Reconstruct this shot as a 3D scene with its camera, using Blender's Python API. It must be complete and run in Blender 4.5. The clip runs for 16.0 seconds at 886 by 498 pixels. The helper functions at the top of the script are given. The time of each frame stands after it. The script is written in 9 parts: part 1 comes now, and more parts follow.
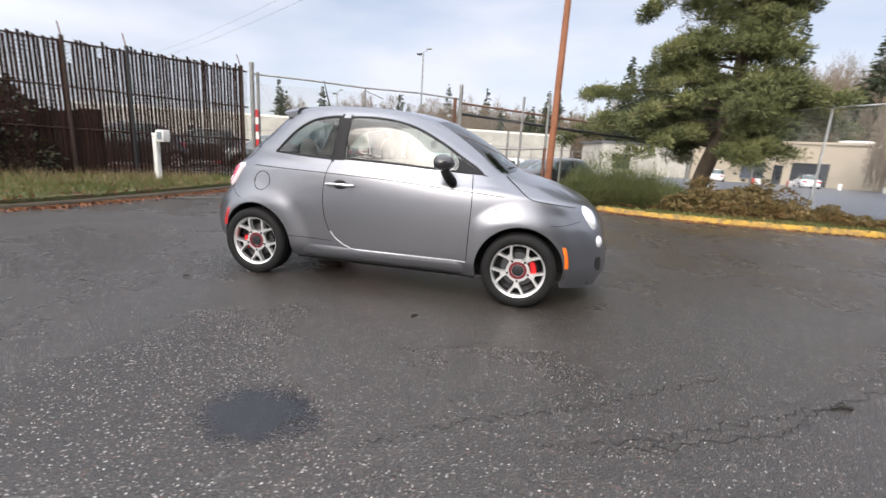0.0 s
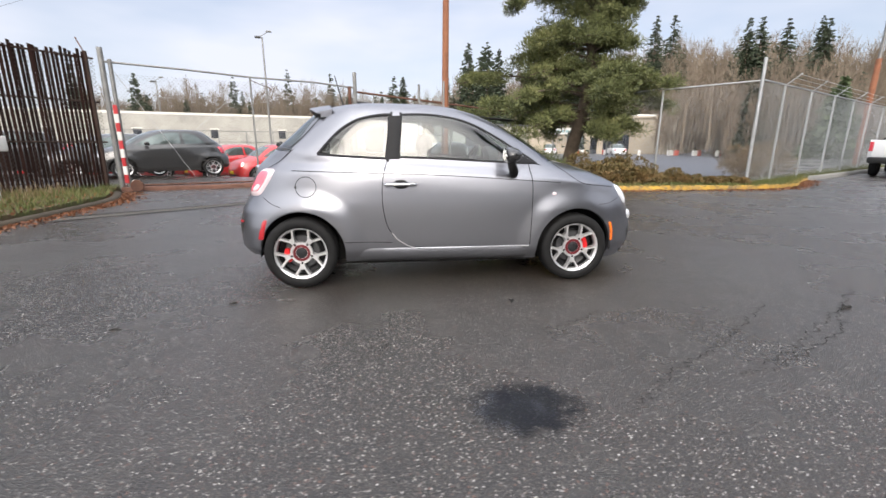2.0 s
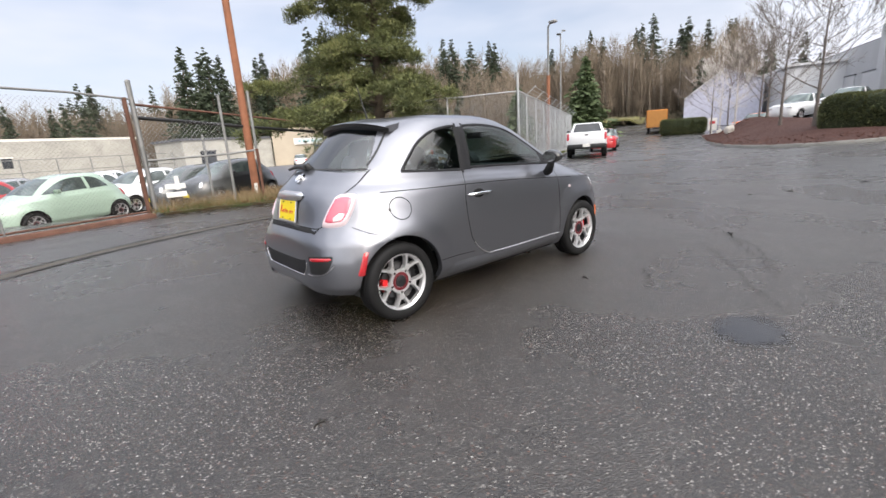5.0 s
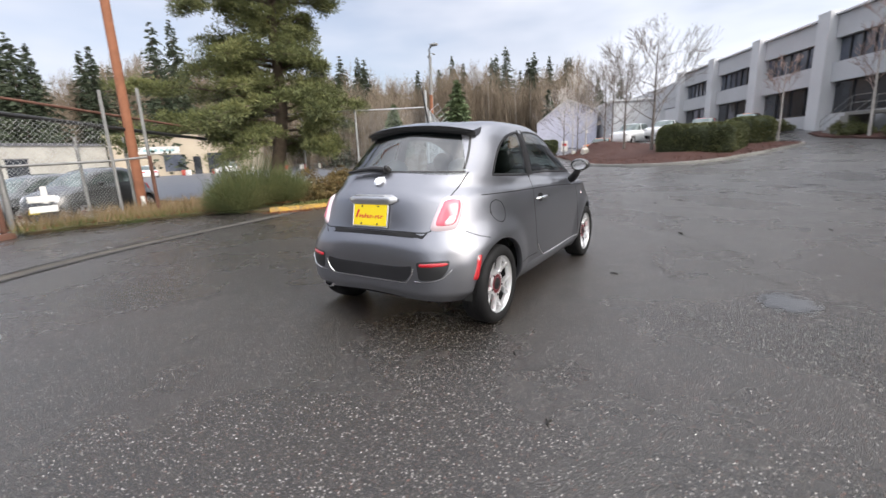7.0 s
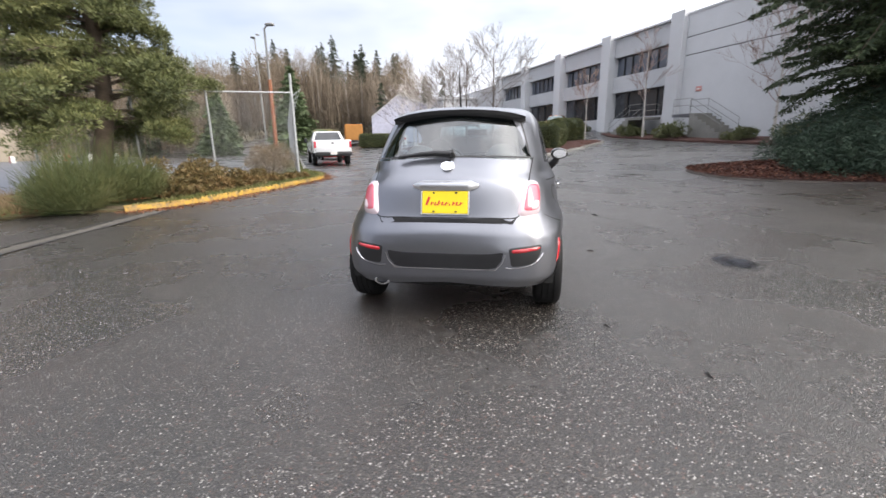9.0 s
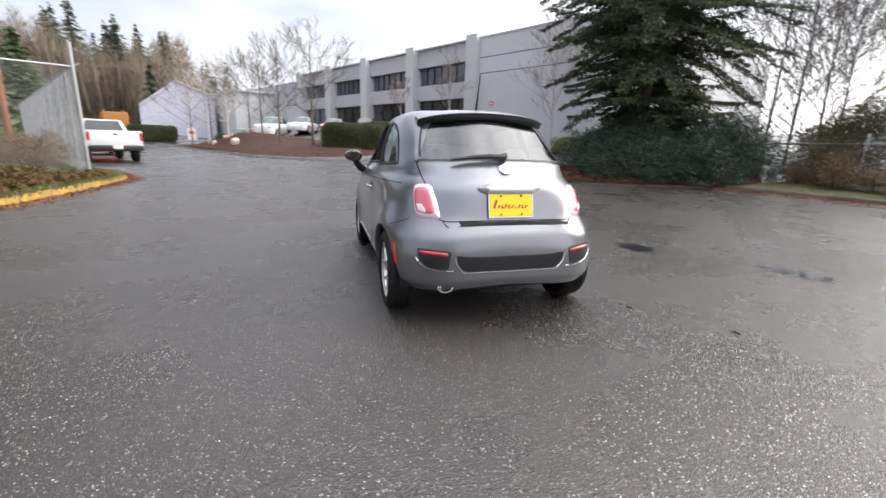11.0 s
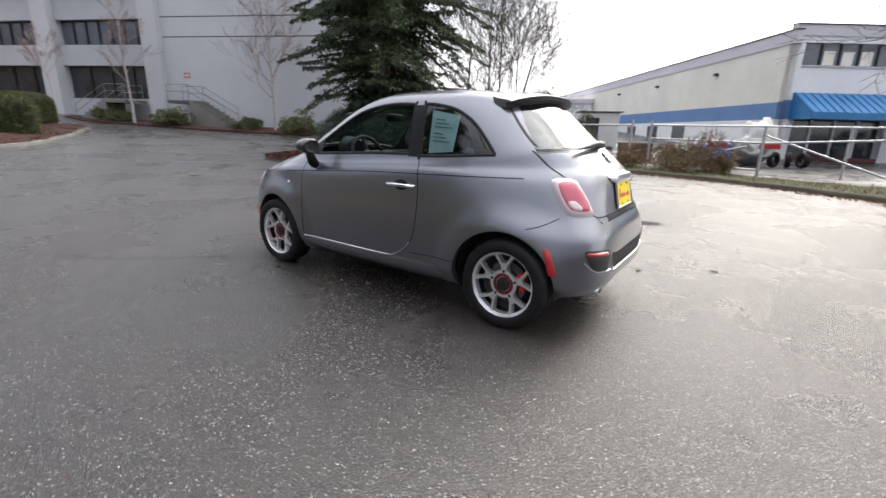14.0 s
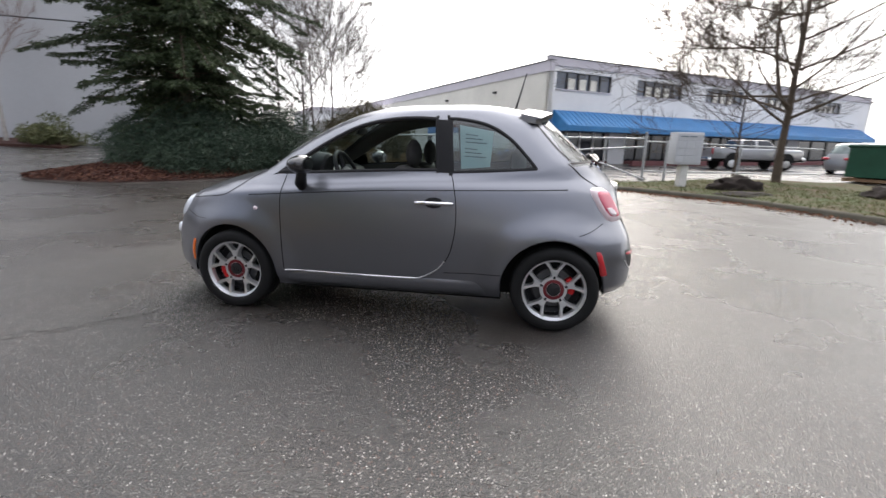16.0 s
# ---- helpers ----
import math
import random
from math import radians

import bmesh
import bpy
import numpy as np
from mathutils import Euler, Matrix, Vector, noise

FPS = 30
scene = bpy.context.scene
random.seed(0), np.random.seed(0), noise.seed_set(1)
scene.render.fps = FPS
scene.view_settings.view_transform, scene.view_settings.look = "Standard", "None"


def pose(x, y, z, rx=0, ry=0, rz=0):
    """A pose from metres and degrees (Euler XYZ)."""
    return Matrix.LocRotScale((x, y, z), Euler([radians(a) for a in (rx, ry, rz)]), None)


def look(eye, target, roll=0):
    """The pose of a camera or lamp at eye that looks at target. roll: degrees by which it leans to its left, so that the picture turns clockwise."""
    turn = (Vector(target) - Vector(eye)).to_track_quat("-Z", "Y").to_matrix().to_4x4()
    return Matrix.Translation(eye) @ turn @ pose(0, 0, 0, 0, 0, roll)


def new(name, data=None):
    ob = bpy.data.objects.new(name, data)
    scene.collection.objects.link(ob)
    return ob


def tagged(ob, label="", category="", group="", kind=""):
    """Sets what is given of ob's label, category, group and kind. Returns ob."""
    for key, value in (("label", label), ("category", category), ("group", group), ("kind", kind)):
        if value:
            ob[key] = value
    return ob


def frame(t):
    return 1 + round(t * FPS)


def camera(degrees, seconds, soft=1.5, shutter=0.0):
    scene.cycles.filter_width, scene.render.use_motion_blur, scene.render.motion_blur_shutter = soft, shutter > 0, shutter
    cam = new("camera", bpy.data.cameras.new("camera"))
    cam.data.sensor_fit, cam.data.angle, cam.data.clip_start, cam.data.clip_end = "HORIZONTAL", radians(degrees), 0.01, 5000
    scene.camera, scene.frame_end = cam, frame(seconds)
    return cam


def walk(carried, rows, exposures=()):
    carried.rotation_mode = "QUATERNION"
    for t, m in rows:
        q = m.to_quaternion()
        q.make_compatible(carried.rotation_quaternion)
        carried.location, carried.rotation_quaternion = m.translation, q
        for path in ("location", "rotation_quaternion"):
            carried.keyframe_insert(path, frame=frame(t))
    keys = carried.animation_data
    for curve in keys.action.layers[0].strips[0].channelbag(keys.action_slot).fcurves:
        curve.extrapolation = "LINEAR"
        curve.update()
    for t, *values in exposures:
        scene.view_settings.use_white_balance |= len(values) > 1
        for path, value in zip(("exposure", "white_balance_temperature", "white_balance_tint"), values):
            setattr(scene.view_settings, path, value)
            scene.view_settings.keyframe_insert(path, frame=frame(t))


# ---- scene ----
cam = camera(91.0, 16.0, 1.5, 0.4)

PATH = [
    (0, (1.291, -4.076, 1.153), (0.864, -2.171, 0.719), 3.5),
    (0.5, (0.885, -4.222, 1.14), (0.673, -2.288, 0.676), 3.1),
    (1, (0.465, -4.252, 1.133), (0.38, -2.313, 0.651), 1.3),
    (1.5, (0.054, -4.274, 1.146), (0.13, -2.332, 0.677), 0.9),
    (2, (-0.393, -4.309, 1.167), (-0.174, -2.378, 0.694), 0.2),
    (2.5, (-0.823, -4.252, 1.176), (-0.465, -2.352, 0.665), 0.1),
    (3, (-1.248, -4.221, 1.172), (-0.668, -2.374, 0.669), -1.1),
    (3.5, (-1.645, -4.074, 1.174), (-0.924, -2.282, 0.654), -1.6),
    (4, (-2.049, -3.849, 1.218), (-1.183, -2.124, 0.695), -1.0),
    (4.2, (-2.225, -3.758, 1.238), (-1.259, -2.075, 0.753), -2.1),
    (6.3, (-3.58, -2.576, 1.266), (-2.137, -1.268, 0.814), -1.0),
    (6.5, (-3.679, -2.454, 1.255), (-2.189, -1.189, 0.832), -0.8),
    (7, (-3.945, -2.116, 1.258), (-2.308, -1.052, 0.822), -2.4),
    (7.5, (-4.136, -1.754, 1.254), (-2.443, -0.785, 0.812), -2.8),
    (8, (-4.276, -1.371, 1.252), (-2.499, -0.541, 0.86), -0.5),
    (8.2, (-4.359, -1.207, 1.244), (-2.539, -0.481, 0.845), -0.7),
    (10.3, (-4.518, 0.596, 1.247), (-2.583, 0.484, 0.755), 1.6),
    (10.5, (-4.453, 0.765, 1.236), (-2.518, 0.559, 0.775), 1.8),
    (11, (-4.33, 1.246, 1.243), (-2.463, 0.711, 0.765), 1.6),
    (11.5, (-4.087, 1.65, 1.227), (-2.301, 0.901, 0.73), 2.6),
    (12, (-3.822, 2.054, 1.223), (-2.152, 1.059, 0.751), 3.1),
    (12.5, (-3.495, 2.396, 1.223), (-1.935, 1.248, 0.725), 2.3),
    (13, (-3.118, 2.666, 1.22), (-1.665, 1.365, 0.774), 3.6),
    (13.5, (-2.75, 2.956, 1.234), (-1.496, 1.475, 0.75), 1.6),
    (14, (-2.319, 3.105, 1.221), (-1.214, 1.523, 0.692), 1.4),
    (14.5, (-1.931, 3.264, 1.223), (-1.066, 1.527, 0.738), 1.3),
    (15, (-1.55, 3.403, 1.221), (-0.851, 1.595, 0.728), 1.1),
    (15.5, (-1.169, 3.477, 1.224), (-0.637, 1.613, 0.734), 2.4),
    (16, (-0.825, 3.605, 1.228), (-0.537, 1.683, 0.756), 1.2),
]
walk(cam, [(t, look(eye, goal, lean)) for t, eye, goal, lean in PATH],
     [(0, 0.0), (7.0, 0.0), (7.5, 0.10), (8.0, 0.24), (8.2, 0.24), (10.3, 0.16), (11.5, 0.12), (12.5, 0.0), (16, 0.0)])

# ---------------------------------------------------------------- light
SUN_AZ, SUN_EL = radians(190), radians(32)          # compass-like angle from +y, clockwise
SUN_DIR = Vector((math.sin(SUN_AZ) * math.cos(SUN_EL), math.cos(SUN_AZ) * math.cos(SUN_EL), math.sin(SUN_EL)))
sun = new("sun", bpy.data.lights.new("sun", "SUN"))
sun.data.energy, sun.data.angle, sun.data.color = 1.9, radians(32), (1.0, 0.92, 0.82)
sun.matrix_world = look(SUN_DIR * 60, (0, 0, 0))

world = bpy.data.worlds.new("overcast_sky")
scene.world = world
world.use_nodes = True
wt = world.node_tree
wt.nodes.clear()


def wnode(kind, **inputs):
    n = wt.nodes.new(kind)
    for key, value in inputs.items():
        n.inputs[int(key[1:]) if key[1:].isdigit() else key].default_value = value
    return n


sky = wt.nodes.new("ShaderNodeTexSky")
sky.sky_type, sky.sun_disc = "NISHITA", False
sky.sun_elevation, sky.sun_rotation = SUN_EL, SUN_AZ
sky.air_density, sky.dust_density, sky.ozone_density = 1.0, 2.0, 1.0
dim = wnode("ShaderNodeVectorMath", i1=(0.15, 0.145, 0.15))
dim.operation = "MULTIPLY"
wt.links.new(sky.outputs[0], dim.inputs[0])
coord = wt.nodes.new("ShaderNodeTexCoord")
stretch = wt.nodes.new("ShaderNodeMapping")
stretch.inputs["Scale"].default_value = (1.0, 1.0, 3.2)
wt.links.new(coord.outputs["Generated"], stretch.inputs[0])
puffs = wnode("ShaderNodeTexNoise", Scale=2.0, Detail=4.0, Roughness=0.5)
wt.links.new(stretch.outputs[0], puffs.inputs["Vector"])
cover = wt.nodes.new("ShaderNodeValToRGB")
cover.color_ramp.elements[0].position, cover.color_ramp.elements[0].color = 0.34, (0.42, 0.42, 0.42, 1)
cover.color_ramp.elements[1].position, cover.color_ramp.elements[1].color = 0.64, (0.96, 0.96, 0.96, 1)
wt.links.new(puffs.outputs["Fac"], cover.inputs[0])
toward = wnode("ShaderNodeVectorMath")
toward.operation = "DOT_PRODUCT"
toward.inputs[1].default_value = SUN_DIR
wt.links.new(coord.outputs["Generated"], toward.inputs[0])
glow = wt.nodes.new("ShaderNodeMapRange")
glow.inputs["From Min"].default_value, glow.inputs["From Max"].default_value = -0.35, 0.95
glow.inputs["To Min"].default_value, glow.inputs["To Max"].default_value = 0.0, 1.0
wt.links.new(toward.outputs["Value"], glow.inputs[0])
cloud = wt.nodes.new("ShaderNodeMix")
cloud.data_type = "RGBA"
cloud.inputs[6].default_value, cloud.inputs[7].default_value = (0.92, 0.95, 1.07, 1), (2.35, 2.33, 2.36, 1)
wt.links.new(glow.outputs[0], cloud.inputs[0])
# thin cloud round the veiled sun
veil = wnode("ShaderNodeMath", i1=7.0)
veil.operation = "POWER"
veil.use_clamp = True
wt.links.new(toward.outputs["Value"], veil.inputs[0])
bright = wt.nodes.new("ShaderNodeMix")
bright.data_type = "RGBA"
bright.inputs[7].default_value = (5.4, 5.25, 5.05, 1)
wt.links.new(veil.outputs[0], bright.inputs[0])
wt.links.new(cloud.outputs[2], bright.inputs[6])
both = wt.nodes.new("ShaderNodeMix")
both.data_type = "RGBA"
wt.links.new(cover.outputs[0], both.inputs[0])
wt.links.new(dim.outputs[0], both.inputs[6])
wt.links.new(bright.outputs[2], both.inputs[7])
back = wnode("ShaderNodeBackground", Strength=1.0)
height = wt.nodes.new("ShaderNodeSeparateXYZ")
wt.links.new(coord.outputs["Generated"], height.inputs[0])
zenith = wt.nodes.new("ShaderNodeMapRange")
zenith.interpolation_type = "SMOOTHSTEP"
zenith.inputs["From Min"].default_value, zenith.inputs["From Max"].default_value = 0.32, 1.0
zenith.inputs["To Min"].default_value, zenith.inputs["To Max"].default_value = 1.0, 1.85
wt.links.new(height.outputs["Z"], zenith.inputs[0])
dome = wt.nodes.new("ShaderNodeVectorMath")
dome.operation = "SCALE"
wt.links.new(both.outputs[2], dome.inputs[0])
wt.links.new(zenith.outputs[0], dome.inputs["Scale"])
wt.links.new(dome.outputs[0], back.inputs[0])
out = wt.nodes.new("ShaderNodeOutputWorld")
wt.links.new(back.outputs[0], out.inputs[0])


# ---------------------------------------------------------------- materials
class Mat:
    """A procedural material that is put together node by node."""

    def __init__(self, name, rough=0.6, metal=0.0, coat=0.0, spec=0.5):
        self.m = bpy.data.materials.new(name)
        self.m.use_nodes = True
        self.t = self.m.node_tree
        self.b = self.t.nodes["Principled BSDF"]
        self.b.inputs["Roughness"].default_value = rough
        self.b.inputs["Metallic"].default_value = metal
        self.b.inputs["Coat Weight"].default_value = coat
        self.b.inputs["Coat Roughness"].default_value = 0.04
        self.b.inputs["Specular IOR Level"].default_value = spec
        self.c = self.t.nodes.new("ShaderNodeTexCoord")

    def node(self, kind, **inputs):
        n = self.t.nodes.new(kind)
        for key, value in inputs.items():
            n.inputs[key].default_value = value
        return n

    def link(self, a, b):
        self.t.links.new(a, b)

    def noise(self, scale, detail=4, rough=0.6, stretch=None):
        n = self.node("ShaderNodeTexNoise", Scale=scale, Detail=detail, Roughness=rough)
        if stretch:
            s = self.t.nodes.new("ShaderNodeMapping")
            s.inputs["Scale"].default_value = stretch
            self.link(self.c.outputs["Object"], s.inputs[0])
            self.link(s.outputs[0], n.inputs["Vector"])
        else:
            self.link(self.c.outputs["Object"], n.inputs["Vector"])
        return n.outputs["Fac"]

    def voronoi(self, scale, feature="F1"):
        n = self.node("ShaderNodeTexVoronoi", Scale=scale)
        n.feature = feature
        self.link(self.c.outputs["Object"], n.inputs["Vector"])
        return n

    def ramp(self, fac, *stops):
        n = self.t.nodes.new("ShaderNodeValToRGB")
        e = n.color_ramp.elements
        while len(e) < len(stops):
            e.new(0.5)
        for k, (pos, col) in enumerate(stops):
            e[k].position = pos
            e[k].color = (col, col, col, 1) if isinstance(col, (int, float)) else (*col, 1)
        self.link(fac, n.inputs[0])
        return n.outputs[0]

    def mix(self, fac, a, b, mode="MIX"):
        n = self.t.nodes.new("ShaderNodeMix")
        n.data_type, n.blend_type = "RGBA", mode
        for k, v in ((0, fac), (6, a), (7, b)):
            if isinstance(v, (int, float)):
                n.inputs[k].default_value = v if k == 0 else (v, v, v, 1)
            elif isinstance(v, tuple):
                n.inputs[k].default_value = (*v, 1)
            else:
                self.link(v, n.inputs[k])
        return n.outputs[2]

    def color(self, c):
        if isinstance(c, tuple):
            self.b.inputs["Base Color"].default_value = (*c, 1)
        else:
            self.link(c, self.b.inputs["Base Color"])
        return self

    def rough(self, socket):
        self.link(socket, self.b.inputs["Roughness"])
        return self

    def bump(self, socket, strength=0.3, distance=0.01):
        n = self.node("ShaderNodeBump", Strength=strength, Distance=distance)
        self.link(socket, n.inputs["Height"])
        self.link(n.outputs[0], self.b.inputs["Normal"])
        return self

    def random(self):
        return self.t.nodes.new("ShaderNodeObjectInfo").outputs["Random"]

    def island(self):
        return self.t.nodes.new("ShaderNodeNewGeometry").outputs["Random Per Island"]


def worn(name, col, rough=0.6, metal=0.0, coat=0.0, scale=3.0, fine=60.0, amount=0.25, bump=0.1, spec=0.5):
    """A surface of one colour with stains at a large and a fine scale."""
    k = Mat(name, rough, metal, coat, spec)
    dark = tuple(c * (1 - amount) for c in col)
    light = tuple(min(1.0, c * (1 + amount * 0.6)) for c in col)
    base = k.ramp(k.noise(scale, 5), (0.3, dark), (0.7, light))
    k.color(k.mix(0.35, base, k.ramp(k.noise(fine, 3), (0.3, dark), (0.7, light))))
    if bump:
        k.bump(k.noise(fine, 4), bump, 0.004)
    return k.m


def leafy(name, dark, mid, light, rough=0.6, trans=0.0):
    k = Mat(name, rough, spec=0.3)
    patch = k.ramp(k.noise(0.9, 3), (0.3, dark), (0.52, mid), (0.75, light))
    k.color(k.mix(0.45, patch, k.ramp(k.island(), (0.0, dark), (0.5, mid), (1.0, light))))
    return k.m


# asphalt: dark binder, pale stones, damp patches and long stains
k = Mat("asphalt", 0.5, spec=0.85)
stones = k.voronoi(150)
pick = k.ramp(stones.outputs["Color"], (0.80, 0.0), (0.88, 1.0))
small = k.voronoi(240)
pick2 = k.ramp(small.outputs["Color"], (0.60, 0.0), (0.85, 1.0))
dry = k.ramp(k.noise(0.11, 4, 0.6), (0.36, (0.0075, 0.0070, 0.0067)), (0.64, (0.019, 0.0178, 0.0166)))
binder = k.mix(0.5, dry, k.ramp(k.noise(0.45, 6, 0.65), (0.3, (0.0075, 0.0070, 0.0067)), (0.7, (0.023, 0.0212, 0.0196))))
body = k.mix(k.ramp(k.noise(9, 7, 0.75), (0.42, 0.0), (0.62, 0.75)), binder, (0.036, 0.031, 0.027))
body = k.mix(k.ramp(k.noise(0.8, 5, 0.7), (0.45, 0.0), (0.68, 0.5)), body, (0.030, 0.0215, 0.019))
body = k.mix(pick2, body, k.ramp(small.outputs["Color"], (0.3, (0.030, 0.026, 0.023)), (0.9, (0.088, 0.077, 0.066))))
body = k.mix(pick, body, k.ramp(stones.outputs["Color"], (0.80, (0.085, 0.078, 0.070)), (1.0, (0.46, 0.435, 0.405))))
large = k.voronoi(78)
pick3 = k.ramp(large.outputs["Color"], (0.86, 0.0), (0.90, 1.0))
inside = k.ramp(large.outputs["Distance"], (0.26, 1.0), (0.36, 0.0))
body = k.mix(k.mix(1.0, pick3, inside, "MULTIPLY"), body, k.ramp(large.outputs["Color"], (0.86, (0.20, 0.185, 0.165)), (1.0, (0.80, 0.77, 0.72))))
rust = k.voronoi(110)
body = k.mix(k.ramp(rust.outputs["Color"], (0.84, 0.0), (0.90, 0.8)), body, k.ramp(k.noise(35, 3), (0.35, (0.050, 0.030, 0.024)), (0.65, (0.150, 0.078, 0.056))))
body = k.mix(0.16, body, (0.004, 0.0038, 0.0036))
# paler asphalt up the drive: grazing sky sheen put into the base colour
east = k.node("ShaderNodeSeparateXYZ")
k.link(k.c.outputs["Object"], east.inputs[0])
upward = k.node("ShaderNodeMath")
upward.operation = "MULTIPLY"
upward.inputs[1].default_value = 0.025
k.link(east.outputs[0], upward.inputs[0])
far_sheen = k.mix(1.0, k.ramp(upward.outputs[0], (0.16, 0.0), (0.46, 0.85)), k.ramp(k.noise(0.35, 5, 0.6), (0.3, 0.65), (0.7, 1.0)), "MULTIPLY")
k.color(k.mix(far_sheen, body, k.ramp(k.noise(30, 5, 0.7), (0.3, (0.050, 0.049, 0.049)), (0.7, (0.088, 0.086, 0.084)))))
k.rough(k.ramp(k.noise(0.5, 5), (0.35, 0.20), (0.65, 0.37)))
k.bump(k.mix(0.4, k.mix(0.5, stones.outputs["Distance"], k.noise(60, 4)), k.noise(24, 3, 0.7)), 0.85, 0.012)
ASPHALT = k.m

k = Mat("crack_fill", 0.75)
k.color(k.ramp(k.noise(20, 4), (0.3, (0.012, 0.011, 0.010)), (0.7, (0.03, 0.027, 0.024))))
CRACK = k.m


def spill(name, rough, dark, light, least, spec=0.5):
    """A stain or puddle that thins out unevenly towards its rim."""
    k = Mat(name, rough, spec=spec)
    k.color(k.ramp(k.noise(90, 3), (0.4, dark), (0.75, light)))
    reach = k.node("ShaderNodeVectorMath")
    reach.operation = "LENGTH"
    k.link(k.c.outputs["Object"], reach.inputs[0])
    edge = k.node("ShaderNodeMath")
    edge.operation = "ADD"
    k.link(reach.outputs["Value"], edge.inputs[0])
    k.link(k.ramp(k.noise(4.0, 6, 0.7), (0.2, 0.0), (0.8, 0.75)), edge.inputs[1])
    if rough > 0.3:
        k.bump(k.mix(0.5, k.noise(60, 4), k.noise(24, 3, 0.7)), 0.9, 0.012)
    film = k.node("ShaderNodeMixShader")
    k.link(k.ramp(edge.outputs[0], (0.72, least), (1.12, 1.0)), film.inputs[0])
    k.link(k.b.outputs[0], film.inputs[1])
    k.link(k.node("ShaderNodeBsdfTransparent").outputs[0], film.inputs[2])
    k.link(film.outputs[0], k.t.nodes["Material Output"].inputs[0])
    return k.m


WATER = spill("puddle_water", 0.05, (0.013, 0.014, 0.018), (0.040, 0.044, 0.055), 0.22, 0.4)
SMEAR = spill("damp_smear", 0.8, (0.010, 0.0095, 0.009), (0.045, 0.041, 0.036), 0.35, 0.05)
RUST_STAIN = spill("rust_stain", 0.6, (0.045, 0.022, 0.012), (0.11, 0.055, 0.030), 0.35)

CONCRETE = worn("concrete", (0.20, 0.195, 0.18), 0.85, scale=1.2, fine=45, amount=0.35, bump=0.3)
YARD = worn("yard_asphalt", (0.090, 0.100, 0.125), 0.38, scale=0.2, fine=30, amount=0.3, bump=0.3)
k = Mat("yellow_kerb_paint", 0.7)
wear = k.ramp(k.noise(7.0, 8, 0.72), (0.42, 0.0), (0.62, 0.9))
k.color(k.mix(wear, k.ramp(k.noise(1.3, 5), (0.3, (0.36, 0.20, 0.022)), (0.7, (0.52, 0.31, 0.035))), k.ramp(k.noise(18, 5), (0.3, (0.07, 0.045, 0.022)), (0.7, (0.20, 0.15, 0.085)))))
k.bump(k.noise(40, 4), 0.4, 0.01)
YELLOW = k.m
k = Mat("verge_soil", 0.95)
k.color(k.mix(k.ramp(k.noise(1.6, 6), (0.4, 0.0), (0.6, 1.0)), (0.10, 0.070, 0.038), (0.065, 0.085, 0.028)))
k.bump(k.noise(25, 6), 0.8, 0.04)
SOIL = k.m
k = Mat("bark_mulch", 0.95)
k.color(k.ramp(k.noise(26, 6, 0.75), (0.3, (0.024, 0.010, 0.008)), (0.6, (0.072, 0.027, 0.019)), (0.85, (0.13, 0.060, 0.042))))
k.bump(k.noise(30, 6), 0.9, 0.05)
MULCH = k.m
RUST = worn("rusty_steel", (0.13, 0.062, 0.042), 0.85, 0.2, scale=6, fine=70, amount=0.5, bump=0.4)
GALV = worn("galvanised_steel", (0.50, 0.51, 0.52), 0.45, 0.75, scale=8, fine=90, amount=0.25)
GALV_DULL = worn("weathered_galvanised_steel", (0.25, 0.25, 0.245), 0.6, 0.5, scale=5, fine=60, amount=0.35)
WIRE = worn("chain_link_wire", (0.48, 0.49, 0.49), 0.55, 0.5, scale=3, fine=30, amount=0.3, bump=0)
POLE_WOOD = worn("stained_utility_pole", (0.26, 0.105, 0.055), 0.85, scale=2, fine=40, amount=0.4, bump=0.5)
k = Mat("brown_fence_slat", 0.92, spec=0.15)
tone = k.ramp(k.random(), (0.0, (0.010, 0.005, 0.0045)), (0.6, (0.017, 0.008, 0.0065)), (1.0, (0.030, 0.014, 0.011)))
k.color(k.mix(k.ramp(k.noise(7, 5, stretch=(1, 1, 0.2)), (0.4, 0.0), (0.75, 0.6)), tone, (0.034, 0.019, 0.014)))
k.bump(k.noise(60, 3), 0.2, 0.003)
SLAT = k.m
WIRE_DULL = worn("dull_rusted_wire", (0.16, 0.145, 0.135), 0.7, 0.3, scale=3, fine=30, amount=0.3, bump=0)
WHITE_PAINT = worn("white_paint", (0.70, 0.69, 0.66), 0.6, scale=4, fine=40, amount=0.18)
WALL_GREY = worn("grey_painted_concrete", (0.43, 0.44, 0.46), 0.8, scale=0.4, fine=14, amount=0.13, bump=0.1)
WALL_PALE = worn("pale_painted_concrete", (0.52, 0.53, 0.55), 0.8, scale=0.4, fine=14, amount=0.10, bump=0.1)
WALL_WHITE = worn("white_painted_block", (0.82, 0.82, 0.83), 0.75, scale=0.5, fine=12, amount=0.10, bump=0.1)
WALL_CREAM = worn("cream_painted_block", (0.76, 0.74, 0.67), 0.8, scale=0.4, fine=10, amount=0.15, bump=0.1)
WALL_BLUE = worn("blue_painted_band", (0.13, 0.24, 0.46), 0.7, scale=0.5, fine=12, amount=0.15)
WALL_LILAC = worn("pale_lilac_fascia", (0.60, 0.57, 0.62), 0.7, scale=0.6, fine=12, amount=0.12)
WALL_BEIGE = worn("beige_stucco", (0.42, 0.36, 0.28), 0.85, scale=0.5, fine=14, amount=0.14)
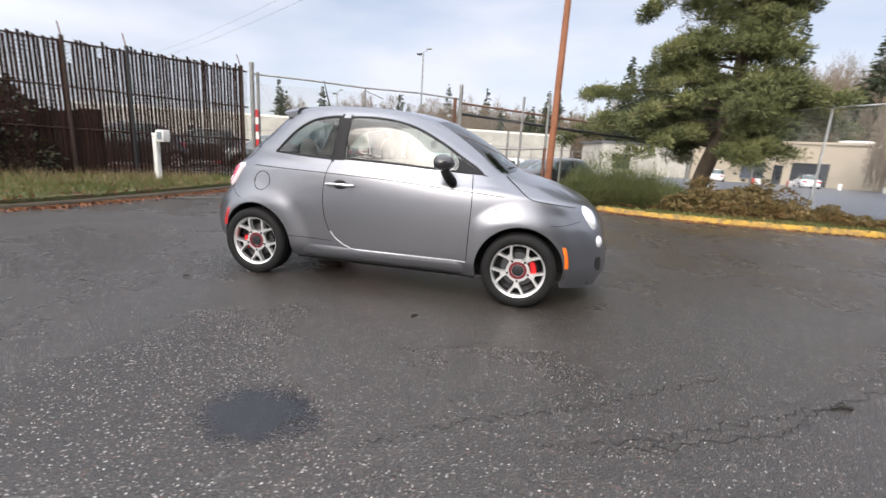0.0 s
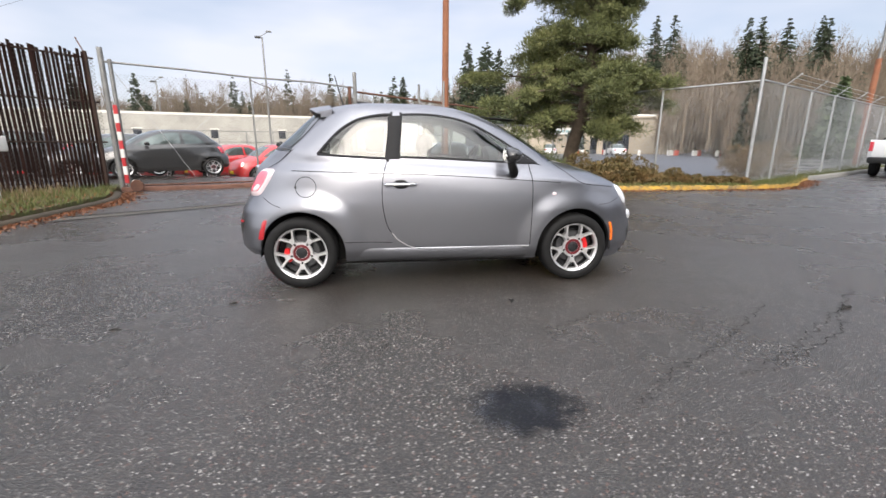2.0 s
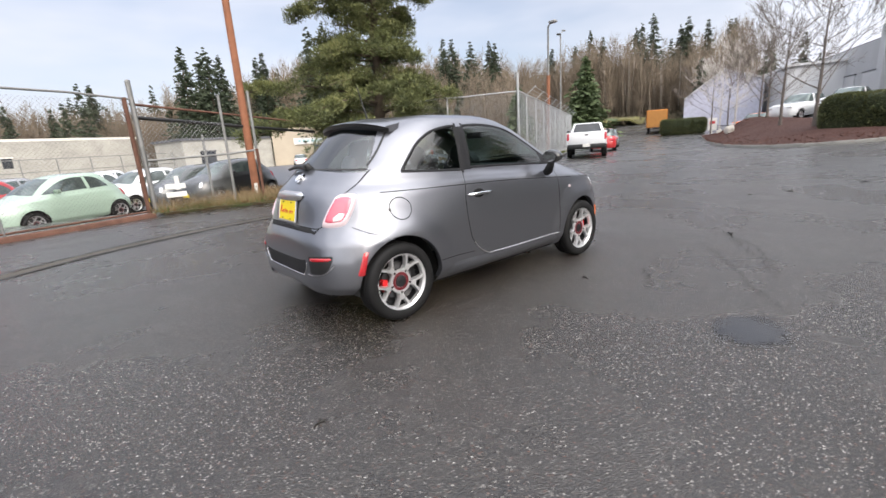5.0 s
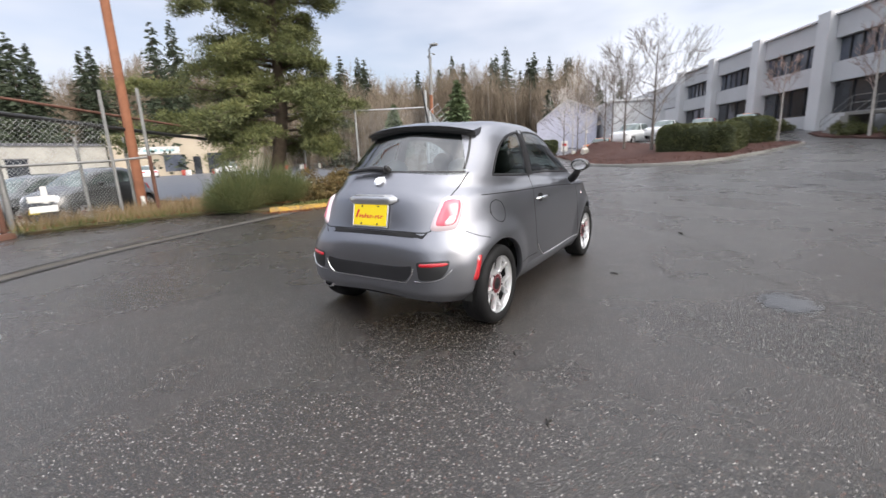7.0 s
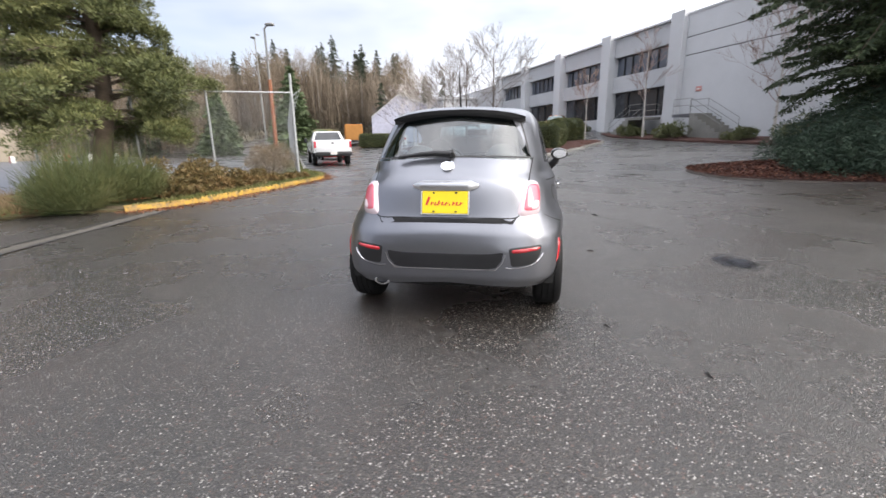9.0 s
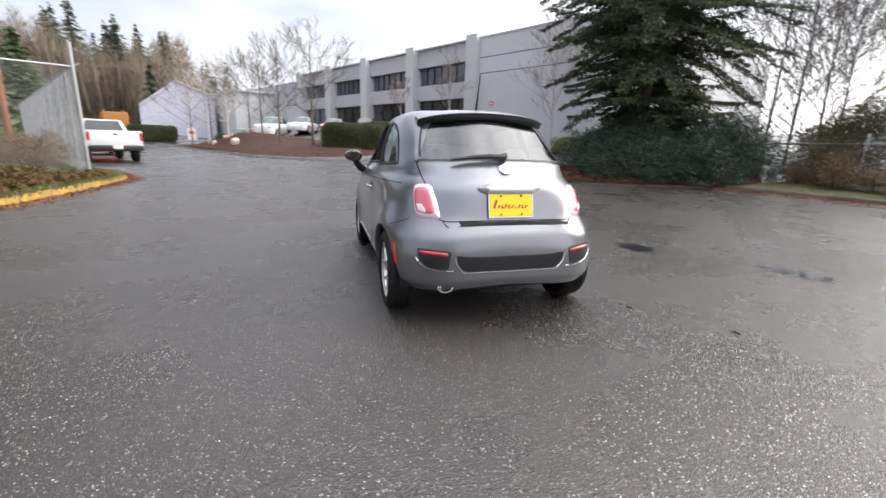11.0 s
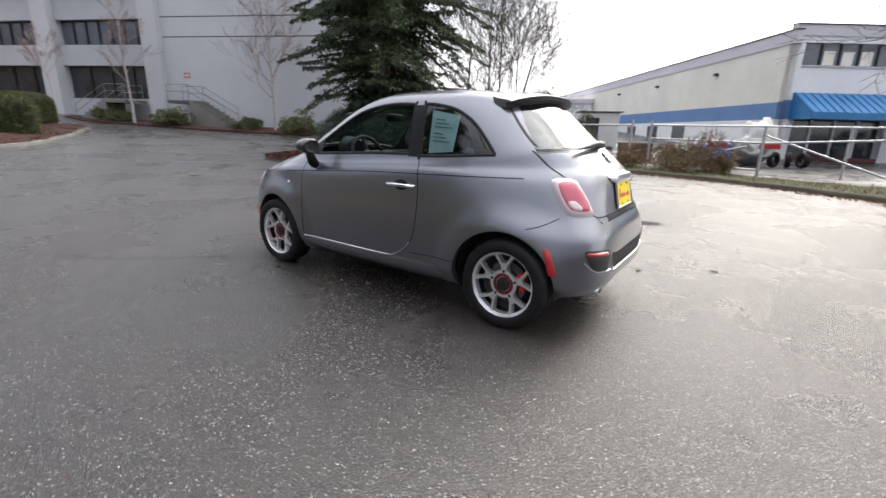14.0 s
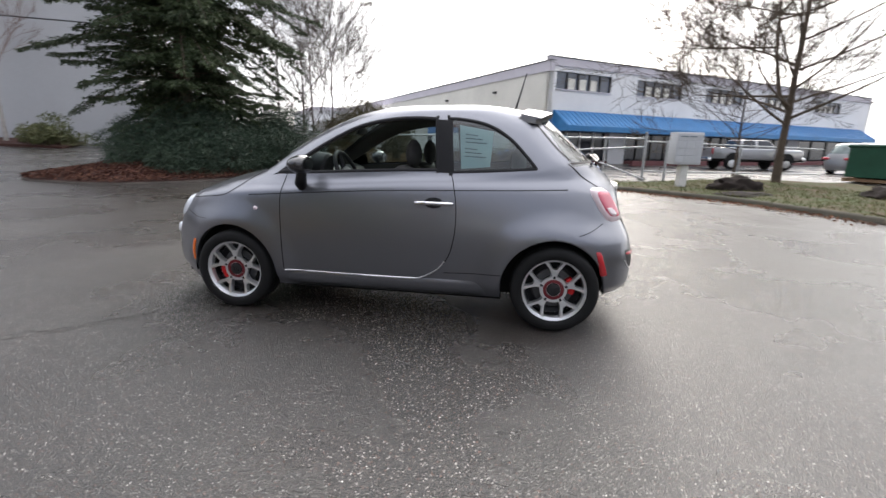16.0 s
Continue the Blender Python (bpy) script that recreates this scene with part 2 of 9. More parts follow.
WALL_OFFWHITE = worn("off_white_shed_wall", (0.40, 0.385, 0.345), 0.8, scale=0.6, fine=3, amount=0.3)
AWNING = worn("blue_awning_metal", (0.03, 0.19, 0.44), 0.45, 0.1, scale=1, fine=20, amount=0.2)
ROOF_DARK = worn("dark_roof_edge", (0.10, 0.10, 0.11), 0.7)
MAROON = worn("maroon_base_paint", (0.14, 0.045, 0.05), 0.75, scale=1)
GREEN_STEEL = worn("dark_green_steel", (0.02, 0.10, 0.055), 0.5, scale=1.5, fine=20, amount=0.35)
WOOD_RAW = worn("raw_timber", (0.38, 0.24, 0.13), 0.8, scale=4, fine=40, amount=0.3)
WOOD_DARK = worn("weathered_brown_timber", (0.13, 0.075, 0.045), 0.85, scale=4, fine=40, amount=0.4)
ORANGE_BOX = worn("orange_panel", (0.50, 0.19, 0.03), 0.6, scale=1, amount=0.3)
RED_PAINT = worn("red_sign_paint", (0.45, 0.03, 0.035), 0.5, scale=5, amount=0.2)
HYDRANT_Y = worn("yellow_cast_iron", (0.62, 0.42, 0.02), 0.55, scale=6, amount=0.25)
TARP_BLUE = worn("blue_tarpaulin", (0.06, 0.14, 0.50), 0.5, scale=4, amount=0.25, bump=0.3)
STONE = worn("pale_boulder", (0.55, 0.52, 0.47), 0.9, scale=4, fine=25, amount=0.35, bump=0.6)
BARK = worn("tree_bark", (0.10, 0.075, 0.055), 0.95, scale=5, fine=30, amount=0.5, bump=0.8)
BARK_GREY = worn("grey_twig_bark", (0.13, 0.11, 0.098), 0.95, scale=5, fine=30, amount=0.4, bump=0.5)
BARK_TWIG = worn("reddish_twig_bark", (0.27, 0.20, 0.18), 0.95, scale=5, fine=30, amount=0.3, bump=0.3)
BARK_PALE = worn("pale_birch_bark", (0.46, 0.43, 0.40), 0.9, scale=6, fine=30, amount=0.4, bump=0.4)
NEEDLE_PINE = leafy("pine_needles", (0.022, 0.032, 0.012), (0.104, 0.120, 0.044), (0.250, 0.246, 0.098))
NEEDLE_FIR = leafy("fir_needles", (0.012, 0.022, 0.010), (0.040, 0.060, 0.026), (0.100, 0.128, 0.056))
NEEDLE_CEDAR = leafy("low_juniper_needles", (0.010, 0.022, 0.014), (0.030, 0.052, 0.033), (0.070, 0.100, 0.064))
BROOM = leafy("broom_stems", (0.036, 0.050, 0.018), (0.082, 0.100, 0.036), (0.16, 0.145, 0.060))
BRAMBLE = leafy("bramble_leaves", (0.055, 0.048, 0.018), (0.120, 0.092, 0.034), (0.23, 0.125, 0.055))
GRASS = leafy("verge_grass", (0.055, 0.075, 0.020), (0.10, 0.120, 0.034), (0.20, 0.165, 0.070))
DEADGRASS = leafy("dead_grass", (0.13, 0.085, 0.045), (0.21, 0.15, 0.080), (0.30, 0.22, 0.13))
HEDGE = leafy("clipped_hedge_leaves", (0.045, 0.056, 0.022), (0.100, 0.112, 0.044), (0.165, 0.160, 0.075))
LITTER = leafy("fallen_leaves", (0.075, 0.026, 0.014), (0.16, 0.062, 0.026), (0.26, 0.12, 0.055))
# needle colours lightened a little to stand in for distance haze
WOOD_CONIFER = leafy("hill_conifers", (0.022, 0.032, 0.020), (0.042, 0.056, 0.032), (0.075, 0.090, 0.050))
NEAR_CONIFER = leafy("yard_conifers", (0.034, 0.050, 0.022), (0.072, 0.102, 0.044), (0.13, 0.165, 0.075))
WOOD_BARE = leafy("hill_bare_trees", (0.11, 0.085, 0.060), (0.175, 0.138, 0.100), (0.26, 0.21, 0.16))


def glass(name, col=(1, 1, 1), rough=0.0, alpha=0.25):
    """Window glass: clear transmission under a sharp reflection."""
    k = Mat(name, rough, spec=0.5)
    k.color(col)
    clear = k.node("ShaderNodeBsdfTransparent")
    clear.inputs[0].default_value = (*col, 1)
    gloss = k.node("ShaderNodeBsdfGlossy", Roughness=0.01)
    facing = k.node("ShaderNodeLayerWeight", Blend=0.5)
    steep = k.node("ShaderNodeMath")
    steep.operation = "POWER"
    steep.inputs[1].default_value = 5.0
    k.link(facing.outputs["Facing"], steep.inputs[0])
    amount = k.node("ShaderNodeMath")
    amount.operation = "MULTIPLY_ADD"
    amount.inputs[1].default_value, amount.inputs[2].default_value = 0.9, alpha + 0.05
    k.link(steep.outputs[0], amount.inputs[0])
    m = k.node("ShaderNodeMixShader")
    k.link(amount.outputs[0], m.inputs[0])
    k.link(clear.outputs[0], m.inputs[1])
    k.link(gloss.outputs[0], m.inputs[2])
    k.link(m.outputs[0], k.t.nodes["Material Output"].inputs[0])
    return k.m


CAR_GLASS = glass("car_glass", (0.45, 0.54, 0.53), alpha=0.045)
REAR_GLASS = glass("tinted_rear_glass", (0.36, 0.46, 0.50), alpha=0.11)
k = Mat("office_window_glass", 0.08, spec=0.8)
k.color(k.ramp(k.noise(0.5, 3), (0.3, (0.015, 0.017, 0.022)), (0.7, (0.045, 0.05, 0.06))))
WINDOW_DARK = k.m
k = Mat("upper_window_glass", 0.12, spec=0.9)
k.color(k.ramp(k.noise(0.6, 3), (0.3, (0.05, 0.06, 0.085)), (0.7, (0.11, 0.125, 0.16))))
WINDOW_BLUE = k.m
k = Mat("dark_car_glass", 0.04, 0.5, spec=0.8)
k.color(k.ramp(k.noise(2.0, 3), (0.3, (0.05, 0.066, 0.064)), (0.7, (0.19, 0.23, 0.225))))
GLASS_DARK = k.m


def paint(name, col, metal=0.5, rough=0.32, coat=1.0):
    k = Mat(name, rough, metal, coat)
    flake = k.ramp(k.noise(900, 2), (0.35, tuple(c * 0.85 for c in col)), (0.65, tuple(min(1, c * 1.18) for c in col)))
    k.color(flake)
    return k.m


GREY_PAINT = paint("grey_metallic_paint", (0.208, 0.213, 0.238), 0.88, 0.33, 0.7)
RED_CAR = paint("red_car_paint", (0.46, 0.015, 0.018), 0.0)
MINT_CAR = paint("pale_green_car_paint", (0.36, 0.47, 0.38), 0.0)
BLACK_CAR = paint("black_car_paint", (0.012, 0.013, 0.014), 0.0)
WHITE_CAR = paint("white_car_paint", (0.74, 0.75, 0.77), 0.0)
DARKGREY_CAR = paint("dark_grey_car_paint", (0.05, 0.055, 0.06), 0.3)
SILVER_CAR = paint("silver_grey_truck_paint", (0.34, 0.34, 0.35), 0.6)
ORANGE_CAR = paint("orange_car_paint", (0.65, 0.15, 0.02), 0.0)
MIRROR_SHELL = worn("dark_grey_mirror_shell", (0.028, 0.028, 0.030), 0.22, 0.2, 0.8, bump=0)
BLACK_TRIM = worn("black_trim", (0.016, 0.016, 0.017), 0.42, scale=5, amount=0.2, bump=0.05)
SEAL = worn("grey_window_seal", (0.014, 0.014, 0.016), 0.55, scale=5, amount=0.2, bump=0.0, spec=0.2)
GAP = worn("panel_gap", (0.016, 0.016, 0.017), 0.7, bump=0, spec=0.2)
RUBBER = worn("tyre_rubber", (0.010, 0.010, 0.0105), 0.7, scale=12, fine=80, amount=0.35, bump=0.2, spec=0.25)
ALLOY = worn("machined_alloy", (0.74, 0.74, 0.75), 0.30, 0.76, scale=20, amount=0.1, bump=0)
ALLOY_DARK = worn("dark_alloy_pocket", (0.03, 0.03, 0.033), 0.45, 0.5, bump=0)
BRAKE_RED = worn("red_brake_caliper", (0.62, 0.012, 0.016), 0.4, bump=0)
WHEEL_RED = worn("red_wheel_ring", (0.17, 0.022, 0.030), 0.4, 0.3, bump=0)
CHROME = worn("chrome", (0.80, 0.80, 0.82), 0.10, 1.0, amount=0.06, bump=0)
BRUSHED = worn("satin_chrome", (0.72, 0.72, 0.74), 0.28, 0.95, amount=0.08, bump=0)
LENS_RED = Mat("red_lamp_lens", 0.08, coat=1.0).color((0.50, 0.035, 0.055)).m
LENS_PINK = Mat("pale_red_lamp_lens", 0.12, coat=1.0).color((0.56, 0.10, 0.145)).m
LENS_CLEAR = Mat("clear_lamp_lens", 0.08, coat=1.0).color((0.66, 0.54, 0.57)).m
LENS_ORANGE = Mat("orange_marker_lens", 0.12, coat=1.0).color((0.85, 0.17, 0.015)).m
MARK_RED = Mat("red_marker_lens", 0.12, coat=1.0).color((0.42, 0.012, 0.020)).m
HEADLAMP = Mat("headlamp_glass", 0.05, 0.35, coat=1.0).color((0.78, 0.80, 0.84)).m
PLATE_YELLOW = worn("yellow_dealer_plate", (0.80, 0.62, 0.01), 0.5, scale=8, amount=0.06, bump=0)
PRINT_RED = worn("red_print", (0.55, 0.03, 0.03), 0.5, amount=0.1, bump=0)
PRINT_GREY = worn("grey_print", (0.16, 0.20, 0.23), 0.7, amount=0.1, bump=0)
PAPER = worn("pale_blue_paper", (0.70, 0.86, 0.90), 0.7, scale=6, amount=0.05, bump=0)
SEAT_DARK = worn("dark_grey_seat_fabric", (0.055, 0.053, 0.052), 0.9, scale=8, fine=120, amount=0.25, bump=0.3)
SEAT_IVORY = worn("ivory_seat_fabric", (0.42, 0.40, 0.36), 0.9, scale=8, fine=120, amount=0.2, bump=0.3)
TRIM_DARK = worn("dark_interior_plastic", (0.025, 0.025, 0.027), 0.6, scale=8, amount=0.3, bump=0.1)
TRIM_GREY = worn("light_grey_interior_plastic", (0.30, 0.30, 0.29), 0.6, scale=8, amount=0.15, bump=0.1)
UNDERSIDE = worn("underbody", (0.012, 0.012, 0.012), 0.9, amount=0.3, bump=0.1)


# ---------------------------------------------------------------- building helpers
def part(name, data, material, parent=None, label="", smooth=None):
    """Links a bmesh or mesh as one object, under its thing or part."""
    if isinstance(data, bmesh.types.BMesh):
        me = bpy.data.meshes.new(name)
        data.to_mesh(me)
        data.free()
    else:
        me = data
    if material and not me.materials:
        me.materials.append(material)
    if smooth is not None:
        me.polygons.foreach_set("use_smooth", [True] * len(me.polygons))
        if smooth < 180:
            me.set_sharp_from_angle(angle=radians(smooth))
    ob = new(name, me)
    ob.parent = parent
    if label:
        ob["label"] = label
    return ob


def thing(name, m, label, category, group="", kind=""):
    ob = new(name)
    ob.empty_display_size = 0.1
    ob.matrix_world = m
    return tagged(ob, label, category, group, kind)


def array_mesh(name, verts, faces):
    """A mesh from numpy arrays: verts (n, 3), faces (m, 3 or 4)."""
    me = bpy.data.meshes.new(name)
    verts, faces = np.asarray(verts, np.float32), np.asarray(faces, np.int32)
    m, size = faces.shape
    me.vertices.add(len(verts))
    me.vertices.foreach_set("co", verts.ravel())
    me.loops.add(m * size)
    me.loops.foreach_set("vertex_index", faces.ravel())
    me.polygons.add(m)
    me.polygons.foreach_set("loop_start", np.arange(0, m * size, size, dtype=np.int32))
    me.update(calc_edges=True)
    return me


def add_box(bm, size, at=(0, 0, 0), bevel=0.0, turn=None, segments=1):
    m = Matrix.Translation(at)
    if turn is not None:
        m = m @ turn
    made = bmesh.ops.create_cube(bm, size=1, matrix=m @ Matrix.Diagonal((*size, 1)))["verts"]
    if bevel:
        edges = list({e for v in made for e in v.link_edges})
        bmesh.ops.bevel(bm, geom=edges, offset=bevel, segments=segments, profile=0.5, affect="EDGES")
    return bm


def box(size, at=(0, 0, 0), bevel=0.0, turn=None, segments=1):
    return add_box(bmesh.new(), size, at, bevel, turn, segments)


def add_tube(bm, pts, radius, sides=8, caps=True):
    """A tube along points; radius is one number or one for each point."""
    pts = [Vector(p) for p in pts]
    radii = radius if isinstance(radius, (list, tuple)) else [radius] * len(pts)
    rings, side = [], None
    for i, p in enumerate(pts):
        d = (pts[min(i + 1, len(pts) - 1)] - pts[max(i - 1, 0)]).normalized()
        if side is None:
            side = d.orthogonal().normalized()
        side = (side - d * side.dot(d)).normalized()
        up = d.cross(side)
        rings.append([bm.verts.new(p + (side * math.cos(a) + up * math.sin(a)) * radii[i])
                      for a in (2 * math.pi * j / sides for j in range(sides))])
    for a, b in zip(rings, rings[1:]):
        for j in range(sides):
            bm.faces.new((a[j], a[(j + 1) % sides], b[(j + 1) % sides], b[j]))
    if caps:
        bm.faces.new(rings[0][::-1])
        bm.faces.new(rings[-1])
    return bm


def tube(pts, radius, sides=8, caps=True):
    return add_tube(bmesh.new(), pts, radius, sides, caps)


def add_lathe(bm, profile, sides=32, m=Matrix(), closed=False):
    """Turns a profile of (radius, height) round the z axis."""
    rings = []
    for r, h in profile:
        rings.append([bm.verts.new(m @ Vector((r * math.cos(a), r * math.sin(a), h)))
                      for a in (2 * math.pi * j / sides for j in range(sides))])
    pairs = list(zip(rings, rings[1:])) + ([(rings[-1], rings[0])] if closed else [])
    for a, b in pairs:
        for j in range(sides):
            bm.faces.new((a[j], a[(j + 1) % sides], b[(j + 1) % sides], b[j]))
    return bm


def lathe(profile, sides=32, m=Matrix(), closed=False):
    return add_lathe(bmesh.new(), profile, sides, m, closed)


def prism(points, z0, z1, bm=None):
    """An upright prism over a plan outline; z may be numbers or functions of (x, y)."""
    bm = bm or bmesh.new()
    lo = [bm.verts.new((x, y, z0(x, y) if callable(z0) else z0)) for x, y in points]
    hi = [bm.verts.new((x, y, z1(x, y) if callable(z1) else z1)) for x, y in points]
    n = len(points)
    for i in range(n):
        bm.faces.new((lo[i], lo[(i + 1) % n], hi[(i + 1) % n], hi[i]))
    bm.faces.new(hi)
    bm.faces.new(lo[::-1])
    bmesh.ops.recalc_face_normals(bm, faces=bm.faces)
    return bm


def spline(pts, n):
    """A smooth line of n steps a span through points (Catmull-Rom)."""
    pts = [Vector(p) for p in pts]
    line = []
    for i in range(len(pts) - 1):
        p0, p1, p2, p3 = pts[max(i - 1, 0)], pts[i], pts[i + 1], pts[min(i + 2, len(pts) - 1)]
        for j in range(n):
            t = j / n
            line.append(0.5 * (2 * p1 + (p2 - p0) * t + (2 * p0 - 5 * p1 + 4 * p2 - p3) * t * t + (3 * p1 - p0 - 3 * p2 + p3) * t ** 3))
    return line + [pts[-1]]


def smoothstep(a, b, x):
    t = np.clip((np.asarray(x, float) - a) / (b - a), 0, 1)
    return t * t * (3 - 2 * t)


# ---------------------------------------------------------------- ground
def rise(x, y):
    """Height of the ground: level round the car, rising to the offices and the wooded hill, falling in the yard."""
    x, y = np.asarray(x, float), np.asarray(y, float)
    u = np.maximum(0, 0.8 * x - 0.6 * y - 9.5)
    east = 0.068 * u * u / (u + 3) + 0.05 * np.maximum(0, 0.9 * x + 0.43 * y - 24)
    east = np.minimum(east, 2.2 + 0.02 * u) * (1 - smoothstep(1, 9, y - 0.1 * (x - 20)))
    yard = smoothstep(1, 10, -0.53 * (x - 10.6) + 0.85 * (y - 8.4))
    dip = 0.008 * np.clip(y - 16, 0, 60)
    far = np.hypot(x, y)
    bear = np.degrees(np.arctan2(x, y))
    hill = (7 + 8 * smoothstep(13, 24, bear) * (1 - smoothstep(40, 54, bear))) * smoothstep(62, 150, far) * smoothstep(-25, 35, bear) * (1 - smoothstep(82, 100, bear))
    drive = 0.045 * np.clip(far - 48, 0, 30) * smoothstep(46, 60, bear) * (1 - smoothstep(72, 82, bear))
    lot = 0.42 * smoothstep(10.2, 13.2, y + 0.25 * x) * (1 - smoothstep(0.5, 3.5, x)) * (1 - smoothstep(24, 34, y)) * smoothstep(-34, -26, x)
    return -lot + east * (1 - yard) * (1 - smoothstep(80, 140, far)) - dip * smoothstep(1, 6, y - 10) * (1 - smoothstep(120, 200, far)) + hill + drive


def gz(x, y):
    return float(rise(x, y))


axis = np.concatenate([-np.geomspace(1500, 41, 26), np.linspace(-40, 60, 101), np.geomspace(61, 1500, 26)])
gx, gy = np.meshgrid(axis, axis, indexing="ij")
nn = len(axis)
idx = np.arange(nn * nn).reshape(nn, nn)
quads = np.stack([idx[:-1, :-1], idx[1:, :-1], idx[1:, 1:], idx[:-1, 1:]], -1).reshape(-1, 4)
me = array_mesh("ground", np.stack([gx, gy, rise(gx, gy)], -1).reshape(-1, 3), quads)
ground = part("ground", me, ASPHALT, smooth=180)
tagged(ground, "wet dark asphalt with pale stones in the surface", "asphalt", kind="structure")


# smoother blue-grey asphalt of the yard behind the fences
yx, yy = np.meshgrid(np.linspace(0, 1, 25), np.linspace(0, 1, 25), indexing="ij")
px_ = (1 - yx) * ((1 - yy) * 3.5 + yy * 2.0) + yx * ((1 - yy) * 12.0 + yy * 47.0)
py_ = (1 - yx) * ((1 - yy) * 13.5 + yy * 58.0) + yx * ((1 - yy) * 10.6 + yy * 58.0)
row25 = np.arange(625).reshape(25, 25)
quads = np.stack([row25[:-1, :-1], row25[1:, :-1], row25[1:, 1:], row25[:-1, 1:]], -1).reshape(-1, 4)
tagged(part("yard_surface", array_mesh("yard_surface", np.stack([px_, py_, rise(px_, py_) + 0.02], -1).reshape(-1, 3), quads), YARD, smooth=180), "smooth blue-grey asphalt of the storage yard", "asphalt", kind="structure")


def smooth_plan(pts, n=8):
    return [(p.x, p.y) for p in spline([(x, y, 0) for x, y in pts], n)]


def kerb(name, pts, material, label, width=0.16, height=0.13, n=8):
    """A kerb stone line, flat on top with a worn front edge; the road lies on its right-hand side."""
    line = smooth_plan(pts, n)
    bm, rows = bmesh.new(), []
    for i, (x, y) in enumerate(line):
        x0, y0 = line[max(i - 1, 0)]
        x1, y1 = line[min(i + 1, len(line) - 1)]
        d = Vector((x1 - x0, y1 - y0, 0)).normalized()
        n_ = Vector((-d.y, d.x, 0))
        j = 0.012 * noise.noise(Vector((x * 1.7, y * 1.7, 0)))
        base = Vector((x, y, gz(x, y)))
        rows.append([bm.verts.new(base + n_ * a + Vector((0, 0, b + j))) for a, b in ((0, -0.05), (0.012, height - 0.03), (0.04, height), (width, height + 0.004), (width + 0.01, -0.05))])
    for p, q in zip(rows, rows[1:]):
        for j in range(4):
            bm.faces.new((p[j], q[j], q[j + 1], p[j + 1]))
    bmesh.ops.recalc_face_normals(bm, faces=bm.faces)
    return tagged(part(name, bm, material, smooth=50), label, "kerb", kind="structure")


def bed(name, pts, material, label, lift=0.10, mound=0.0, category="verge"):
    """A planted bed: filled outline with an uneven surface a little over the ground."""
    area = sum(pts[i][0] * pts[(i + 1) % len(pts)][1] - pts[(i + 1) % len(pts)][0] * pts[i][1] for i in range(len(pts)))
    inner = []
    for i, (x, y) in enumerate(pts):
        (x0, y0), (x1, y1) = pts[i - 1], pts[(i + 1) % len(pts)]
        d = Vector((x1 - x0, y1 - y0)).normalized() * (0.09 if area > 0 else -0.09)
        inner.append((x - d.y, y + d.x))
    pts = inner
    bm = bmesh.new()
    vs = [bm.verts.new((x, y, 0)) for x, y in pts]
    edges = [bm.edges.new((vs[i], vs[(i + 1) % len(vs)])) for i in range(len(vs))]
    bmesh.ops.triangle_fill(bm, use_beauty=True, edges=edges)
    for _ in range(4):
        long = [e for e in bm.edges if e.calc_length() > 0.7]
        if not long:
            break
        bmesh.ops.subdivide_edges(bm, edges=long, cuts=1)
        bmesh.ops.triangulate(bm, faces=bm.faces)
    rim = [(x, y) for x, y in pts]
    for v in bm.verts:
        x, y = v.co.x, v.co.y
        edge = min(math.hypot(x - a, y - b) for a, b in rim)
        v.co.z = gz(x, y) + lift + 0.05 * noise.noise(Vector((x * 1.3, y * 1.3, 3))) * min(1, edge) + (mound(x) if callable(mound) else mound) * min(1.0, edge / 2.2)
    bmesh.ops.recalc_face_normals(bm, faces=bm.faces)
    for f in bm.faces:
        if f.normal.z < 0:
            f.normal_flip()
    rim_edges = [e for e in bm.edges if e.is_boundary]
    skirt = bmesh.ops.extrude_edge_only(bm, edges=rim_edges)["geom"]
    for v in skirt:
        if isinstance(v, bmesh.types.BMVert):
            v.co.z -= 0.3
    return tagged(part(name, bm, material, smooth=60), label, category, kind="structure")


# kerbs and verges
KERB_N = [(2.55, 7.0), (3.2, 6.55), (4.5, 6.35), (6.5, 6.25), (8.6, 6.25), (10.0, 6.45), (11.2, 7.1), (12.2, 8.0), (13.2, 8.75)]
kerb("kerb_north", KERB_N[::-1][::-1], YELLOW, "worn yellow-painted kerb along the planted bed", 0.16, 0.11)
kerb("kerb_road", [(13.2, 8.75), (15, 9.72), (19, 11.95), (24, 14.75), (30, 18.2)], CONCRETE, "grey concrete kerb along the fence")
kerb("kerb_west", [(-7.6, -6.0), (-6.6, -2.5), (-6.0, 0.4), (-5.85, 1.8), (-5.85, 3.6), (-6.0, 5.2), (-6.6, 6.5)], worn("mossy_soil_edge", (0.050, 0.038, 0.024), 0.95, scale=3, fine=30, amount=0.5, bump=0.5), "low mossy edge with dead leaves along the slat fence", 0.14, 0.06)
kerb("kerb_gate", [(-6.9, 7.0), (-4.2, 7.85), (-1.5, 9.0)], RUST, "low rusty threshold under the gate", 0.14, 0.10)
KERB_S = [(-8.6, -1.0), (-7.5, -4.6), (-6.3, -7.4), (-5.0, -8.8), (-3.6, -10.0), (-1.5, -11.35), (0.4, -12.1), (2.2, -12.5), (3.6, -12.3), (5.0, -11.6), (6.3, -10.8)]
kerb("kerb_south", KERB_S[::-1], worn("mossy_concrete", (0.085, 0.078, 0.058), 0.9, scale=1.5, fine=30, amount=0.5, bump=0.4), "low mossy concrete kerb of the turning place", 0.15, 0.10)
KERB_C = [(6.3, -10.8), (7.0, -9.6), (7.6, -8.2), (8.1, -7.2), (9.0, -6.2), (10.1, -5.75), (11.4, -5.75), (11.9, -6.6), (12.2, -8.2), (13.4, -11), (15, -13)]
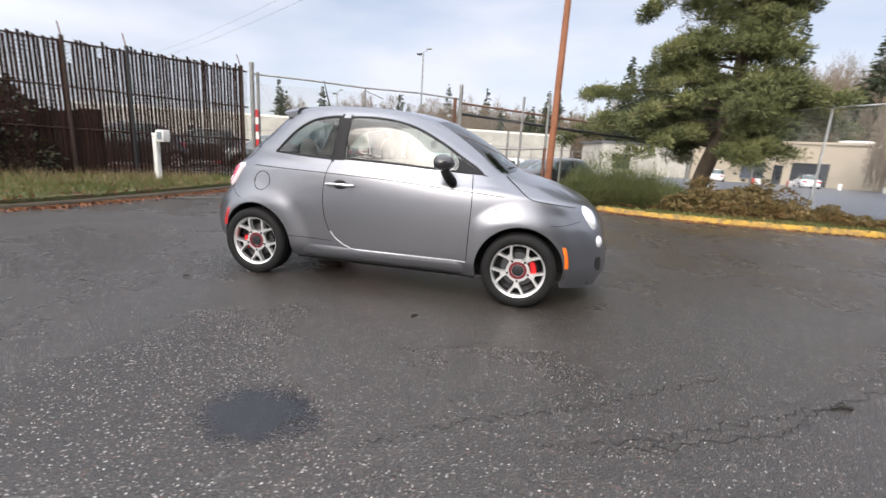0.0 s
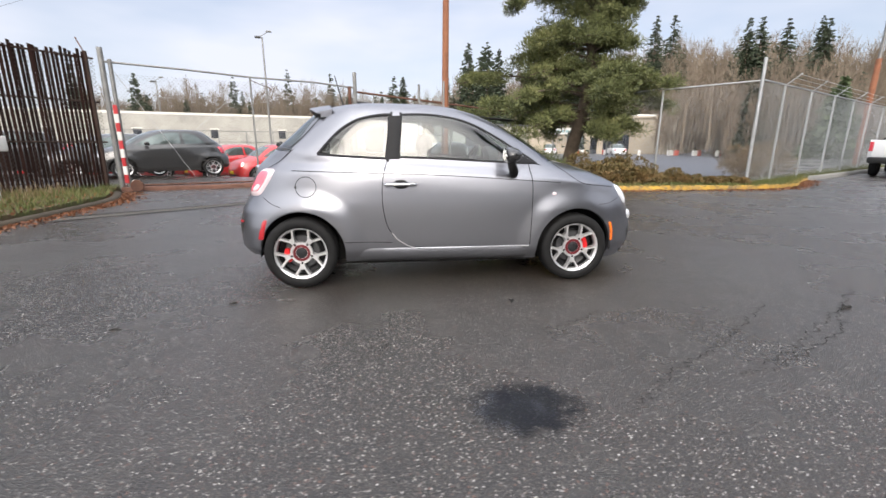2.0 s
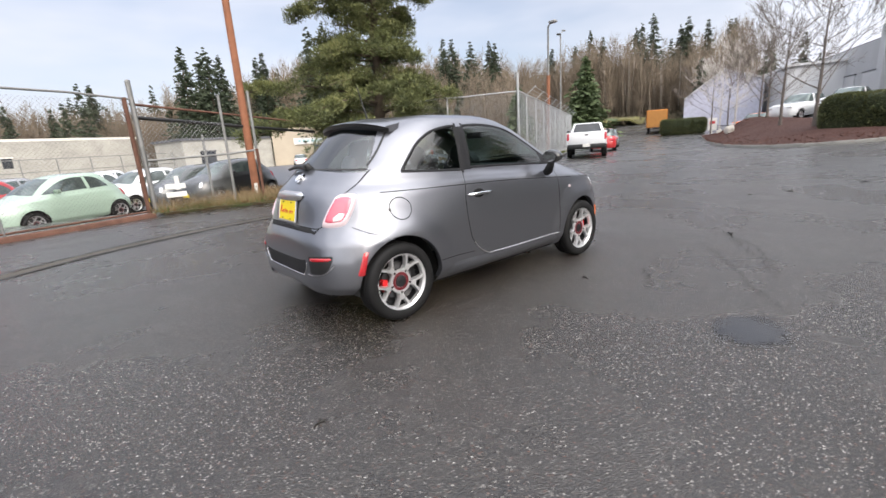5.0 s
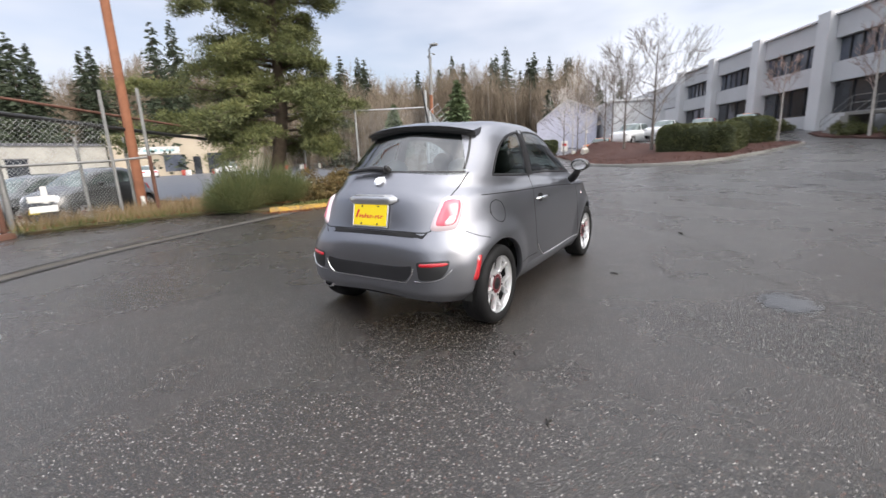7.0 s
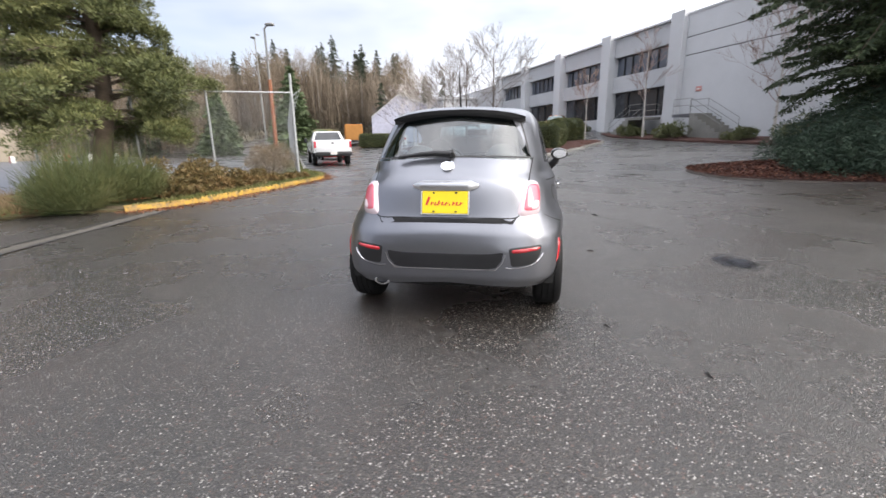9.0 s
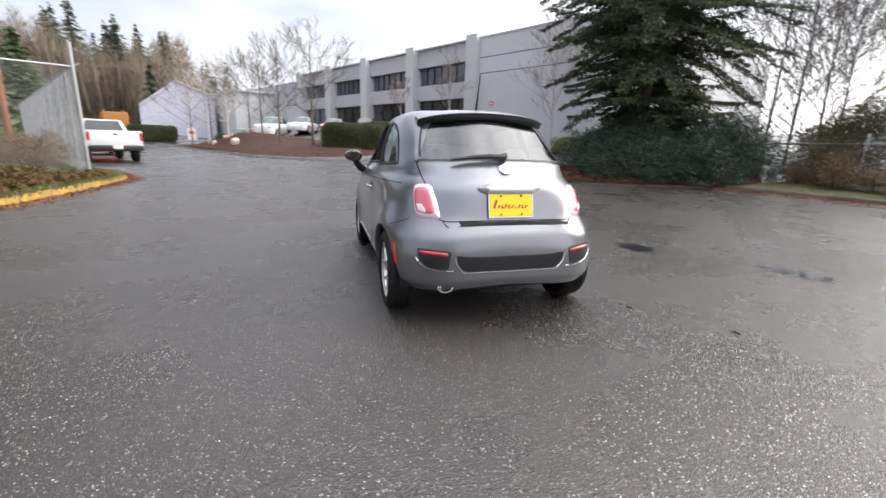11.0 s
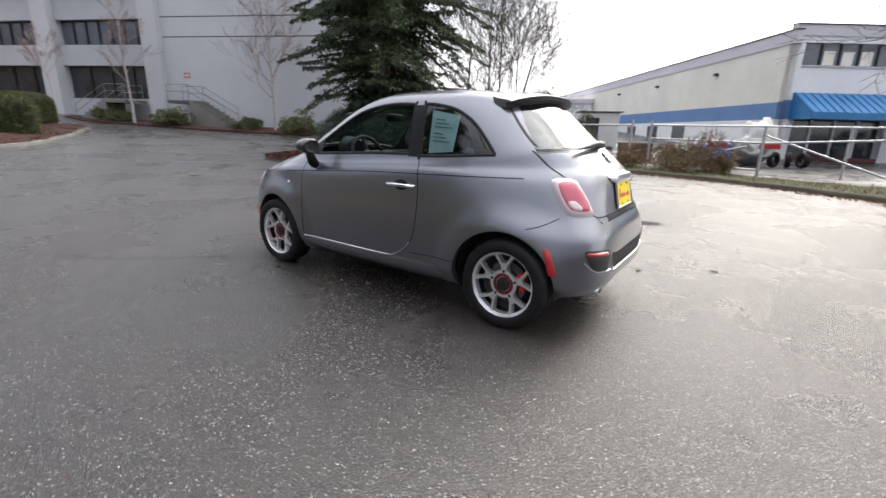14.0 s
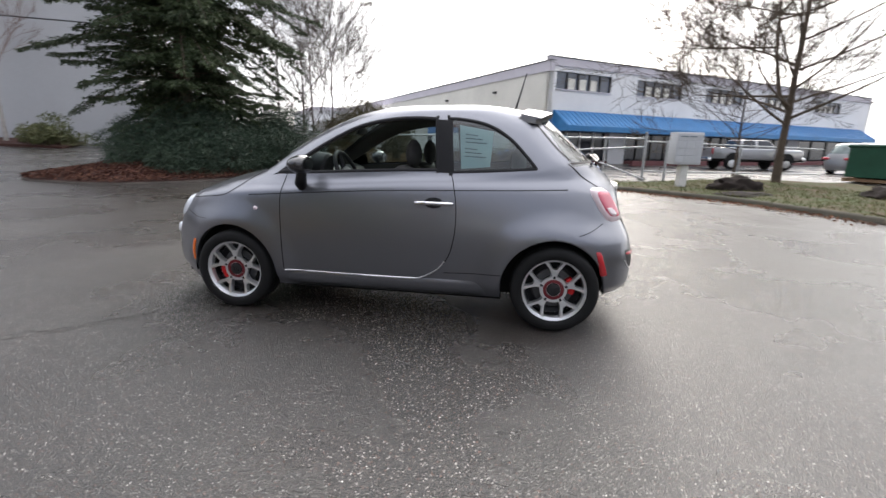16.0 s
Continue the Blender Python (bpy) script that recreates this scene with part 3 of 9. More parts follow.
kerb("kerb_conifer", KERB_C[::-1], worn("dirty_concrete", (0.070, 0.058, 0.050), 0.9, scale=1.5, fine=30, amount=0.5, bump=0.4), "low dirty kerb round the conifer bed", 0.12, 0.05)
KERB_I = [(48, 15.2), (40, 12.0), (32, 9.0), (26, 6.6), (22.5, 4.9), (20.0, 3.2), (18.7, 1.4), (18.6, -0.4), (19.4, -1.8), (21.5, -3.2), (24.2, -4.6), (26.2, -5.5), (27.2, -5.5), (27.6, -4.6), (28.5, -1), (31, 2.8), (36.5, 6.2), (42.5, 10.0), (48, 14.2)]
kerb("kerb_island", KERB_I, CONCRETE, "pale concrete kerb round the mulch island", 0.16, 0.13)

bed("verge_north", smooth_plan(KERB_N) + [(14.5, 10.4), (12, 9.9), (10.6, 9.2), (6, 12.5), (3.0, 12.6), (-1.4, 10.2), (-1.35, 9.15), (0.4, 8.75), (2.0, 8.2)], SOIL, "rough planted verge of soil, weeds and leaves", 0.05)
bed("verge_road", [(13.2, 8.9), (15, 9.87), (19, 12.1), (24, 14.9), (30, 18.3), (29.6, 19.6), (23, 16.0), (14.4, 10.5)], SOIL, "grassy strip at the foot of the fence", 0.10)
bed("verge_west", [(-7.7, -6.0), (-6.75, -2.5), (-6.15, 0.4), (-6.0, 1.8), (-6.0, 3.6), (-6.15, 5.2), (-6.75, 6.5), (-7.0, 7.3), (-8.0, 6.6), (-10.2, 3.1), (-12.6, -0.6), (-13, -6)], SOIL, "grassy verge in front of the slat fence", 0.11)
bed("verge_south", [(x, y) for x, y in smooth_plan(KERB_S)] + [(6.6, -11.6), (7.0, -14.5), (2.5, -15.0), (-1.0, -14.0), (-3.6, -12.6), (-5.6, -12.6), (-9.6, -15.8), (-13.5, -14.8), (-12.5, -8), (-10.5, -1)], SOIL, "narrow verge of moss, soil and dead leaves", 0.08)
bed("conifer_bed", smooth_plan(KERB_C) + [(14.4, -15.5), (9, -15), (6.6, -12.8)], MULCH, "reddish bark mulch bed round the conifer", 0.06, 0.34, "mulch bed")
def island_mound(x):
    return 0.32 + 0.62 * smoothstep(27, 32, x) * (1 - smoothstep(40, 47, x))


bed("mulch_island", smooth_plan(KERB_I)[:-1], MULCH, "reddish bark mulch island", 0.12, island_mound, "mulch bed")

bed("grass_bank", [(69, 39), (73, 33.5), (77, 34.5), (79, 39), (76, 44), (71, 45), (67, 42)], worn("mossy_bank", (0.135, 0.125, 0.045), 0.95, scale=0.8, fine=8, amount=0.5, bump=0.5), "mossy yellow-green bank at the end of the drive", 0.1, 1.1)

# seams, cracks, puddle and litter on the asphalt
def ground_strip(name, pts, width, material, label, lift=0.004, wobble=0.0, n=10):
    line = smooth_plan(pts, n)
    bm, prev = bmesh.new(), None
    for i, (x, y) in enumerate(line):
        x0, y0 = line[max(i - 1, 0)]
        x1, y1 = line[min(i + 1, len(line) - 1)]
        d = Vector((x1 - x0, y1 - y0, 0)).normalized()
        n_ = Vector((-d.y, d.x, 0))
        w = width * (0.6 + 0.8 * random.random()) if wobble else width
        c = Vector((x, y, gz(x, y) + lift)) + n_ * (wobble * (random.random() - 0.5))
        taper = 0.25 if wobble and i in (0, len(line) - 1) else 1
        row = [bm.verts.new(c - n_ * w / 2 * taper), bm.verts.new(c + n_ * w / 2 * taper)]
        if prev:
            bm.faces.new((prev[0], row[0], row[1], prev[1]))
        prev = row
    bmesh.ops.recalc_face_normals(bm, faces=bm.faces)
    for f in bm.faces:
        if f.normal.z < 0:
            f.normal_flip()
    return tagged(part(name, bm, material), label, "asphalt seam", kind="structure")


random.seed(11)
ground_strip("seam_gutter", [(-5.6, 2.6), (-4.2, 3.7), (-2.6, 4.85), (-0.8, 5.55), (1.2, 5.95), (2.9, 6.3)], 0.09, CRACK, "dark seam along the gutter", 0.009, 0.02)
ground_strip("seam_gutter_2", [(-5.9, 2.95), (-4.4, 4.0), (-2.7, 5.15), (-0.9, 5.85), (1.2, 6.25), (2.7, 6.6)], 0.06, CRACK, "dark seam along the gutter", 0.009, 0.02)
ground_strip("gutter_strip", [(-5.75, 2.78), (-4.3, 3.85), (-2.65, 5.0), (-0.85, 5.7), (1.2, 6.1), (2.8, 6.45)], 0.24, worn("worn_gutter_concrete", (0.075, 0.067, 0.056), 0.9, scale=2, amount=0.35, bump=0.3), "worn concrete gutter strip", 0.0025)
for k, pts in enumerate(([(2.35, -1.52), (1.83, -1.89), (1.43, -2.16), (1.07, -2.37), (0.85, -2.53), (0.67, -2.67)], [(2.85, -1.64), (2.35, -1.94), (1.95, -2.19), (1.56, -2.36)], [(1.05, -1.52), (0.72, -1.73), (0.53, -1.79)],
                         [(-0.42, -1.87), (-0.53, -2.03), (-0.59, -2.08)], [(2.32, 1.58), (1.8, 1.18), (1.43, 0.74)], [(6.54, 1.79), (5.08, 2.25), (3.84, 2.27), (2.29, 1.66), (1.59, 0.85)],
                         [(3.44, -1.23), (2.83, -1.66), (2.45, -2.0), (1.77, -2.35), (1.36, -2.45)])):
    ground_strip("crack_%d" % (k + 1), pts, 0.0065, CRACK, "fine dark crack in the asphalt", 0.003, 0.06, 22)

bm = bmesh.new()
rim = []
for a in np.linspace(0, 2 * math.pi, 48)[:-1]:
    r = 1 + 0.32 * noise.noise(Vector((math.cos(a) * 1.4, math.sin(a) * 1.4, 7))) + 0.12 * noise.noise(Vector((math.cos(a) * 5, math.sin(a) * 5, 2)))
    rim.append(bm.verts.new((r * math.cos(a), r * math.sin(a), 0.0)))
bm.faces.new(rim)
puddle = part("puddle", bm, WATER)
puddle.matrix_world = pose(0.18, -2.61, 0.003) @ Matrix.Diagonal((0.46, 0.34, 1, 1))
tagged(puddle, "shallow puddle mirroring the sky on the asphalt", "puddle", kind="structure")
film_patch = part("wet_film", puddle.data.copy(), SMEAR)
film_patch.matrix_world = pose(-1.12, -3.54, 0.003, 0, 0, 20) @ Matrix.Diagonal((0.62, 0.30, 1, 1))
tagged(film_patch, "dull dark damp patch on the asphalt", "damp patch", kind="structure")
for k, (x, y, r, s) in enumerate(((10.8, -4.0, 75, 0.75), (10.2, -3.6, 70, 0.4))):
    stain = part("rust_stain", puddle.data.copy(), RUST_STAIN)
    stain.matrix_world = pose(x, y, gz(x, y) + 0.006, 0, 0, r) @ Matrix.Diagonal((s, s * 0.28, 1, 1))
    tagged(stain, "faint rust-brown stain on the asphalt", "stain", kind="structure")

for k, (x, y, r, s) in enumerate(((2.87, -1.67, 20, 1.3), (0.48, -1.27, 70, 0.8), (-2.18, -1.52, 10, 0.7), (6.95, -1.33, 150, 1.4), (-1.6, -1.1, 30, 0.6), (3.8, -3.4, 15, 0.8), (8.7, -2.1, 40, 1.3), (8.0, -4.6, 110, 1.1), (6.3, -0.9, 80, 0.8))):
    bm = tube([(-0.045, 0, 0.008), (-0.01, 0.008, 0.014), (0.03, -0.006, 0.012), (0.055, 0.004, 0.006)], [0.004, 0.009, 0.008, 0.003], 6)
    add_tube(bm, [(0.0, 0.004, 0.012), (0.02, 0.024, 0.016), (0.035, 0.030, 0.010)], [0.004, 0.006, 0.002], 5)
    ob = part("twig_scrap", bm, CRACK, smooth=60)
    ob.matrix_world = pose(x, y, gz(x, y) - 0.002, 0, 0, r) @ Matrix.Scale(s, 4)
    tagged(ob, "dark scrap of twig and leaf on the asphalt", "litter", "scraps on the asphalt")

# ---------------------------------------------------------------- the parked hatchback
from mathutils.bvhtree import BVHTree


def plan_ring(n, xf, xr, xm, w, nf, nr, *zs):
    """Half a body outline from the nose round the left side to the tail: superellipse ends, heights zs along it."""
    a = np.linspace(0, math.pi / 2, 400)
    fx, fy = xm + (xf - xm) * np.cos(a) ** (2 / nf), w * np.sin(a) ** (2 / nf)
    rx, ry = xm + (xr - xm) * np.cos(a) ** (2 / nr), w * np.sin(a) ** (2 / nr)
    x, y = np.r_[fx, rx[-2::-1]], np.r_[fy, ry[-2::-1]]
    s = np.r_[0, np.cumsum(np.hypot(np.diff(x), np.diff(y)))]
    s /= max(s[-1], 1e-9)
    u = np.linspace(0, 1, n)
    knots = np.array([0, 0.15, 0.30, 0.62, 0.86, 1.0])
    k = np.clip(np.searchsorted(knots, u, side="right") - 1, 0, 4)
    f = (u - knots[k]) / (knots[k + 1] - knots[k])
    f = f * f * (3 - 2 * f) * 0.5 + f * 0.5
    z = np.array(zs)[k] * (1 - f) + np.array(zs)[k + 1] * f
    return np.stack([np.interp(u, s, x), np.interp(u, s, y), z], -1)


def pchip(t, p, q):
    """Monotone cubic through rows p at t, taken at q."""
    h = np.diff(t)[:, None]
    d = np.diff(p, axis=0) / h
    m = np.zeros_like(p)
    w1, w2 = 2 * h[1:] + h[:-1], h[1:] + 2 * h[:-1]
    ok = d[:-1] * d[1:] > 0
    with np.errstate(divide="ignore", invalid="ignore"):
        m[1:-1] = np.where(ok, (w1 + w2) / (w1 / d[:-1] + w2 / d[1:]), 0)
    m[0], m[-1] = d[0], d[-1]
    k = np.clip(np.searchsorted(t, q, side="right") - 1, 0, len(t) - 2)
    s = ((q - t[k]) / (t[k + 1] - t[k]))[:, None]
    hk = h[k]
    return ((1 + 2 * s) * (1 - s) ** 2 * p[k] + s * (1 - s) ** 2 * hk * m[k] + s * s * (3 - 2 * s) * p[k + 1] + s * s * (s - 1) * hk * m[k + 1])


def hatch_rings(n):
    return [
        plan_ring(n, 1.79, -1.665, 0, 0.722, 4.5, 6, 0.175, 0.165, 0.20, 0.20, 0.262, 0.290),
        plan_ring(n, 1.845, -1.70, 0, 0.785, 4.5, 6, 0.33, 0.33, 0.32, 0.32, 0.34, 0.36),
        plan_ring(n, 1.835, -1.70, 0, 0.800, 4.5, 6, 0.48, 0.48, 0.47, 0.47, 0.48, 0.50),
        plan_ring(n, 1.80, -1.685, 0, 0.808, 4.4, 5.4, 0.62, 0.61, 0.62, 0.63, 0.60, 0.63),
        plan_ring(n, 1.74, -1.635, 0, 0.800, 4.2, 4.2, 0.74, 0.735, 0.75, 0.77, 0.75, 0.735),
        plan_ring(n, 1.665, -1.585, 0, 0.780, 4.5, 3.5, 0.82, 0.805, 0.86, 0.925, 0.935, 0.95),
        plan_ring(n, 1.43, -1.51, 0, 0.752, 4.0, 3.3, 0.935, 0.905, 0.925, 0.985, 1.02, 1.045),
        plan_ring(n, 1.07, -1.42, -0.1, 0.722, 5.0, 3.6, 1.045, 1.00, 0.99, 1.04, 1.095, 1.125),
        plan_ring(n, 0.82, -1.29, -0.3, 0.680, 4.0, 3.2, 1.21, 1.18, 1.17, 1.20, 1.21, 1.24),
        plan_ring(n, 0.52, -1.13, -0.32, 0.615, 3.6, 3.0, 1.375, 1.345, 1.36, 1.385, 1.36, 1.38),
        plan_ring(n, 0.31, -1.04, -0.38, 0.555, 3.2, 2.8, 1.45, 1.43, 1.445, 1.455, 1.43, 1.45),
        plan_ring(n, 0.12, -0.90, -0.4, 0.44, 3.0, 2.6, 1.487, 1.475, 1.483, 1.490, 1.475, 1.485),
        plan_ring(n, 0.0, -0.76, -0.4, 0.0005, 2, 2, 1.503, 1.503, 1.508, 1.511, 1.505, 1.500),
    ]


RINGS_AT = np.array([0, 1, 2, 3, 4, 5, 6.2, 7.6, 9.0, 10.3, 11.2, 12.2, 13.6])
WHEEL_X, ARCH_Z, ARCH_R = 1.15, 0.295, 0.345


def body_grid(nu, nv):
    rings = np.array(hatch_rings(nu))
    q = np.linspace(0, RINGS_AT[-1], nv)
    flat = pchip(RINGS_AT, rings.reshape(len(rings), -1), q).reshape(nv, nu, 3)
    # flared wheel arches
    for cx in (WHEEL_X, -WHEEL_X + 0.02):
        r = np.hypot(flat[..., 0] - cx, flat[..., 2] - ARCH_Z)
        flat[..., 1] += 0.026 * (1 - smoothstep(0.36, 0.54, r)) * (flat[..., 1] > 0.4) * (flat[..., 2] < 0.85)
    return q, flat


def in_poly(px, pz, poly):
    inside = np.zeros(px.shape, bool)
    n = len(poly)
    for i in range(n):
        (x1, z1), (x2, z2) = poly[i], poly[(i + 1) % n]
        if z1 == z2:
            continue
        cross = ((z1 > pz) != (z2 > pz)) & (px < (x2 - x1) * (pz - z1) / (z2 - z1) + x1)
        inside ^= cross
    return inside


def outline(pts, n=10, closed=True):
    pts = list(pts)
    line = spline([(x, 0, z) for x, z in pts + pts[:1]], n) if closed else spline([(x, 0, z) for x, z in pts], n)
    line = [(p.x, p.z) for p in line]
    return line[:-1] if closed else line


QUARTER = [(-0.985, 1.078), (-0.985, 1.085), (-0.91, 1.17), (-0.80, 1.275), (-0.66, 1.352), (-0.50, 1.385), (-0.405, 1.39), (-0.40, 1.385), (-0.44, 1.05), (-0.445, 1.045), (-0.66, 1.055), (-0.97, 1.075)]
DOORWIN = [(-0.345, 1.055), (-0.345, 1.06), (-0.32, 1.38), (-0.315, 1.388), (-0.18, 1.394), (-0.03, 1.386), (0.12, 1.362), (0.24, 1.328), (0.36, 1.275), (0.50, 1.20), (0.62, 1.125), (0.74, 1.055), (0.80, 1.01), (0.80, 1.004), (0.62, 1.01), (0.48, 1.018), (0.02, 1.043)]
DOOR = [(0.735, 0.995), (0.755, 0.83), (0.752, 0.60), (0.745, 0.335), (0.735, 0.322), (-0.18, 0.322), (-0.27, 0.338), (-0.37, 0.40), (-0.44, 0.49), (-0.475, 0.62), (-0.485, 0.75), (-0.478, 0.87), (-0.45, 1.0), (-0.43, 1.03), (-0.35, 1.035), (0.02, 1.03), (0.48, 1.006)]


def arch_poly(cx):
    return [(cx + ARCH_R * math.cos(a), ARCH_Z + ARCH_R * math.sin(a)) for a in np.linspace(-0.9, math.pi + 0.9, 60)]


def snap(flat, normal, poly, reach):
    """Moves surface points near a line in the side view onto it, so that cuts have clean edges."""
    pts = np.array(poly)
    seg = np.roll(pts, -1, 0) - pts
    side = (np.abs(normal[..., 1]) > 0.45) & (flat[..., 1] > 0.3)
    near = side & (flat[..., 0] > pts[:, 0].min() - 0.05) & (flat[..., 0] < pts[:, 0].max() + 0.05) & (flat[..., 2] > pts[:, 1].min() - 0.05) & (flat[..., 2] < pts[:, 1].max() + 0.05)
    where = np.argwhere(near)
    p = flat[near][:, [0, 2]]
    best, to = np.full(len(p), 9.0), p.copy()
    for a, d in zip(pts, seg):
        t = np.clip(((p - a) @ d) / max(d @ d, 1e-12), 0, 1)[:, None]
        c = a + t * d
        dist = np.hypot(*(p - c).T)
        better = dist < best
        best[better], to[better] = dist[better], c[better]
    move = best < reach
    for (i, j), c in zip(where[move], to[move]):
        n = normal[i, j]
        dx, dz = c[0] - flat[i, j, 0], c[1] - flat[i, j, 2]
        flat[i, j] += (dx, -(n[0] * dx + n[2] * dz) / n[1], dz)


def grid_normals(flat):
    du, dv = np.gradient(flat, axis=1), np.gradient(flat, axis=0)
    n = np.cross(du, dv)
    n /= np.maximum(np.linalg.norm(n, axis=-1, keepdims=True), 1e-9)
    n[-1] = (0, 0, 1)
    n[:, 0, 1] = 0
    n[:, -1, 1] = 0
    return n / np.maximum(np.linalg.norm(n, axis=-1, keepdims=True), 1e-9)


def body_panels(nu, nv):
    """The shell's points, normals and the faces of each panel, for the left half."""
    q, flat = body_grid(nu, nv)
    normal = grid_normals(flat)
    if normal[nv // 3, nu // 2, 1] < 0:
        normal = -normal
        normal[-1] = (0, 0, 1)
    reach = 0.62 * 4.6 / nu
    lines = [outline(QUARTER, 4), outline(DOORWIN, 4), outline(DOOR, 4), arch_poly(WHEEL_X), arch_poly(-WHEEL_X + 0.02)]
    for k in (2, 0, 1, 3, 4):
        snap(flat, normal, lines[k], reach)
    idx = np.arange(nv * nu).reshape(nv, nu)
    quads = np.stack([idx[:-1, :-1], idx[:-1, 1:], idx[1:, 1:], idx[1:, :-1]], -1).reshape(-1, 4)
    mid = flat.reshape(-1, 3)[quads].mean(1)
    face_n = normal.reshape(-1, 3)[quads].mean(1)
    x, y, z = mid.T
    uu = ((np.arange(nu - 1) + 0.5) / (nu - 1))[None, :].repeat(nv - 1, 0).ravel()
    qq = ((q[:-1] + q[1:]) / 2)[:, None].repeat(nu - 1, 1).ravel()
    lat = np.abs(face_n[:, 1]) > 0.35
    tag = np.zeros(len(quads), int)                       # 0 body
    front, rear = x > 0.2, x < -0.9
    hood = front & (qq > 5.02) & (qq < 7.6) & (y < 0.60 + 0.16 * (1.55 - x) * 0 + 0.05) & ~((x < 0.98) & (y > 0.56)) & (y < 0.70 - 0.30 * np.clip(x - 1.25, 0, 1))
    tag[hood] = 1
    tailgate = rear & (qq > 4.0) & (qq < 7.6) & (y < 0.47 + 0.10 * (z - 0.73) / 0.4)
    tag[tailgate] = 2
    tag[lat & in_poly(x, z, lines[2]) & (y > 0.3)] = 3
    wind = front & (qq > 7.75) & (qq < 10.9) & (uu < 0.175)
    tag[wind] = 4
    back = rear & (qq > 7.65) & (qq < 10.75) & (uu > 0.815)
    tag[back] = 5
    tag[lat & in_poly(x, z, lines[1]) & (y > 0.3)] = 6
    tag[lat & in_poly(x, z, lines[0]) & (y > 0.3)] = 7
    tag[(in_poly(x, z, lines[3]) | in_poly(x, z, lines[4])) & (y > 0.45)] = 9
    return flat.reshape(-1, 3), normal.reshape(-1, 3), quads, tag


def panel_mesh(name, V, N, quads, sides=(1, -1), inset=0.0, flip=False):
    """A mesh of the given faces on one or both sides, with the shell's own normals."""
    used = np.unique(quads)
    remap = np.full(len(V), -1)
    remap[used] = np.arange(len(used))
    verts, faces, norms = [], [], []
    for s in sides:
        v = (V[used] - N[used] * inset) * (1, s, 1)
        n = N[used] * (1, s, 1)
        f = remap[quads] + sum(len(p) for p in verts)
        faces.append(f[:, ::-1] if (s < 0) ^ flip else f)
        verts.append(v)
        norms.append(-n if flip else n)
    me = array_mesh(name, np.concatenate(verts), np.concatenate(faces))
    me.polygons.foreach_set("use_smooth", [True] * len(me.polygons))
    me.normals_split_custom_set_from_vertices([tuple(n) for n in np.concatenate(norms)])
    return me


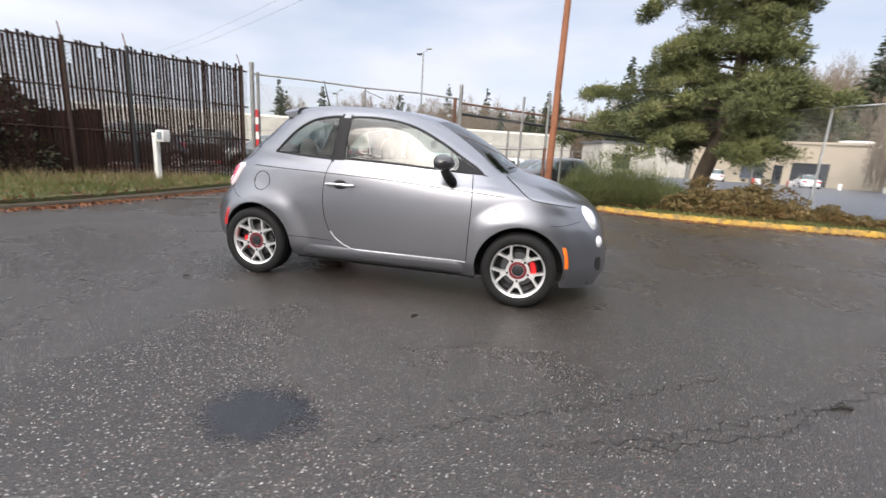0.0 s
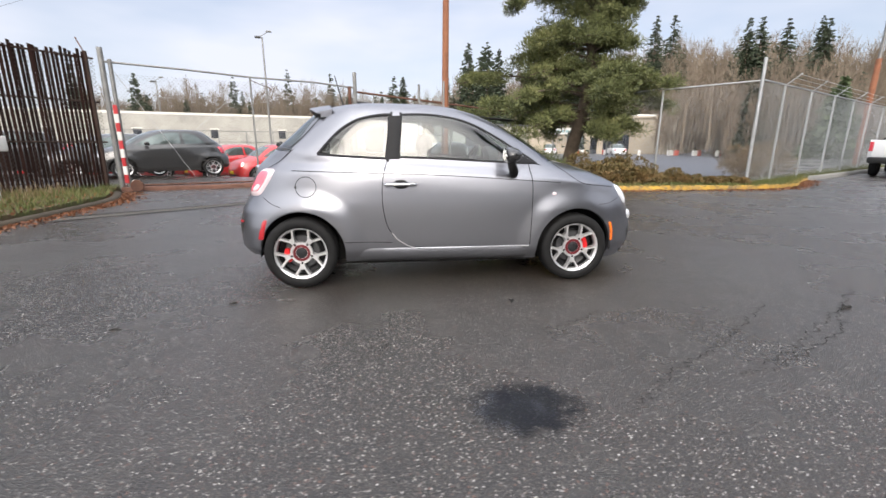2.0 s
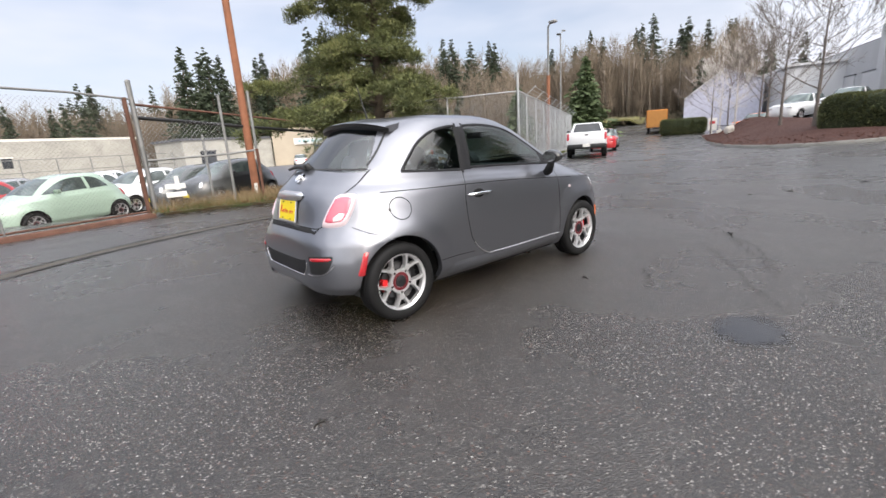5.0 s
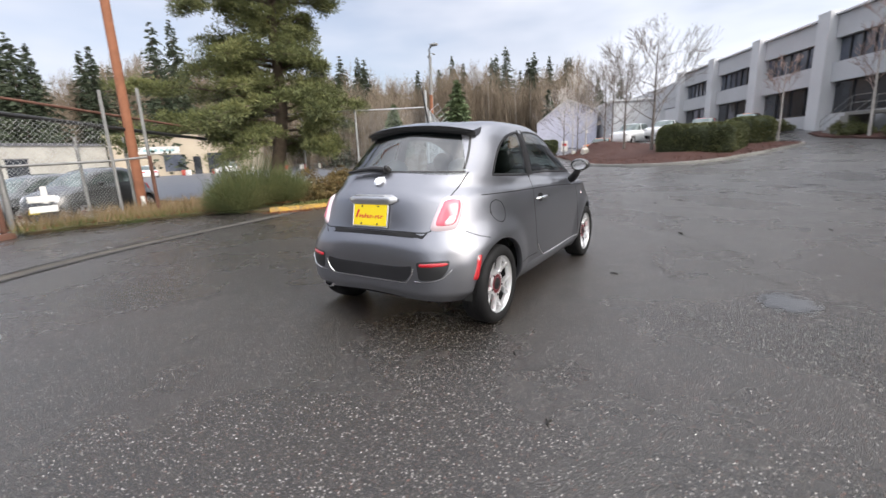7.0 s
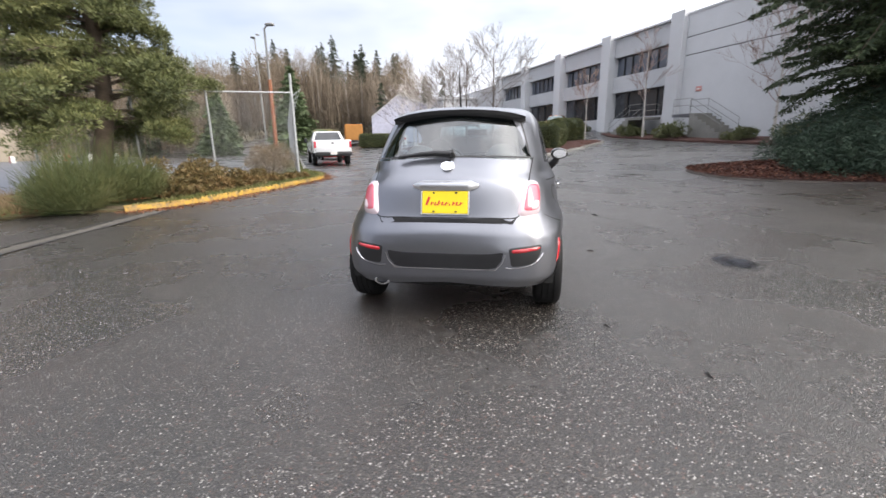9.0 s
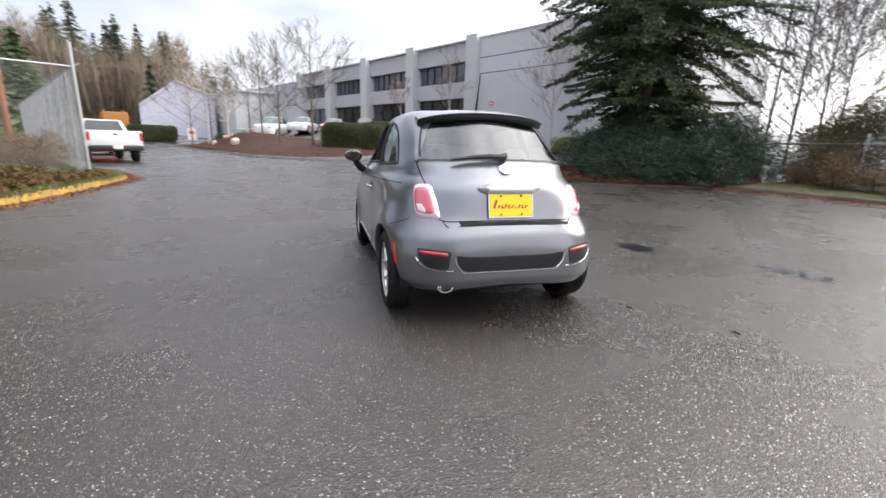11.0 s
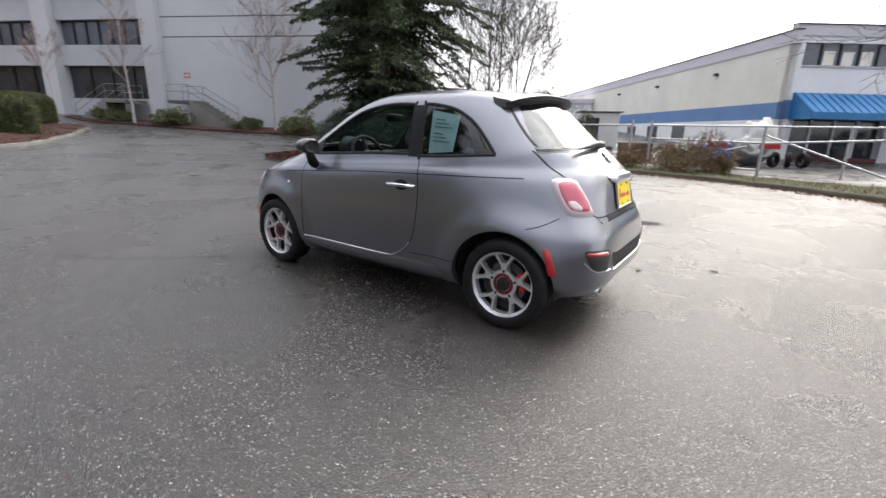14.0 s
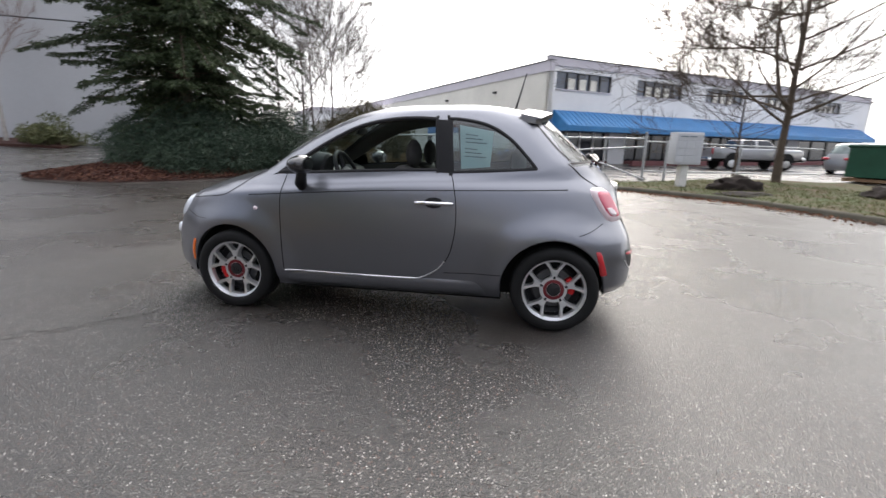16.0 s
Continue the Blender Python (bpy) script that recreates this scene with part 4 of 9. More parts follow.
class Skin:
    """Casts outlines onto a shell, to lay lamps, seams and trim on it."""

    def __init__(self, V, quads):
        both = np.concatenate([V, V * (1, -1, 1)])
        faces = np.concatenate([quads, quads[:, ::-1] + len(V)])
        self.tree = BVHTree.FromPolygons([tuple(p) for p in both], [tuple(int(i) for i in f) for f in faces])

    def cast(self, p, d):
        hit, n, _, _ = self.tree.ray_cast(Vector(p) - Vector(d) * 2.0, Vector(d))
        if hit is None:
            return None, None
        return hit, (n if n.dot(d) < 0 else -n)

    def place(self, axis, a, b, s=1):
        """axis 'side': (x, z) seen from the side s; 'rear' / 'front': (y, z); 'top': (x, y); 'corner': along the rear corner."""
        if axis == "side":
            return self.cast((a, 0, b), (0, -s, 0))
        if axis == "rear":
            return self.cast((0, a * s, b), (1, 0, 0))
        if axis == "front":
            return self.cast((0, a * s, b), (-1, 0, 0))
        if axis == "top":
            return self.cast((a, b * s, 0), (0, 0, -1))
        if axis == "nose":                                # 45 degrees from the front corner
            return self.cast((1.1 - a * 0.7071, (0.1 + a * 0.7071) * s, b), (-0.7071, -0.7071 * s, 0))
        d = Vector((0.7071, -0.7071 * s, 0))             # rear corner, a runs from the tail forward
        return self.cast((-1.0 + a * 0.7071, (0.1 + a * 0.7071) * s, b), d)

    def patch(self, pts, axis, s=1, height=0.012, base=-0.004, rings=6, dome=4.0, smooth_n=6):
        pts = outline(pts, smooth_n) if smooth_n else pts
        cx, cz = np.mean(pts, 0)
        bm, loops = bmesh.new(), []
        for k in range(rings + 1):
            r = 1 - k / (rings + 0.5)
            loop = []
            for a, b in pts:
                p, n = self.place(axis, cx + (a - cx) * r, cz + (b - cz) * r, s)
                if p is None:
                    bm.free()
                    return bmesh.new()
                lift = base if k == 0 else base + (height - base) * (1 - max(0.0, (r - 0.0)) ** dome)
                loop.append(bm.verts.new(p + n * lift))
            loops.append(loop)
        m = len(pts)
        for u, v in zip(loops, loops[1:]):
            for j in range(m):
                bm.faces.new((u[j], u[(j + 1) % m], v[(j + 1) % m], v[j]))
        bm.faces.new(loops[-1])
        bmesh.ops.recalc_face_normals(bm, faces=bm.faces)
        return bm

    def line(self, pts, axis, s=1, width=0.006, lift=0.0012, n=8, closed=False, height=None, bm=None):
        """A narrow strip along a line on the shell; with height, a raised rounded bead."""
        pts = outline(pts, n, closed) if n else list(pts)
        if closed:
            pts = pts + pts[:1]
        bm = bm or bmesh.new()
        prev = None
        for i, (a, b) in enumerate(pts):
            a0, b0 = pts[max(i - 1, 0)]
            a1, b1 = pts[min(i + 1, len(pts) - 1)]
            da, db = a1 - a0, b1 - b0
            ln = math.hypot(da, db) or 1.0
            na, nb = -db / ln * width / 2, da / ln * width / 2
            row = []
            offs = ((-1, 0), (-0.6, 1), (0.6, 1), (1, 0)) if height else ((-1, 0), (1, 0))
            ok = True
            for f, h in offs:
                p, nrm = self.place(axis, a + na * f, b + nb * f, s)
                if p is None:
                    ok = False
                    break
                row.append(p + nrm * (lift + (height or 0) * h))
            if not ok:
                prev = None
                continue
            row = [bm.verts.new(p) for p in row]
            if prev:
                for j in range(len(row) - 1):
                    bm.faces.new((prev[j], prev[j + 1], row[j + 1], row[j]))
            prev = row
        bmesh.ops.recalc_face_normals(bm, faces=bm.faces)
        return bm


# wheels ------------------------------------------------------------
def tyre_mesh():
    prof = [(0.209, -0.085), (0.216, -0.094), (0.235, -0.099), (0.262, -0.097), (0.280, -0.088), (0.289, -0.072), (0.291, -0.045), (0.286, -0.043), (0.286, -0.038), (0.2915, -0.036), (0.292, -0.004), (0.287, -0.003),
            (0.287, 0.003), (0.292, 0.004), (0.2915, 0.036), (0.286, 0.038), (0.286, 0.043), (0.291, 0.045), (0.289, 0.072), (0.280, 0.088), (0.262, 0.097), (0.238, 0.099), (0.220, 0.094), (0.211, 0.085)]
    bm = lathe(prof, 64)
    bmesh.ops.recalc_face_normals(bm, faces=bm.faces)
    return bm


def add_spoke(bm, pts, widths, z_tops, depth):
    """A bar in the wheel's face through (radius, angle) points, with bevelled upper edges."""
    rows = []
    for i, (r, a) in enumerate(pts):
        p = Vector((r * math.cos(a), r * math.sin(a), 0))
        r0, a0 = pts[max(i - 1, 0)]
        r1, a1 = pts[min(i + 1, len(pts) - 1)]
        d = (Vector((r1 * math.cos(a1), r1 * math.sin(a1), 0)) - Vector((r0 * math.cos(a0), r0 * math.sin(a0), 0))).normalized()
        n = Vector((-d.y, d.x, 0))
        w, z = widths[i], z_tops[i]
        rows.append([bm.verts.new(p + n * f * w + Vector((0, 0, h))) for f, h in ((-0.62, z - depth), (-0.5, z - 0.006), (-0.40, z), (0.40, z), (0.5, z - 0.006), (0.62, z - depth))])
    for a, b in zip(rows, rows[1:]):
        for j in range(5):
            bm.faces.new((a[j], a[j + 1], b[j + 1], b[j]))
    bm.faces.new(rows[-1])
    bm.faces.new(rows[0][::-1])


def rim_mesh():
    bm = lathe([(0.150, -0.07), (0.186, -0.06), (0.190, 0.030), (0.194, 0.060), (0.196, 0.067), (0.203, 0.072), (0.212, 0.076), (0.2165, 0.083), (0.219, 0.080), (0.217, 0.060)], 64)
    add_lathe(bm, [(0.0, 0.02), (0.080, 0.020), (0.093, 0.046), (0.089, 0.0575), (0.074, 0.0575), (0.0, 0.052)], 40)
    bmesh.ops.recalc_face_normals(bm, faces=bm.faces)
    return bm


DISC = worn("dark_brake_disc", (0.10, 0.10, 0.105), 0.4, 0.8, bump=0)
WHEEL_MESHES = {}


def spoke_mesh():
    bm = bmesh.new()
    add_spoke(bm, [(0.045, 0.0), (0.080, 0.0), (0.108, 0.0), (0.128, 0.0), (0.140, 0.0)], [0.060, 0.042, 0.037, 0.036, 0.020], [0.052, 0.057, 0.060, 0.062, 0.062], 0.045)
    for s in (-1, 1):
        add_spoke(bm, [(0.100, s * 0.07), (0.130, s * 0.135), (0.165, s * 0.235), (0.190, s * 0.285), (0.206, s * 0.314)], [0.022, 0.020, 0.019, 0.022, 0.032], [0.059, 0.061, 0.066, 0.069, 0.071], 0.038)
    bmesh.ops.recalc_face_normals(bm, faces=bm.faces)
    return bm


def wheel_meshes():
    if not WHEEL_MESHES:
        def keep(key, bm, smooth, *mats):
            me = bpy.data.meshes.new(key)
            bm.to_mesh(me)
            bm.free()
            for m in mats:
                me.materials.append(m)
            me.polygons.foreach_set("use_smooth", [True] * len(me.polygons))
            me.set_sharp_from_angle(angle=radians(smooth))
            WHEEL_MESHES[key] = me
        keep("tyre", tyre_mesh(), 35, RUBBER)
        keep("rim", rim_mesh(), 28, ALLOY)
        keep("spoke", spoke_mesh(), 28, ALLOY)
        keep("ring", lathe([(0.046, 0.050), (0.048, 0.058), (0.060, 0.060), (0.070, 0.057), (0.072, 0.045)], 40), 40, WHEEL_RED)
        cap = lathe([(0.0, 0.066), (0.030, 0.066), (0.043, 0.062), (0.047, 0.052)], 40)
        for k in range(3):
            add_box(cap, (0.010, 0.030, 0.004), ((k - 1) * 0.016, 0, 0.067), 0.001)
        keep("cap", cap, 30, ALLOY_DARK)
        keep("disc", lathe([(0.050, -0.03), (0.050, 0.012), (0.080, 0.014), (0.085, 0.0), (0.135, 0.0), (0.135, -0.02), (0.06, -0.02)], 48), 30, DISC)
        keep("barrel", lathe([(0.0, -0.045), (0.15, -0.045), (0.188, -0.02), (0.188, 0.04)], 40), 30, ALLOY_DARK)
        keep("slot", box((0.020, 0.015, 0.006), (0.084, 0, 0.0595), 0.004), 30, ALLOY_DARK)
        cal, rows = bmesh.new(), []
        for k in range(9):
            a = radians(-27 + 54 * k / 8)
            out = 0.141 - (0.008 if k in (0, 8) else 0)
            rows.append([cal.verts.new((r * math.cos(a), r * math.sin(a), z)) for r, z in ((0.099, -0.015), (0.099, 0.030), (0.106, 0.035), (out - 0.006, 0.035), (out, 0.029), (out, -0.015))])
        for p, q in zip(rows, rows[1:]):
            for j in range(6):
                cal.faces.new((p[j], p[(j + 1) % 6], q[(j + 1) % 6], q[j]))
        cal.faces.new(rows[0])
        cal.faces.new(rows[-1][::-1])
        bmesh.ops.recalc_face_normals(cal, faces=cal.faces)
        keep("caliper", cal, 30, BRAKE_RED)
    return WHEEL_MESHES


def add_wheel(car, x, y, side, caliper=True, label=""):
    """side: +1 on the left, -1 on the right. The wheel's face looks outward."""
    me = wheel_meshes()
    w = part("wheel", me["rim"], None, car, label)
    w.matrix_local = pose(x, y, 0.292) @ pose(0, 0, 0, -90 * side, 0, 0)
    for name, key, text in (("tyre", "tyre", "black low-profile tyre"), ("wheel_ring", "ring", "dark red ring"), ("centre_cap", "cap", "dark hub cap"), ("brake_disc", "disc", "grey brake disc"), ("wheel_barrel", "barrel", "")):
        part(name, me[key], None, w, text)
    for k in range(5):
        part("spoke", me["spoke"], None, w).matrix_local = pose(0, 0, 0, 0, 0, 72 * k + 126)
    if caliper:
        # small dark blocks on the hub stand in for shade in the lug holes
        for k in range(5):
            part("lug_recess", me["slot"], None, w).matrix_local = pose(0, 0, 0, 0, 0, 72 * k + 126)
        c = part("brake_caliper", me["caliper"], None, w, "bright red brake caliper")
        c.matrix_local = pose(0, 0, 0, 0, 0, (0 if x > 0 else 180) + 12)
    return w


TRIM_LINING = worn("grey_beige_lining", (0.13, 0.125, 0.115), 0.85, scale=8, amount=0.15, bump=0.1)


def add_city_car():
    V, N, quads, tag = body_panels(230, 150)
    solid = tag != 9
    skin = Skin(V, quads[solid])
    skin_all = Skin(V, quads)
    car = thing("hatchback_car", pose(0, 0, 0), "small grey metallic three-door hatchback parked on wet asphalt", "car")

    def panel(name, k, mat, label="", sides=(1, -1), inset=0.0, flip=False):
        return part(name, panel_mesh(name, V, N, quads[np.isin(tag, k)], sides, inset, flip), mat, car, label)

    panel("body", [0], GREY_PAINT, "grey metallic painted body shell")
    panel("bonnet", [1], GREY_PAINT)
    panel("tailgate", [2], GREY_PAINT)
    for s in (1, -1):
        panel("door", [3], GREY_PAINT, "grey door, window wound down" if s > 0 else "grey door with closed window", (s,))
    panel("windscreen", [4], CAR_GLASS, "curved clear windscreen")
    panel("rear_window", [5], REAR_GLASS, "sloping rear window")
    panel("door_window", [6], CAR_GLASS, "", (-1,))
    for s in (1, -1):
        panel("quarter_window", [7], CAR_GLASS, "", (s,), 0.004)
    panel("inner_lining", [0, 1, 2, 3], TRIM_LINING, "grey-beige inner lining", (1, -1), 0.028, True)

    # floor, wheel wells
    # unseen floor blocks set low to stop light passing under the car
    bm = prism([(1.70, 0.55), (1.35, 0.60), (1.35, -0.60), (1.70, -0.55)], 0.195, 0.26)
    prism([(0.80, 0.66), (-0.80, 0.66), (-0.80, -0.66), (0.80, -0.66)], 0.165, 0.26, bm)
    prism([(-0.80, 0.52), (-1.58, 0.55), (-1.58, -0.55), (-0.80, -0.52)], 0.24, 0.32, bm)
    prism([(-0.80, 0.52), (-1.15, 0.52), (-1.15, -0.52), (-0.80, -0.52)], 0.17, 0.245, bm)
    prism([(1.36, 0.50), (0.80, 0.50), (0.80, -0.50), (1.36, -0.50)], 0.15, 0.60, bm)
    part("underbody", bm, UNDERSIDE, car, "dark underbody")
    for cx in (WHEEL_X, -WHEEL_X + 0.02):
        for s in (1, -1):
            bm = bmesh.new()
            rows = []
            for a in np.linspace(-0.12, math.pi + 0.12, 28):
                rows.append([bm.verts.new((cx + r * math.cos(a), s * y, ARCH_Z + r * math.sin(a))) for r, y in ((ARCH_R + 0.004, 0.735), (ARCH_R + 0.012, 0.70), (ARCH_R + 0.012, 0.52), (0.05, 0.50))])
            for p, q in zip(rows, rows[1:]):
                for j in range(3):
                    bm.faces.new((p[j], q[j], q[j + 1], p[j + 1]))
            part("wheel_well", bm, UNDERSIDE, car, "", 60)
            # rolled lip round the arch
            bm = bmesh.new()
            rows = []
            for a in np.linspace(-0.16, math.pi + (0.10 if cx > 0 else 0.02), 40):
                p, n = skin_all.place("side", cx + (ARCH_R + 0.004) * math.cos(a), ARCH_Z + (ARCH_R + 0.004) * math.sin(a), s)
                if p is None:
                    continue
                inn = Vector((-math.cos(a), 0, -math.sin(a)))
                rows.append([bm.verts.new(q) for q in (p + n * 0.0015, p + n * 0.002 + inn * 0.008, p + inn * 0.012 - Vector((0, s * 0.008, 0)), p + inn * 0.008 - Vector((0, s * 0.045, 0)))])
            for p, q in zip(rows, rows[1:]):
                for j in range(3):
                    bm.faces.new((p[j], q[j], q[j + 1], p[j + 1]))
            bmesh.ops.recalc_face_normals(bm, faces=bm.faces)
            part("arch_lip", bm, GREY_PAINT, car, "", 60)

    for x in (WHEEL_X, -WHEEL_X):
        for s in (1, -1):
            add_wheel(car, x, s * 0.705, s, True, "silver alloy wheel with split spokes")

    for s in (1, -1):
        # glazing seals and centre pillar
        part("window_seal", skin.line(QUARTER, "side", s, 0.022, -0.002, 4, True, 0.005), SEAL, car, "dark grey window seal", 50)
        part("window_seal", skin.line(DOORWIN, "side", s, 0.022, -0.002, 4, True, 0.005), SEAL, car, "dark grey window seal", 50)
        part("centre_pillar", skin.patch([(-0.426, 1.378), (-0.312, 1.382), (-0.338, 1.040), (-0.456, 1.036)], "side", s, 0.005, 0.002, 3, 8, 0), SEAL, car, "dark grey pillar trim", 40)
        part("mirror_triangle", skin.patch([(0.60, 1.118), (0.80, 1.008), (0.86, 0.985), (0.60, 1.008)], "side", s, 0.006, 0.001, 3, 8, 0), SEAL, car, "dark grey corner trim", 40)
        # panel gaps
        part("door_gap", skin_all.line(DOOR[:4], "side", s, 0.0065, 0.0016, 10), GAP, car)
        part("door_gap", skin_all.line(DOOR[5:14], "side", s, 0.0065, 0.0016, 10), GAP, car)
        # flat dark ribbon paints the shade of the shoulder crease
        part("body_crease", skin_all.line([(-1.20, 0.948), (-0.87, 0.940), (-0.43, 0.928), (0.02, 0.912), (0.48, 0.884), (0.80, 0.862), (1.0, 0.848)], "side", s, 0.006, 0.0015, 8), GAP, car, "fine dark line painted for the shade in the shoulder crease")
        part("bonnet_gap", skin_all.line([(0.985, 0.995), (1.06, 0.94), (1.13, 0.885), (1.19, 0.845), (1.26, 0.828), (1.40, 0.812), (1.53, 0.795)], "side", s, 0.006, 0.0016, 8), GAP, car)
        part("bumper_gap", skin_all.line([(-1.28, 0.665), (-1.36, 0.69), (-1.44, 0.735)], "side", s, 0.005, 0.0016, 8), GAP, car)
        part("bumper_gap", skin_all.line([(1.36, 0.66), (1.46, 0.665), (1.58, 0.70)], "side", s, 0.004, 0.0016, 8), GAP, car)
        part("sill_gap", skin_all.line([(-0.80, 0.383), (-0.60, 0.378), (-0.41, 0.372)], "side", s, 0.005, 0.0016, 8), GAP, car)
        # moulded side skirt
        bm, rows = bmesh.new(), []
        for i in range(41):
            x = -0.795 + 1.59 * i / 40
            end = float(smoothstep(-0.795, -0.40, x) * (1 - smoothstep(0.70, 0.795, x)))
            rows.append([bm.verts.new((x, s * (yy + dy * end), z)) for yy, dy, z in ((0.700, 0.0, 0.192), (0.716, 0.006, 0.198), (0.733, 0.010, 0.212), (0.752, 0.013, 0.234), (0.768, 0.013, 0.260), (0.779, 0.011, 0.286), (0.784, 0.006, 0.308), (0.785, 0.0, 0.324))])
        for p, q in zip(rows, rows[1:]):
            for j in range(7):
                bm.faces.new((p[j], q[j], q[j + 1], p[j + 1]))
        bmesh.ops.recalc_face_normals(bm, faces=bm.faces)
        part("side_skirt", bm, GREY_PAINT, car, "grey moulded side skirt", 40)
        # body-colour strip given bright metal to paint the light its top catches
        part("skirt_strip", skin_all.line([(0.74, 0.322), (0.30, 0.318), (-0.16, 0.318), (-0.26, 0.332), (-0.36, 0.390), (-0.415, 0.455)], "side", s, 0.010, 0.003, 10, False, 0.004), BRUSHED, car, "strip under the door, made bright for the light on its top", 50)
        # door handle
        # no hollow is cut; a dark oval paints the shade behind the handle
        cup_shade = skin_all.patch([(-0.335 + 0.062 * math.cos(a), 0.845 + 0.036 * math.sin(a)) for a in np.linspace(0, 2 * math.pi, 25)[:-1]], "side", s, 0.0012, 0.0012, 3, 4, 0)
        part("handle_recess", cup_shade, GAP, car, "dark oval painted for the shade in the handle recess", 40)
        base, nrm = skin_all.place("side", -0.335, 0.845, s)
        handle = tube([base + Vector((dx, s * dy, dz)) for dx, dy, dz in ((-0.125, 0.012, 0.0), (-0.110, 0.028, 0.0), (-0.05, 0.036, 0.002), (0.05, 0.036, 0.002), (0.110, 0.028, 0.0), (0.125, 0.012, 0.0))], [0.010, 0.013, 0.0125, 0.0125, 0.013, 0.010], 10)
        part("door_handle", handle, CHROME, car, "chrome door handle", 60)
        # markers and repeater
        part("rear_marker", skin_all.patch([(-1.395, 0.565), (-1.428, 0.565), (-1.455, 0.50), (-1.482, 0.42), (-1.475, 0.408), (-1.440, 0.408), (-1.420, 0.48)], "side", s, 0.008, 0.0, 3, 4, 2), MARK_RED, car, "red side marker", 50)
        part("front_marker", skin_all.patch([(1.462, 0.50), (1.49, 0.50), (1.515, 0.43), (1.525, 0.345), (1.497, 0.34), (1.488, 0.42)], "side", s, 0.008, 0.0, 3, 4, 2), LENS_ORANGE, car, "orange side marker", 50)
        part("indicator_repeater", skin_all.patch([(0.945 + 0.018 * math.cos(a), 0.758 + 0.014 * math.sin(a)) for a in np.linspace(0, 2 * math.pi, 17)[:-1]], "side", s, 0.006, 0.0, 2, 3, 0), LENS_CLEAR, car, "small clear indicator", 50)
        # mirror
        bm = bmesh.new()
        bmesh.ops.create_icosphere(bm, subdivisions=3, radius=1)
        for v in bm.verts:
            x, y, z = v.co
            flat_back = max(x, -0.55)
            v.co = (0.53 + flat_back * 0.085 * (1.1 if x > 0 else 0.9), s * (0.885 + y * 0.095), 1.075 + z * 0.062 * (1 - 0.12 * y))
        part("mirror_shell", bm, MIRROR_SHELL, car, "dark grey mirror shell", 60)
        bm = bmesh.new()
        bmesh.ops.create_circle(bm, cap_ends=True, radius=1, segments=28)
        for v in bm.verts:
            v.co = (0.481, s * (0.885 + v.co.x * 0.068), 1.074 + v.co.y * 0.043)
        part("mirror_glass", bm, CHROME, car, "mirror glass")
        bm = bmesh.new()
        for k in range(2):
            add_tube(bm, [(0.535, s * 0.870, 1.045), (0.555, s * 0.845, 0.995), (0.585, s * 0.80, 0.945), (0.595, s * 0.768, 0.925)], [0.032 - k * 0.006, 0.035, 0.040, 0.036], 12)
        part("mirror_foot", bm, BLACK_TRIM, car, "black mirror foot", 60)
        # tail lamp: clear surround, red core, reversing lens
        surround = [(0.98 * (a - 0.150) + 0.42 * (b - 0.85), b) for a, b in [(0.070, 0.945), (0.105, 0.962), (0.190, 0.960), (0.232, 0.938), (0.246, 0.86), (0.240, 0.775), (0.215, 0.745), (0.13, 0.738), (0.062, 0.743), (0.044, 0.768), (0.050, 0.86)]]
        part("tail_lamp", skin_all.patch(surround, "corner", s, 0.024, -0.003, 7, 7, 5), LENS_CLEAR, car, "clear-edged rear lamp", 60)
        red = [(0.98 * (a - 0.150) + 0.42 * (b - 0.85), b) for a, b in [(0.084, 0.930), (0.115, 0.942), (0.185, 0.940), (0.215, 0.920), (0.226, 0.855), (0.220, 0.790), (0.200, 0.764), (0.13, 0.757), (0.080, 0.762), (0.066, 0.785), (0.070, 0.86)]]
        part("lamp_lens", skin_all.patch(red, "corner", s, 0.029, 0.012, 6, 7, 5), LENS_PINK, car, "red rear lamp lens", 60)
        low = [(0.98 * (a - 0.150) + 0.42 * (b - 0.85), b) for a, b in [(0.155, 0.838), (0.205, 0.830), (0.205, 0.790), (0.185, 0.772), (0.135, 0.770), (0.125, 0.80)]]
        part("lamp_lens", skin_all.patch(low, "corner", s, 0.031, 0.018, 4, 6, 5), LENS_CLEAR, car, "clear reversing lamp lens", 60)
        # rear fog recess
        recess = [(0.43, 0.535), (0.46, 0.548), (0.60, 0.558), (0.64, 0.552), (0.63, 0.49), (0.585, 0.440), (0.49, 0.424), (0.45, 0.430), (0.44, 0.48)]
        part("fog_recess", skin_all.patch(recess, "rear", s, 0.0025, 0.0015, 4, 8, 4), BLACK_TRIM, car, "black recess", 40)
        part("rear_reflector", skin_all.patch([(0.452, 0.536), (0.622, 0.548), (0.618, 0.524), (0.456, 0.512)], "rear", s, 0.010, 0.001, 3, 6, 2), MARK_RED, car, "red bumper reflector", 50)
        part("chrome_strip", skin_all.line([(0.655, 0.50), (0.63, 0.465), (0.58, 0.432), (0.47, 0.412), (0.415, 0.415)], "rear", s, 0.007, 0.002, 6, False, 0.003), CHROME, car, "thin chrome strip", 50)
        # headlamp and front lamp
        head = [(0.055, 0.79), (0.10, 0.815), (0.155, 0.80), (0.165, 0.74), (0.12, 0.655), (0.07, 0.635), (0.035, 0.67), (0.03, 0.74)]
        part("headlamp", skin_all.patch([(a - 0.165, b) for a, b in head], "nose", s, 0.022, -0.002, 6, 3, 5), HEADLAMP, car, "clear headlamp", 60)
